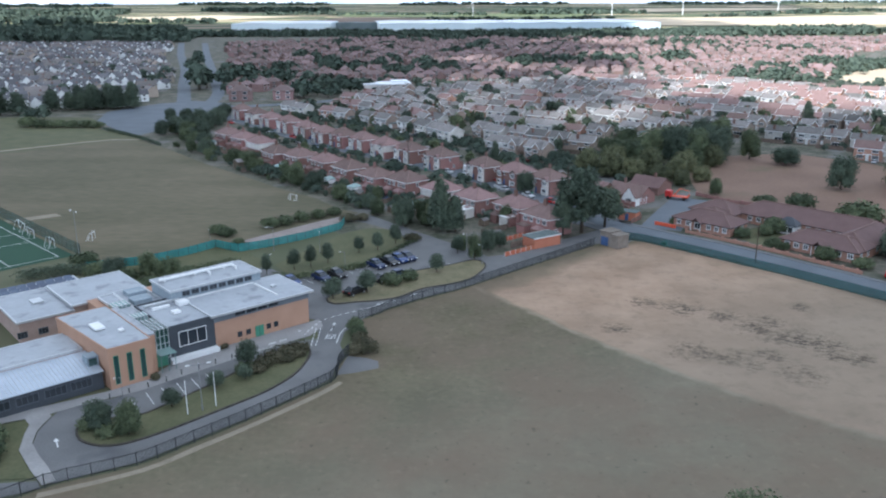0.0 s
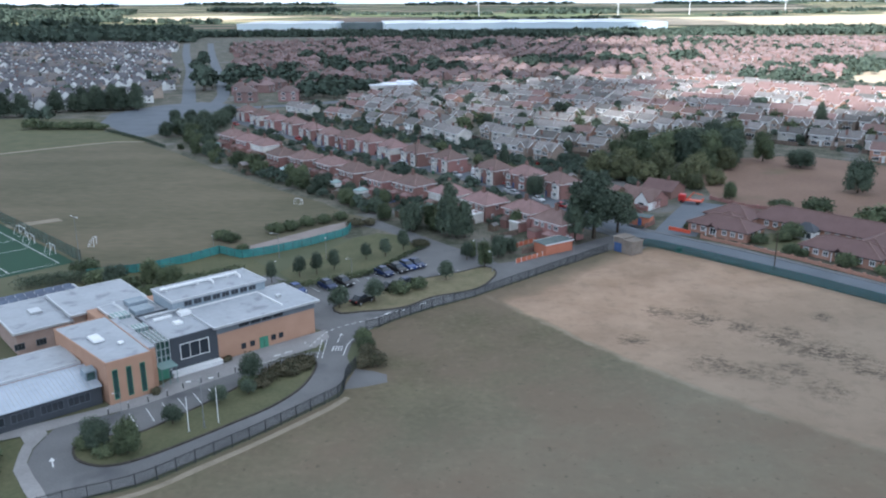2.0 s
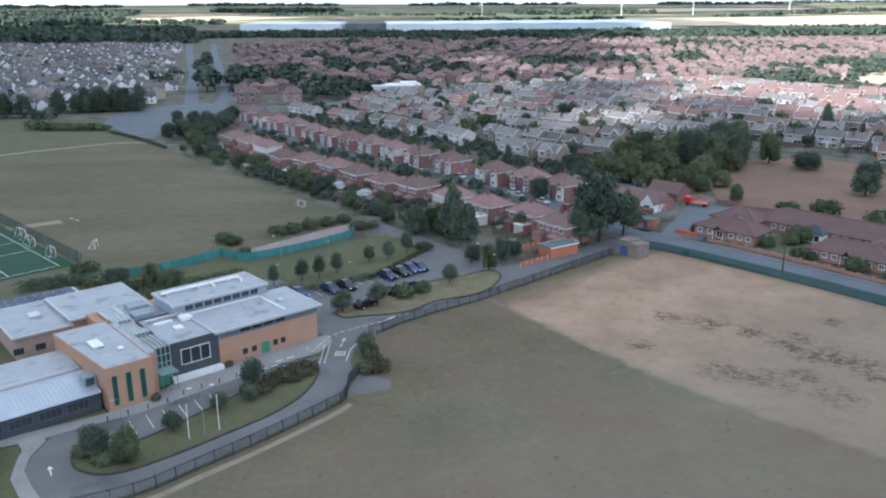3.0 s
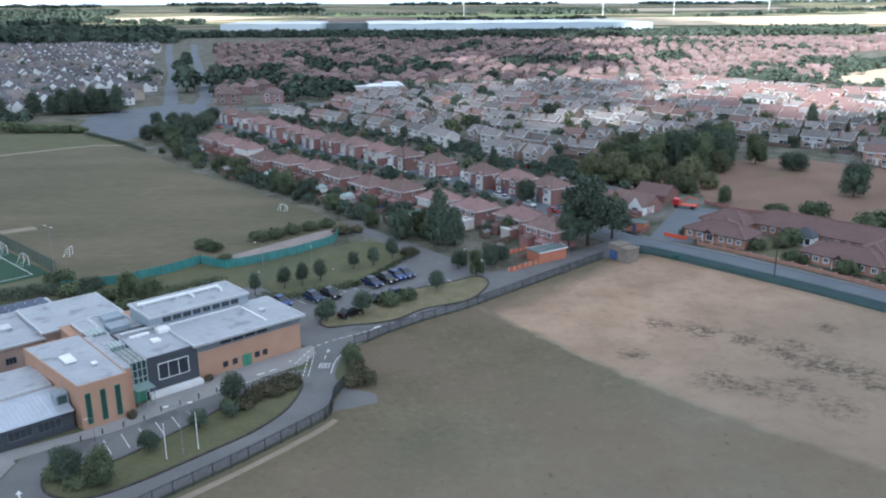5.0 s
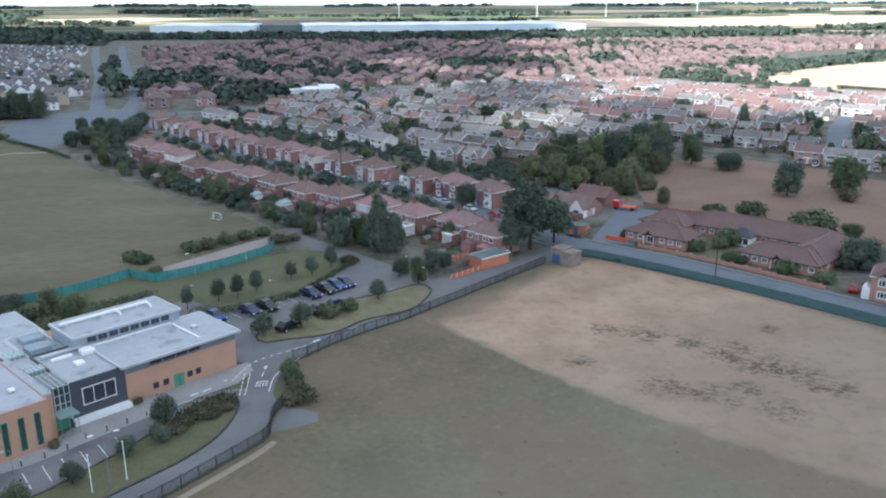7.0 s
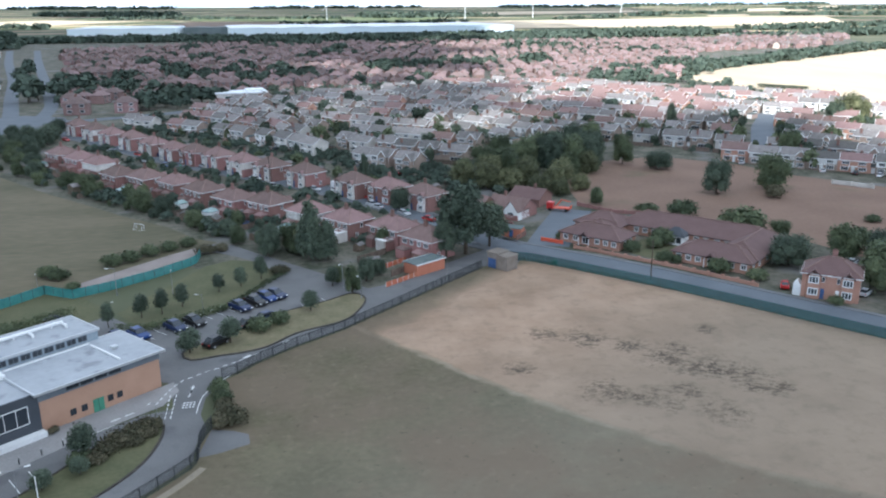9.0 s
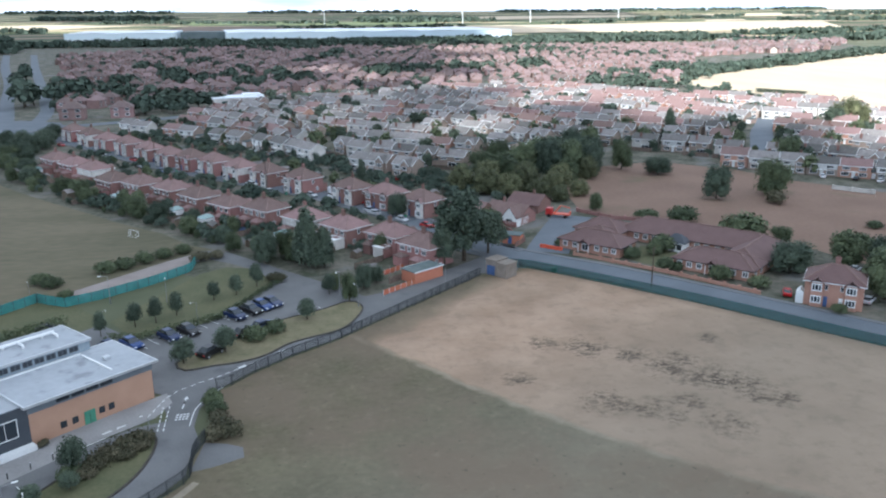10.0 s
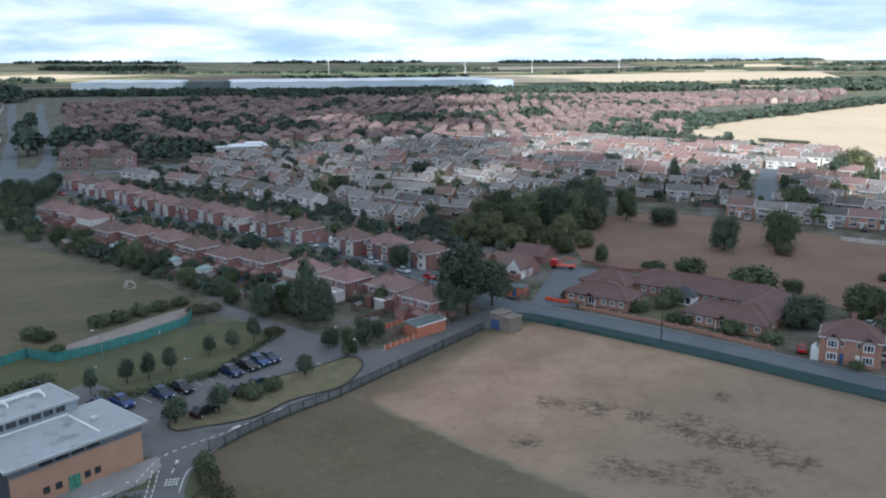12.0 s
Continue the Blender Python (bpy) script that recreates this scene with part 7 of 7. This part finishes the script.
for i in range(9):        # bollards along the forecourt
    p = Vector((-52.2, 121.6)) + U * (3.0 * i) + V2 * (1.4 if i > 3 else 0.4)
    b = thing("bollard", "short dark bollard on the forecourt", "bollard", (p.x, p.y, 0), group="bollards")
    bm = B()
    tube(bm, (0, 0, 0.04), (0, 0, 0.95), 0.09, 0.08)
    part("post", bm, M_DARKM, b)
    bm = B()
    tube(bm, (0, 0, 0.953), (0, 0, 1.03), 0.085, 0.05)
    part("cap", bm, M_METAL, b)


# ---- cars ----
def car_proto(paint, label, van=False):
    c = thing("van" if van else "car", label, "van" if van else "car", group="parked cars")
    if van:
        side = [(-2.3, 0.35), (2.25, 0.35), (2.35, 0.9), (1.75, 1.25), (1.15, 2.1), (-2.2, 2.15), (-2.35, 1.9)]
        top = None
    else:
        side = [(-2.1, 0.32), (2.05, 0.3), (2.15, 0.6), (2.0, 0.78), (1.0, 0.95), (-1.85, 1.0), (-2.15, 0.85)]
        top = [(1.0, 0.95), (0.25, 1.42), (-1.2, 1.45), (-1.8, 1.0)]

    def slab(pts, half, half2):
        bm = B()
        a = [bm.verts.new((x, -(half if z < 0.96 else half2), z)) for x, z in pts]
        b = [bm.verts.new((x, (half if z < 0.96 else half2), z)) for x, z in pts]
        n = len(pts)
        fs = [bm.faces.new(a), bm.faces.new(b[::-1])] + [bm.faces.new((a[i], b[i], b[(i + 1) % n], a[(i + 1) % n])) for i in range(n)]
        bmesh.ops.recalc_face_normals(bm, faces=fs)
        bmesh.ops.bevel(bm, geom=bm.edges[:], offset=0.05, segments=1, affect="EDGES")
        return bm
    part("body", slab(side, 0.87, 0.84), paint, c)
    if top:
        part("glasshouse", slab(top, 0.78, 0.66), G_DARK, c, "dark tinted windows")
        bm = B()
        box(bm, -1.15, -0.6, 1.44, 0.2, 0.6, 1.5, 0.03)
        part("roof", bm, paint, c)
    else:
        bm = B()
        box(bm, 0.7, -0.86, 1.3, 1.35, 0.86, 1.85, 0.03)
        part("cab_window", bm, G_DARK, c)
    for x in (-1.3, 1.3):
        for s in (-1, 1):
            bm = B()
            tube(bm, (x, s * 0.68, 0.31), (x, s * 0.89, 0.31), 0.31, n=12)
            w = part("wheel", bm, M_TYRE, c)
            bm = B()
            tube(bm, (x, s * 0.89, 0.31), (x, s * 0.91, 0.31), 0.19, n=10)
            part("rim", bm, M_METAL, w)
    for s in (-1, 1):
        bm = B()
        box(bm, 2.06, s * 0.62 - 0.18, 0.58, 2.17, s * 0.62 + 0.18, 0.72)
        part("headlight", bm, M_WHITE, c)
        bm = B()
        box(bm, -2.2, s * 0.66 - 0.14, 0.68, -2.1, s * 0.66 + 0.14, 0.84)
        part("tail_light", bm, M_REDP, c)
    return c


CARS = {n: car_proto(p, f"parked {n} hatchback car") for n, p in zip(("navy", "black", "blue", "silver", "white", "red"), CAR_PAINTS)}
VAN = car_proto(CAR_PAINTS[4], "white panel van parked on the street", True)
a0 = -47
street = along(smooth_line([(27, 254), (10, 279.5), (-3.6, 298), (-27, 322.5), (-58.9, 356), (-85.5, 391), (-118, 433)], 6), 7.5)
kerbside = {n: [] for n in CARS}
for i, (p, a) in enumerate(street):
    side = 1 if i % 2 else -1
    if rnd.random() < 0.6:
        q = p + Vector((-math.sin(a), math.cos(a))) * side * (2.6 if rnd.random() < 0.6 else 7.4)
        kerbside[rnd.choice(("silver", "white", "black", "blue", "silver", "red"))].append((q.x, q.y, math.degrees(a) + (180 if side > 0 else 0), 1.05))
place(CARS["navy"], [(-29.6, 178.4, a0, (1.2, 1.24, 1.28)), (-18.6, 187.5, a0, (1.2, 1.24, 1.28)), (-12.0, 193.7, a0, (1.2, 1.24, 1.28)), (-39.0, 174.4, a0, (1.2, 1.24, 1.28)), (-12.9, 181.0, a0 + 90, (1.2, 1.24, 1.28))])
place(CARS["black"], [(-26.5, 180.6, a0, (1.2, 1.24, 1.28)), (-15.8, 190.0, a0, (1.2, 1.24, 1.28)), (-21.2, 169.9, a0 + 100, (1.2, 1.24, 1.28)), (-53, 186, 20), (-15.9, 178.2, a0 + 90, (1.2, 1.24, 1.28))] + kerbside["black"])
place(CARS["blue"], [(-35.6, 175.6, a0, (1.2, 1.24, 1.28)), (-13.9, 192.2, a0, (1.2, 1.24, 1.28)), (13, 272, -50)] + kerbside["blue"])
place(CARS["silver"], [(-46, 343, -50), (13.5, 268, 130), (-8, 301, -50), (-34, 334, 130), (-62, 365, -50), (118, 196, 40), (108, 176.5, 40)] + kerbside["silver"])
place(CARS["white"], [(2.2, 292.3, -50), (-25, 316, -50), (-72, 375, -50)] + kerbside["white"])
place(CARS["red"], [(27, 251, -50), (94.4, 183.6, 60), (24, 222, 20)] + kerbside["red"])
place(VAN, [(2.6, 297.2, -50, 1.1), (112.5, 186.5, 50)])
TRUCK = thing("red_truck", "red flatbed truck with a raised loader arm in the yard", "truck", (65.6, 256.6, 0), radians(150))
bm = B()
box(bm, 1.6, -1.1, 0.6, 3.4, 1.1, 2.6, 0.12)
part("cab", bm, M_REDP, TRUCK)
bm = B()
box(bm, -3.6, -1.15, 0.9, 1.4, 1.15, 1.15)
box(bm, -3.6, -1.15, 1.16, -3.5, 1.15, 1.9)
part("flatbed", bm, M_ORANGE, TRUCK)
bm = B()
tube(bm, (1.0, 0, 1.1), (-0.8, 0, 3.4), 0.16)
tube(bm, (-0.8, 0, 3.4), (-3.6, 0, 2.9), 0.12)
part("loader_arm", bm, M_ORANGE, TRUCK)
bm = B()
box(bm, 3.3, -0.95, 1.6, 3.43, 0.95, 2.4)
part("windscreen", bm, G_DARK, TRUCK)
for x in (-2.4, 2.4):
    for s in (-1, 1):
        bm = B()
        tube(bm, (x, s * 0.75, 0.5), (x, s * 1.1, 0.5), 0.5, n=12)
        part("wheel", bm, M_TYRE, TRUCK)
for i in range(3):
    p = Vector((53.4, 226.2)) + Vector((0.72, -0.69)) * (2.1 * i)
    b = thing("road_barrier", "orange-red plastic road barrier by the kerb", "barrier", (p.x, p.y, 0), math.atan2(-0.57, 0.82), group="barriers")
    bm = B()
    prism(bm, [(-1, -0.25), (1, -0.25), (1, 0.25), (-1, 0.25)], 0, 0.25)
    box(bm, -0.98, -0.12, 0.252, 0.98, 0.12, 0.95, 0.04)
    part("body", bm, M_ORANGE, b)
bm = B()
box(bm, -0.6, -0.4, 0, 0.6, 0.4, 1.1, 0.05)
bn = part("bin", bm, M_GREENDOOR)
bn.matrix_basis = pose(50.6, 206.5, 0, 0, 0, -40)
tagged(bn, "dark green grit bin on the grass by the fence", "bin")
# garden sheds and greenhouses behind the near houses
shed = thing("garden_shed", "small timber garden shed with a felt roof", "shed", group="garden sheds")
bm = B()
gable_wall(bm, -1.5, -1.1, 1.5, 1.1, 1.9, 2.5)
part("wall", bm, mat("shed_timber", (0.10, 0.075, 0.05), (0.2, 0.16, 0.12), 1, 6, 0.9, vary=0.4), shed)
bm = B()
gable(bm, -1.5, -1.1, 1.5, 1.1, 1.9, 2.5, 0.15, 0.06)
part("roof", bm, M_TILE_G, shed)
place(shed, [(x - 11 + rnd.uniform(-4, 4), y - 8 + rnd.uniform(-4, 4), rnd.uniform(0, 180), rnd.uniform(0.8, 1.4)) for x, y in ROW_A] + [(x + 14 + rnd.uniform(-3, 3), y + 9 + rnd.uniform(-3, 3), rnd.uniform(0, 180), rnd.uniform(0.8, 1.3)) for x, y in ROW_B])
ghouse = thing("conservatory", "white framed conservatory behind a house", "conservatory", group="conservatories")
bm = B()
box(bm, -2, -1.6, 0, 2, 1.6, 2.1)
part("wall", bm, M_WHITE, ghouse)
bm = B()
hip(bm, -2, -1.6, 2, 1.6, 2.12, 3.0, 0.1)
part("roof", bm, G_PALE, ghouse, "pale glass roof")
place(ghouse, [(x - 6.2, y - 5.4, 41) for x, y in ((-99, 356), (-58.5, 304), (-37.5, 281.5), (-27.5, 270), (-5.5, 249), (4.3, 240))])
for x, y, t, w, d in ((1.9, 235.0, 40, 6.5, 4), (24, 284, 40, 6, 3), (13, 225.5, 40, 4, 3)):
    tent = thing("flat_extension", "white flat-roofed extension behind a house", "extension", (x, y, 0), radians(t))
    bm = B()
    box(bm, -w / 2, -d / 2, 0, w / 2, d / 2, 2.5)
    part("wall", bm, M_RENDER, tent)
    bm = B()
    box(bm, -w / 2 - 0.15, -d / 2 - 0.15, 2.502, w / 2 + 0.15, d / 2 + 0.15, 2.7)
    part("roof", bm, M_WHITEWALL, tent)

# cars on the drives and board fences behind the estate houses, past counting
drive_spots, fence_spots = {"silver": [], "white": [], "black": [], "red": []}, []
for sp in gspots:
    for x, y, turn, k in sp:
        c, q = math.cos(radians(turn)), math.sin(radians(turn))
        u, v = rnd.uniform(-3.5, 3.5), -7.2
        if rnd.random() < 0.6:
            drive_spots[rnd.choice(("silver", "white", "white", "black", "red", "silver"))].append((x + c * u - q * v, y + q * u + c * v, turn + 90 + rnd.uniform(-8, 8), 1.0))
        fence_spots.append((x - q * 9.4, y + c * 9.4, turn + rnd.uniform(-2, 2), 1.0))
joined([(CARS[n], sp) for n, sp in drive_spots.items()], "parked_cars_beyond", "cars parked on the drives of the estate houses", "cars")
board = thing("board_fence", "weathered brown board fence at the end of a garden", "fence", (-40, 262, 0), radians(131))
bm = B()
box(bm, -5.2, -0.03, 0.05, 5.2, 0.03, 1.7)
part("boards", bm, mat("fence_timber", (0.085, 0.066, 0.05), (0.17, 0.135, 0.105), 1, 5, 0.9, vary=0.3, island=0.4), board)
for u in (-5.15, -1.7, 1.7, 5.15):
    bm = B()
    box(bm, u - 0.05, -0.09, 0, u + 0.05, -0.033, 1.8)
    part("post", bm, M_BARK, board)
joined([(board, fence_spots + [(x - 9.8 + 3.4, y - 8.6 - 3.8, 41, 0.9) for x, y in ROW_A])], "board_fences_beyond", "brown board fences between the gardens", "fences")
# things in the back gardens
bin_proto = thing("wheelie_bin", "dark green plastic wheelie bin beside a house", "bin", group="wheelie bins")
bm = B()
prism(bm, [(-0.26, -0.3), (0.26, -0.3), (0.26, 0.3), (-0.26, 0.3)], 0.08, 0.98)
part("body", bm, M_GREENDOOR, bin_proto)
bm = B()
box(bm, -0.3, -0.36, 0.983, 0.3, 0.34, 1.06, 0.02)
part("lid", bm, M_DARKM, bin_proto)
place(bin_proto, [(x + 5.2 + rnd.uniform(-1, 1), y + 3.6 + rnd.uniform(-1, 1), rnd.uniform(0, 360)) for x, y in ROW_A[4:]] + [(x - 5.4, y - 5 + rnd.uniform(-1, 1), rnd.uniform(0, 360)) for x, y in ROW_B[6:]])
tramp = thing("trampoline", "round garden trampoline with a blue padded rim", "trampoline", group="trampolines")
bm = B()
tube(bm, (0, 0, 0.72), (0, 0, 0.76), 1.4, n=20)
part("mat", bm, M_DARKM, tramp)
bm = B()
ring = [Vector((1.55 * math.cos(a * math.pi / 10), 1.55 * math.sin(a * math.pi / 10))) for a in range(21)]
strip(bm, ring, 0.17, 0.70, 0.82)
part("padded_rim", bm, M_BLUEDOOR, tramp, "blue padded rim")
for a in range(4):
    bm = B()
    c, q = math.cos(a * math.pi / 2), math.sin(a * math.pi / 2)
    tube(bm, (1.5 * c, 1.5 * q, 0), (1.45 * c, 1.45 * q, 0.7), 0.04, n=6)
    part("leg", bm, M_METAL, tramp)
place(tramp, [(-47, 277, 0), (-38.5, 268, 30), (-24, 255, 10), (-66, 297, 0), (-86, 322, 0)])
play = thing("playhouse", "small red and yellow plastic playhouse on a lawn", "playhouse", (-33.5, 264.5, 0), radians(30))
bm = B()
gable_wall(bm, -0.9, -0.8, 0.9, 0.8, 1.2, 1.7)
part("wall", bm, M_ORANGE, play)
bm = B()
gable(bm, -0.9, -0.8, 0.9, 0.8, 1.22, 1.75, 0.12, 0.06)
part("roof", bm, M_REDP, play)

# low garden shrubs and hedges between the houses, past counting
gspots2 = []
for poly, count in ((ESTATE, 900), ([(-112, 345), (-105, 330), (-30, 244), (20, 222), (40, 235), (36, 262), (-70, 445), (-100, 445)], 420), ([(-70, 445), (36, 262), (60, 285), (40, 330), (-20, 380), (-80, 440)], 200)):
    x0, x1, y0, y1 = min(p[0] for p in poly), max(p[0] for p in poly), min(p[1] for p in poly), max(p[1] for p in poly)
    n = 0
    for _ in range(count * 8):
        p = (rnd.uniform(x0, x1), rnd.uniform(y0, y1))
        if n < count and inside(p, poly) and clear(p, 4.2) and off_street(p):
            h = rnd.uniform(1.0, 2.8)
            gspots2.append((*p, rnd.uniform(0, 360), (h / 7 * rnd.uniform(0.8, 1.6), h / 7 * rnd.uniform(0.8, 1.6), h / 7)))
            n += 1
joined([(T_FAR, gspots2)], "garden_shrubs", "low garden shrubs and hedges between the houses", "shrubs")

# ---- far buildings ----
HALL = thing("town_hall_block", "low white modern building with a blue front", "public building", (-52, 562, 0), radians(10))
bm = B()
box(bm, -15, -8, 0, 15, 8, 6)
part("wall", bm, M_RENDER, HALL)
bm = B()
box(bm, -15.8, -8.8, 6.002, 15.8, 8.8, 6.7)
part("roof", bm, M_WHROOF, HALL)
bm = B()
box(bm, -10, -8.3, 0.3, 8, -8.002, 4.5)
part("glazed_front", bm, G_GREEN, HALL)
bm = B()
box(bm, 3, -4, 6.702, 14, 7, 7.9)
part("upper_roof", bm, M_WHROOF, HALL)


def warehouse(x0, y0, x1, y1, depth, h, label, wall_mat=None, roof_mat=None):
    a = math.atan2(y1 - y0, x1 - x0)
    L = math.hypot(x1 - x0, y1 - y0)
    w = thing("warehouse", label, "warehouse", (x0, y0, 0), a)
    bm = B()
    box(bm, 0, 0, 0, L, depth, h)
    part("wall", bm, wall_mat or M_WHSE, w)
    n = max(2, int(L / 90))
    for i in range(n):
        bm = B()
        gable(bm, L * i / n, 0, L * (i + 1) / n - 0.5, depth, h + 0.1, h + 1.2, 0.1, 0.3, across=True)
        part("roof", bm, roof_mat or M_WHROOF, w)
    door = None
    for i in range(int(L / 14)):
        if door is None:
            bm = B()
            box(bm, 6, -0.3, 0.5, 12, -0.01, 5.5)
            door = part("loading_door", bm, M_BAND, w)
        else:
            share(door, w, (14 * i, 0, 0))
    return w


warehouse(-470, 1700, -276, 1712, 200, 16, "huge pale blue-white distribution warehouse")
warehouse(-275, 1790, -169, 1790, 60, 15, "recessed darker part of the warehouse", M_WHDARK, M_WHDARK)
warehouse(-168, 1650, 385, 1730, 250, 16.5, "huge pale blue-white distribution warehouse")
tagged(bpy.data.objects["warehouse.001"], "grey-green recessed link of the distribution warehouse")
sheet("wheat_field", [(268, 700), (310, 722), (500, 868), (731, 1058), (1250, 1420), (1500, 900), (800, 420), (440, 385), (312, 455), (296, 600)], M_WHEAT, 0.05, "pale ripe wheat field bordered by trees", "field")
sheet("brown_field", [(-420, 2000), (260, 2010), (300, 2420), (-380, 2620)], M_STUBBLE, 0.6, "brown ploughed field behind the warehouse", "field", lift=True)
sheet("wheat_field", [(300, 1980), (1250, 1900), (1500, 2450), (330, 2500)], M_WHEAT, 0.8, "pale ripe wheat field on the slope", "field", lift=True)
sheet("wheat_field", [(-1350, 2320), (-760, 2200), (-520, 2700), (-800, 2780)], M_WHEAT, 0.8, "pale wheat field on the far hill", "field", lift=True)
sheet("green_field", [(-380, 2680), (300, 2520), (420, 3000), (-500, 3150)], M_GREENF, 0.8, "green field on the far hill", "field", lift=True)
sheet("wheat_field", [(2000, 2300), (3200, 2200), (3300, 2520), (2100, 2500)], M_WHEAT, 0.8, "pale wheat field in the far valley", "field", lift=True)
sheet("wheat_field", [(1500, 3100), (2900, 3300), (2900, 3600), (1600, 3500)], M_WHEAT, 0.8, "pale wheat field on the far hill", "field", lift=True)
sheet("wheat_field", [(500, 3200), (1300, 3300), (1300, 3560), (450, 3500)], M_WHEAT, 0.8, "pale wheat field below the skyline", "field", lift=True)

# patchwork of small fields and woods in the far valley
pq = random.Random(77)
for i in range(26):
    x, y = pq.uniform(900, 3600), pq.uniform(1750, 4200)
    if x < 0.3 * y:
        continue
    w, d, sk = pq.uniform(120, 360), pq.uniform(60, 170), pq.uniform(-60, 60)
    kind = (M_WHEAT, M_WHEAT, M_GREENF, M_STUBBLE)[i % 4]
    nm = {0: "wheat_field", 1: "wheat_field", 2: "green_field", 3: "brown_field"}[i % 4]
    sheet(nm, [(x, y), (x + w, y + sk * 0.4), (x + w + sk, y + d), (x + sk, y + d * 0.9)], kind, 1.0 + 0.02 * i, {0: "pale ripe wheat field in the far valley", 1: "pale ripe wheat field in the far valley", 2: "green pasture field in the far valley", 3: "brown ploughed field in the far valley"}[i % 4], "field", lift=True)
TURB = thing("wind_turbine", "slender white wind turbine on the far hill", "wind turbine", group="wind turbines")
bm = B()
tube(bm, (0, 0, 0), (0, 0, 62), 2.0, 1.1, 10)
part("tower", bm, M_WHITE, TURB)
bm = B()
box(bm, -1.3, -3, 61.5, 1.3, 3, 64.2, 0.3)
part("nacelle", bm, M_WHITE, TURB)
for k in range(3):
    a = radians(90 + 120 * k + 20)
    bm = B()
    tube(bm, (0, -3.4, 63), (30 * math.cos(a), -3.4, 63 + 30 * math.sin(a)), 0.9, 0.2, 6)
    part("blade", bm, M_WHITE, TURB)
for i, (x, y) in enumerate(((15, 2650), (455, 2750), (690, 2800), (1010, 2850))):
    m = Matrix.LocRotScale((x, y, height(x, y) - 1), Euler((0, 0, 0.5 * i)), (0.72,) * 3 if i == 0 else (1, 1, 1))
    if i == 0:
        TURB.matrix_basis = m
    else:
        copy_thing(TURB, m)


# ---- unseen cloud, added towards the sun to shade the town ----
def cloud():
    # ground outline kept out of the sun; the cloud is shaped from it
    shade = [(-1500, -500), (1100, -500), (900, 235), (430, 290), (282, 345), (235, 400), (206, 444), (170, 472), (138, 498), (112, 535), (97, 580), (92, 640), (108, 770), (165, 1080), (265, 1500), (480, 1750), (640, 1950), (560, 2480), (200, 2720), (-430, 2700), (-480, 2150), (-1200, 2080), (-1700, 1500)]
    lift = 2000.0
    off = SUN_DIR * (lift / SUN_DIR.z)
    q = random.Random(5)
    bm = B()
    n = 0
    # second shaded outline, added to darken the skyline hills
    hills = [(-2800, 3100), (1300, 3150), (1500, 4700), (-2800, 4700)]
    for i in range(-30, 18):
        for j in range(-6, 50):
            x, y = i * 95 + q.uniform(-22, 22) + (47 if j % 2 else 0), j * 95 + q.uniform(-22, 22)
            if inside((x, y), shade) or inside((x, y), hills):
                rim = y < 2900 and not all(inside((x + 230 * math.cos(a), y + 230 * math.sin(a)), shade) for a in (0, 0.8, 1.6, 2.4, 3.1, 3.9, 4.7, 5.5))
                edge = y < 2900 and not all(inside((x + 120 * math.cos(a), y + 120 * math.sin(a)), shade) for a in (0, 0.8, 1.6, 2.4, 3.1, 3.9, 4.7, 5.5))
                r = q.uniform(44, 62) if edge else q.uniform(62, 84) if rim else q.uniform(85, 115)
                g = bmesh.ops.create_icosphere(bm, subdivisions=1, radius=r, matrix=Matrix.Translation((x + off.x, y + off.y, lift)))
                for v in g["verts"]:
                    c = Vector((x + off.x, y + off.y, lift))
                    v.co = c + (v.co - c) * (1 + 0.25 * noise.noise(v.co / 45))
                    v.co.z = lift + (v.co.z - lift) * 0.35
    return tagged(part("cloud", bm, M_CLOUD, smooth=True), "broad white cloud out of view, added to shade the town and far hills", "cloud", kind="structure")


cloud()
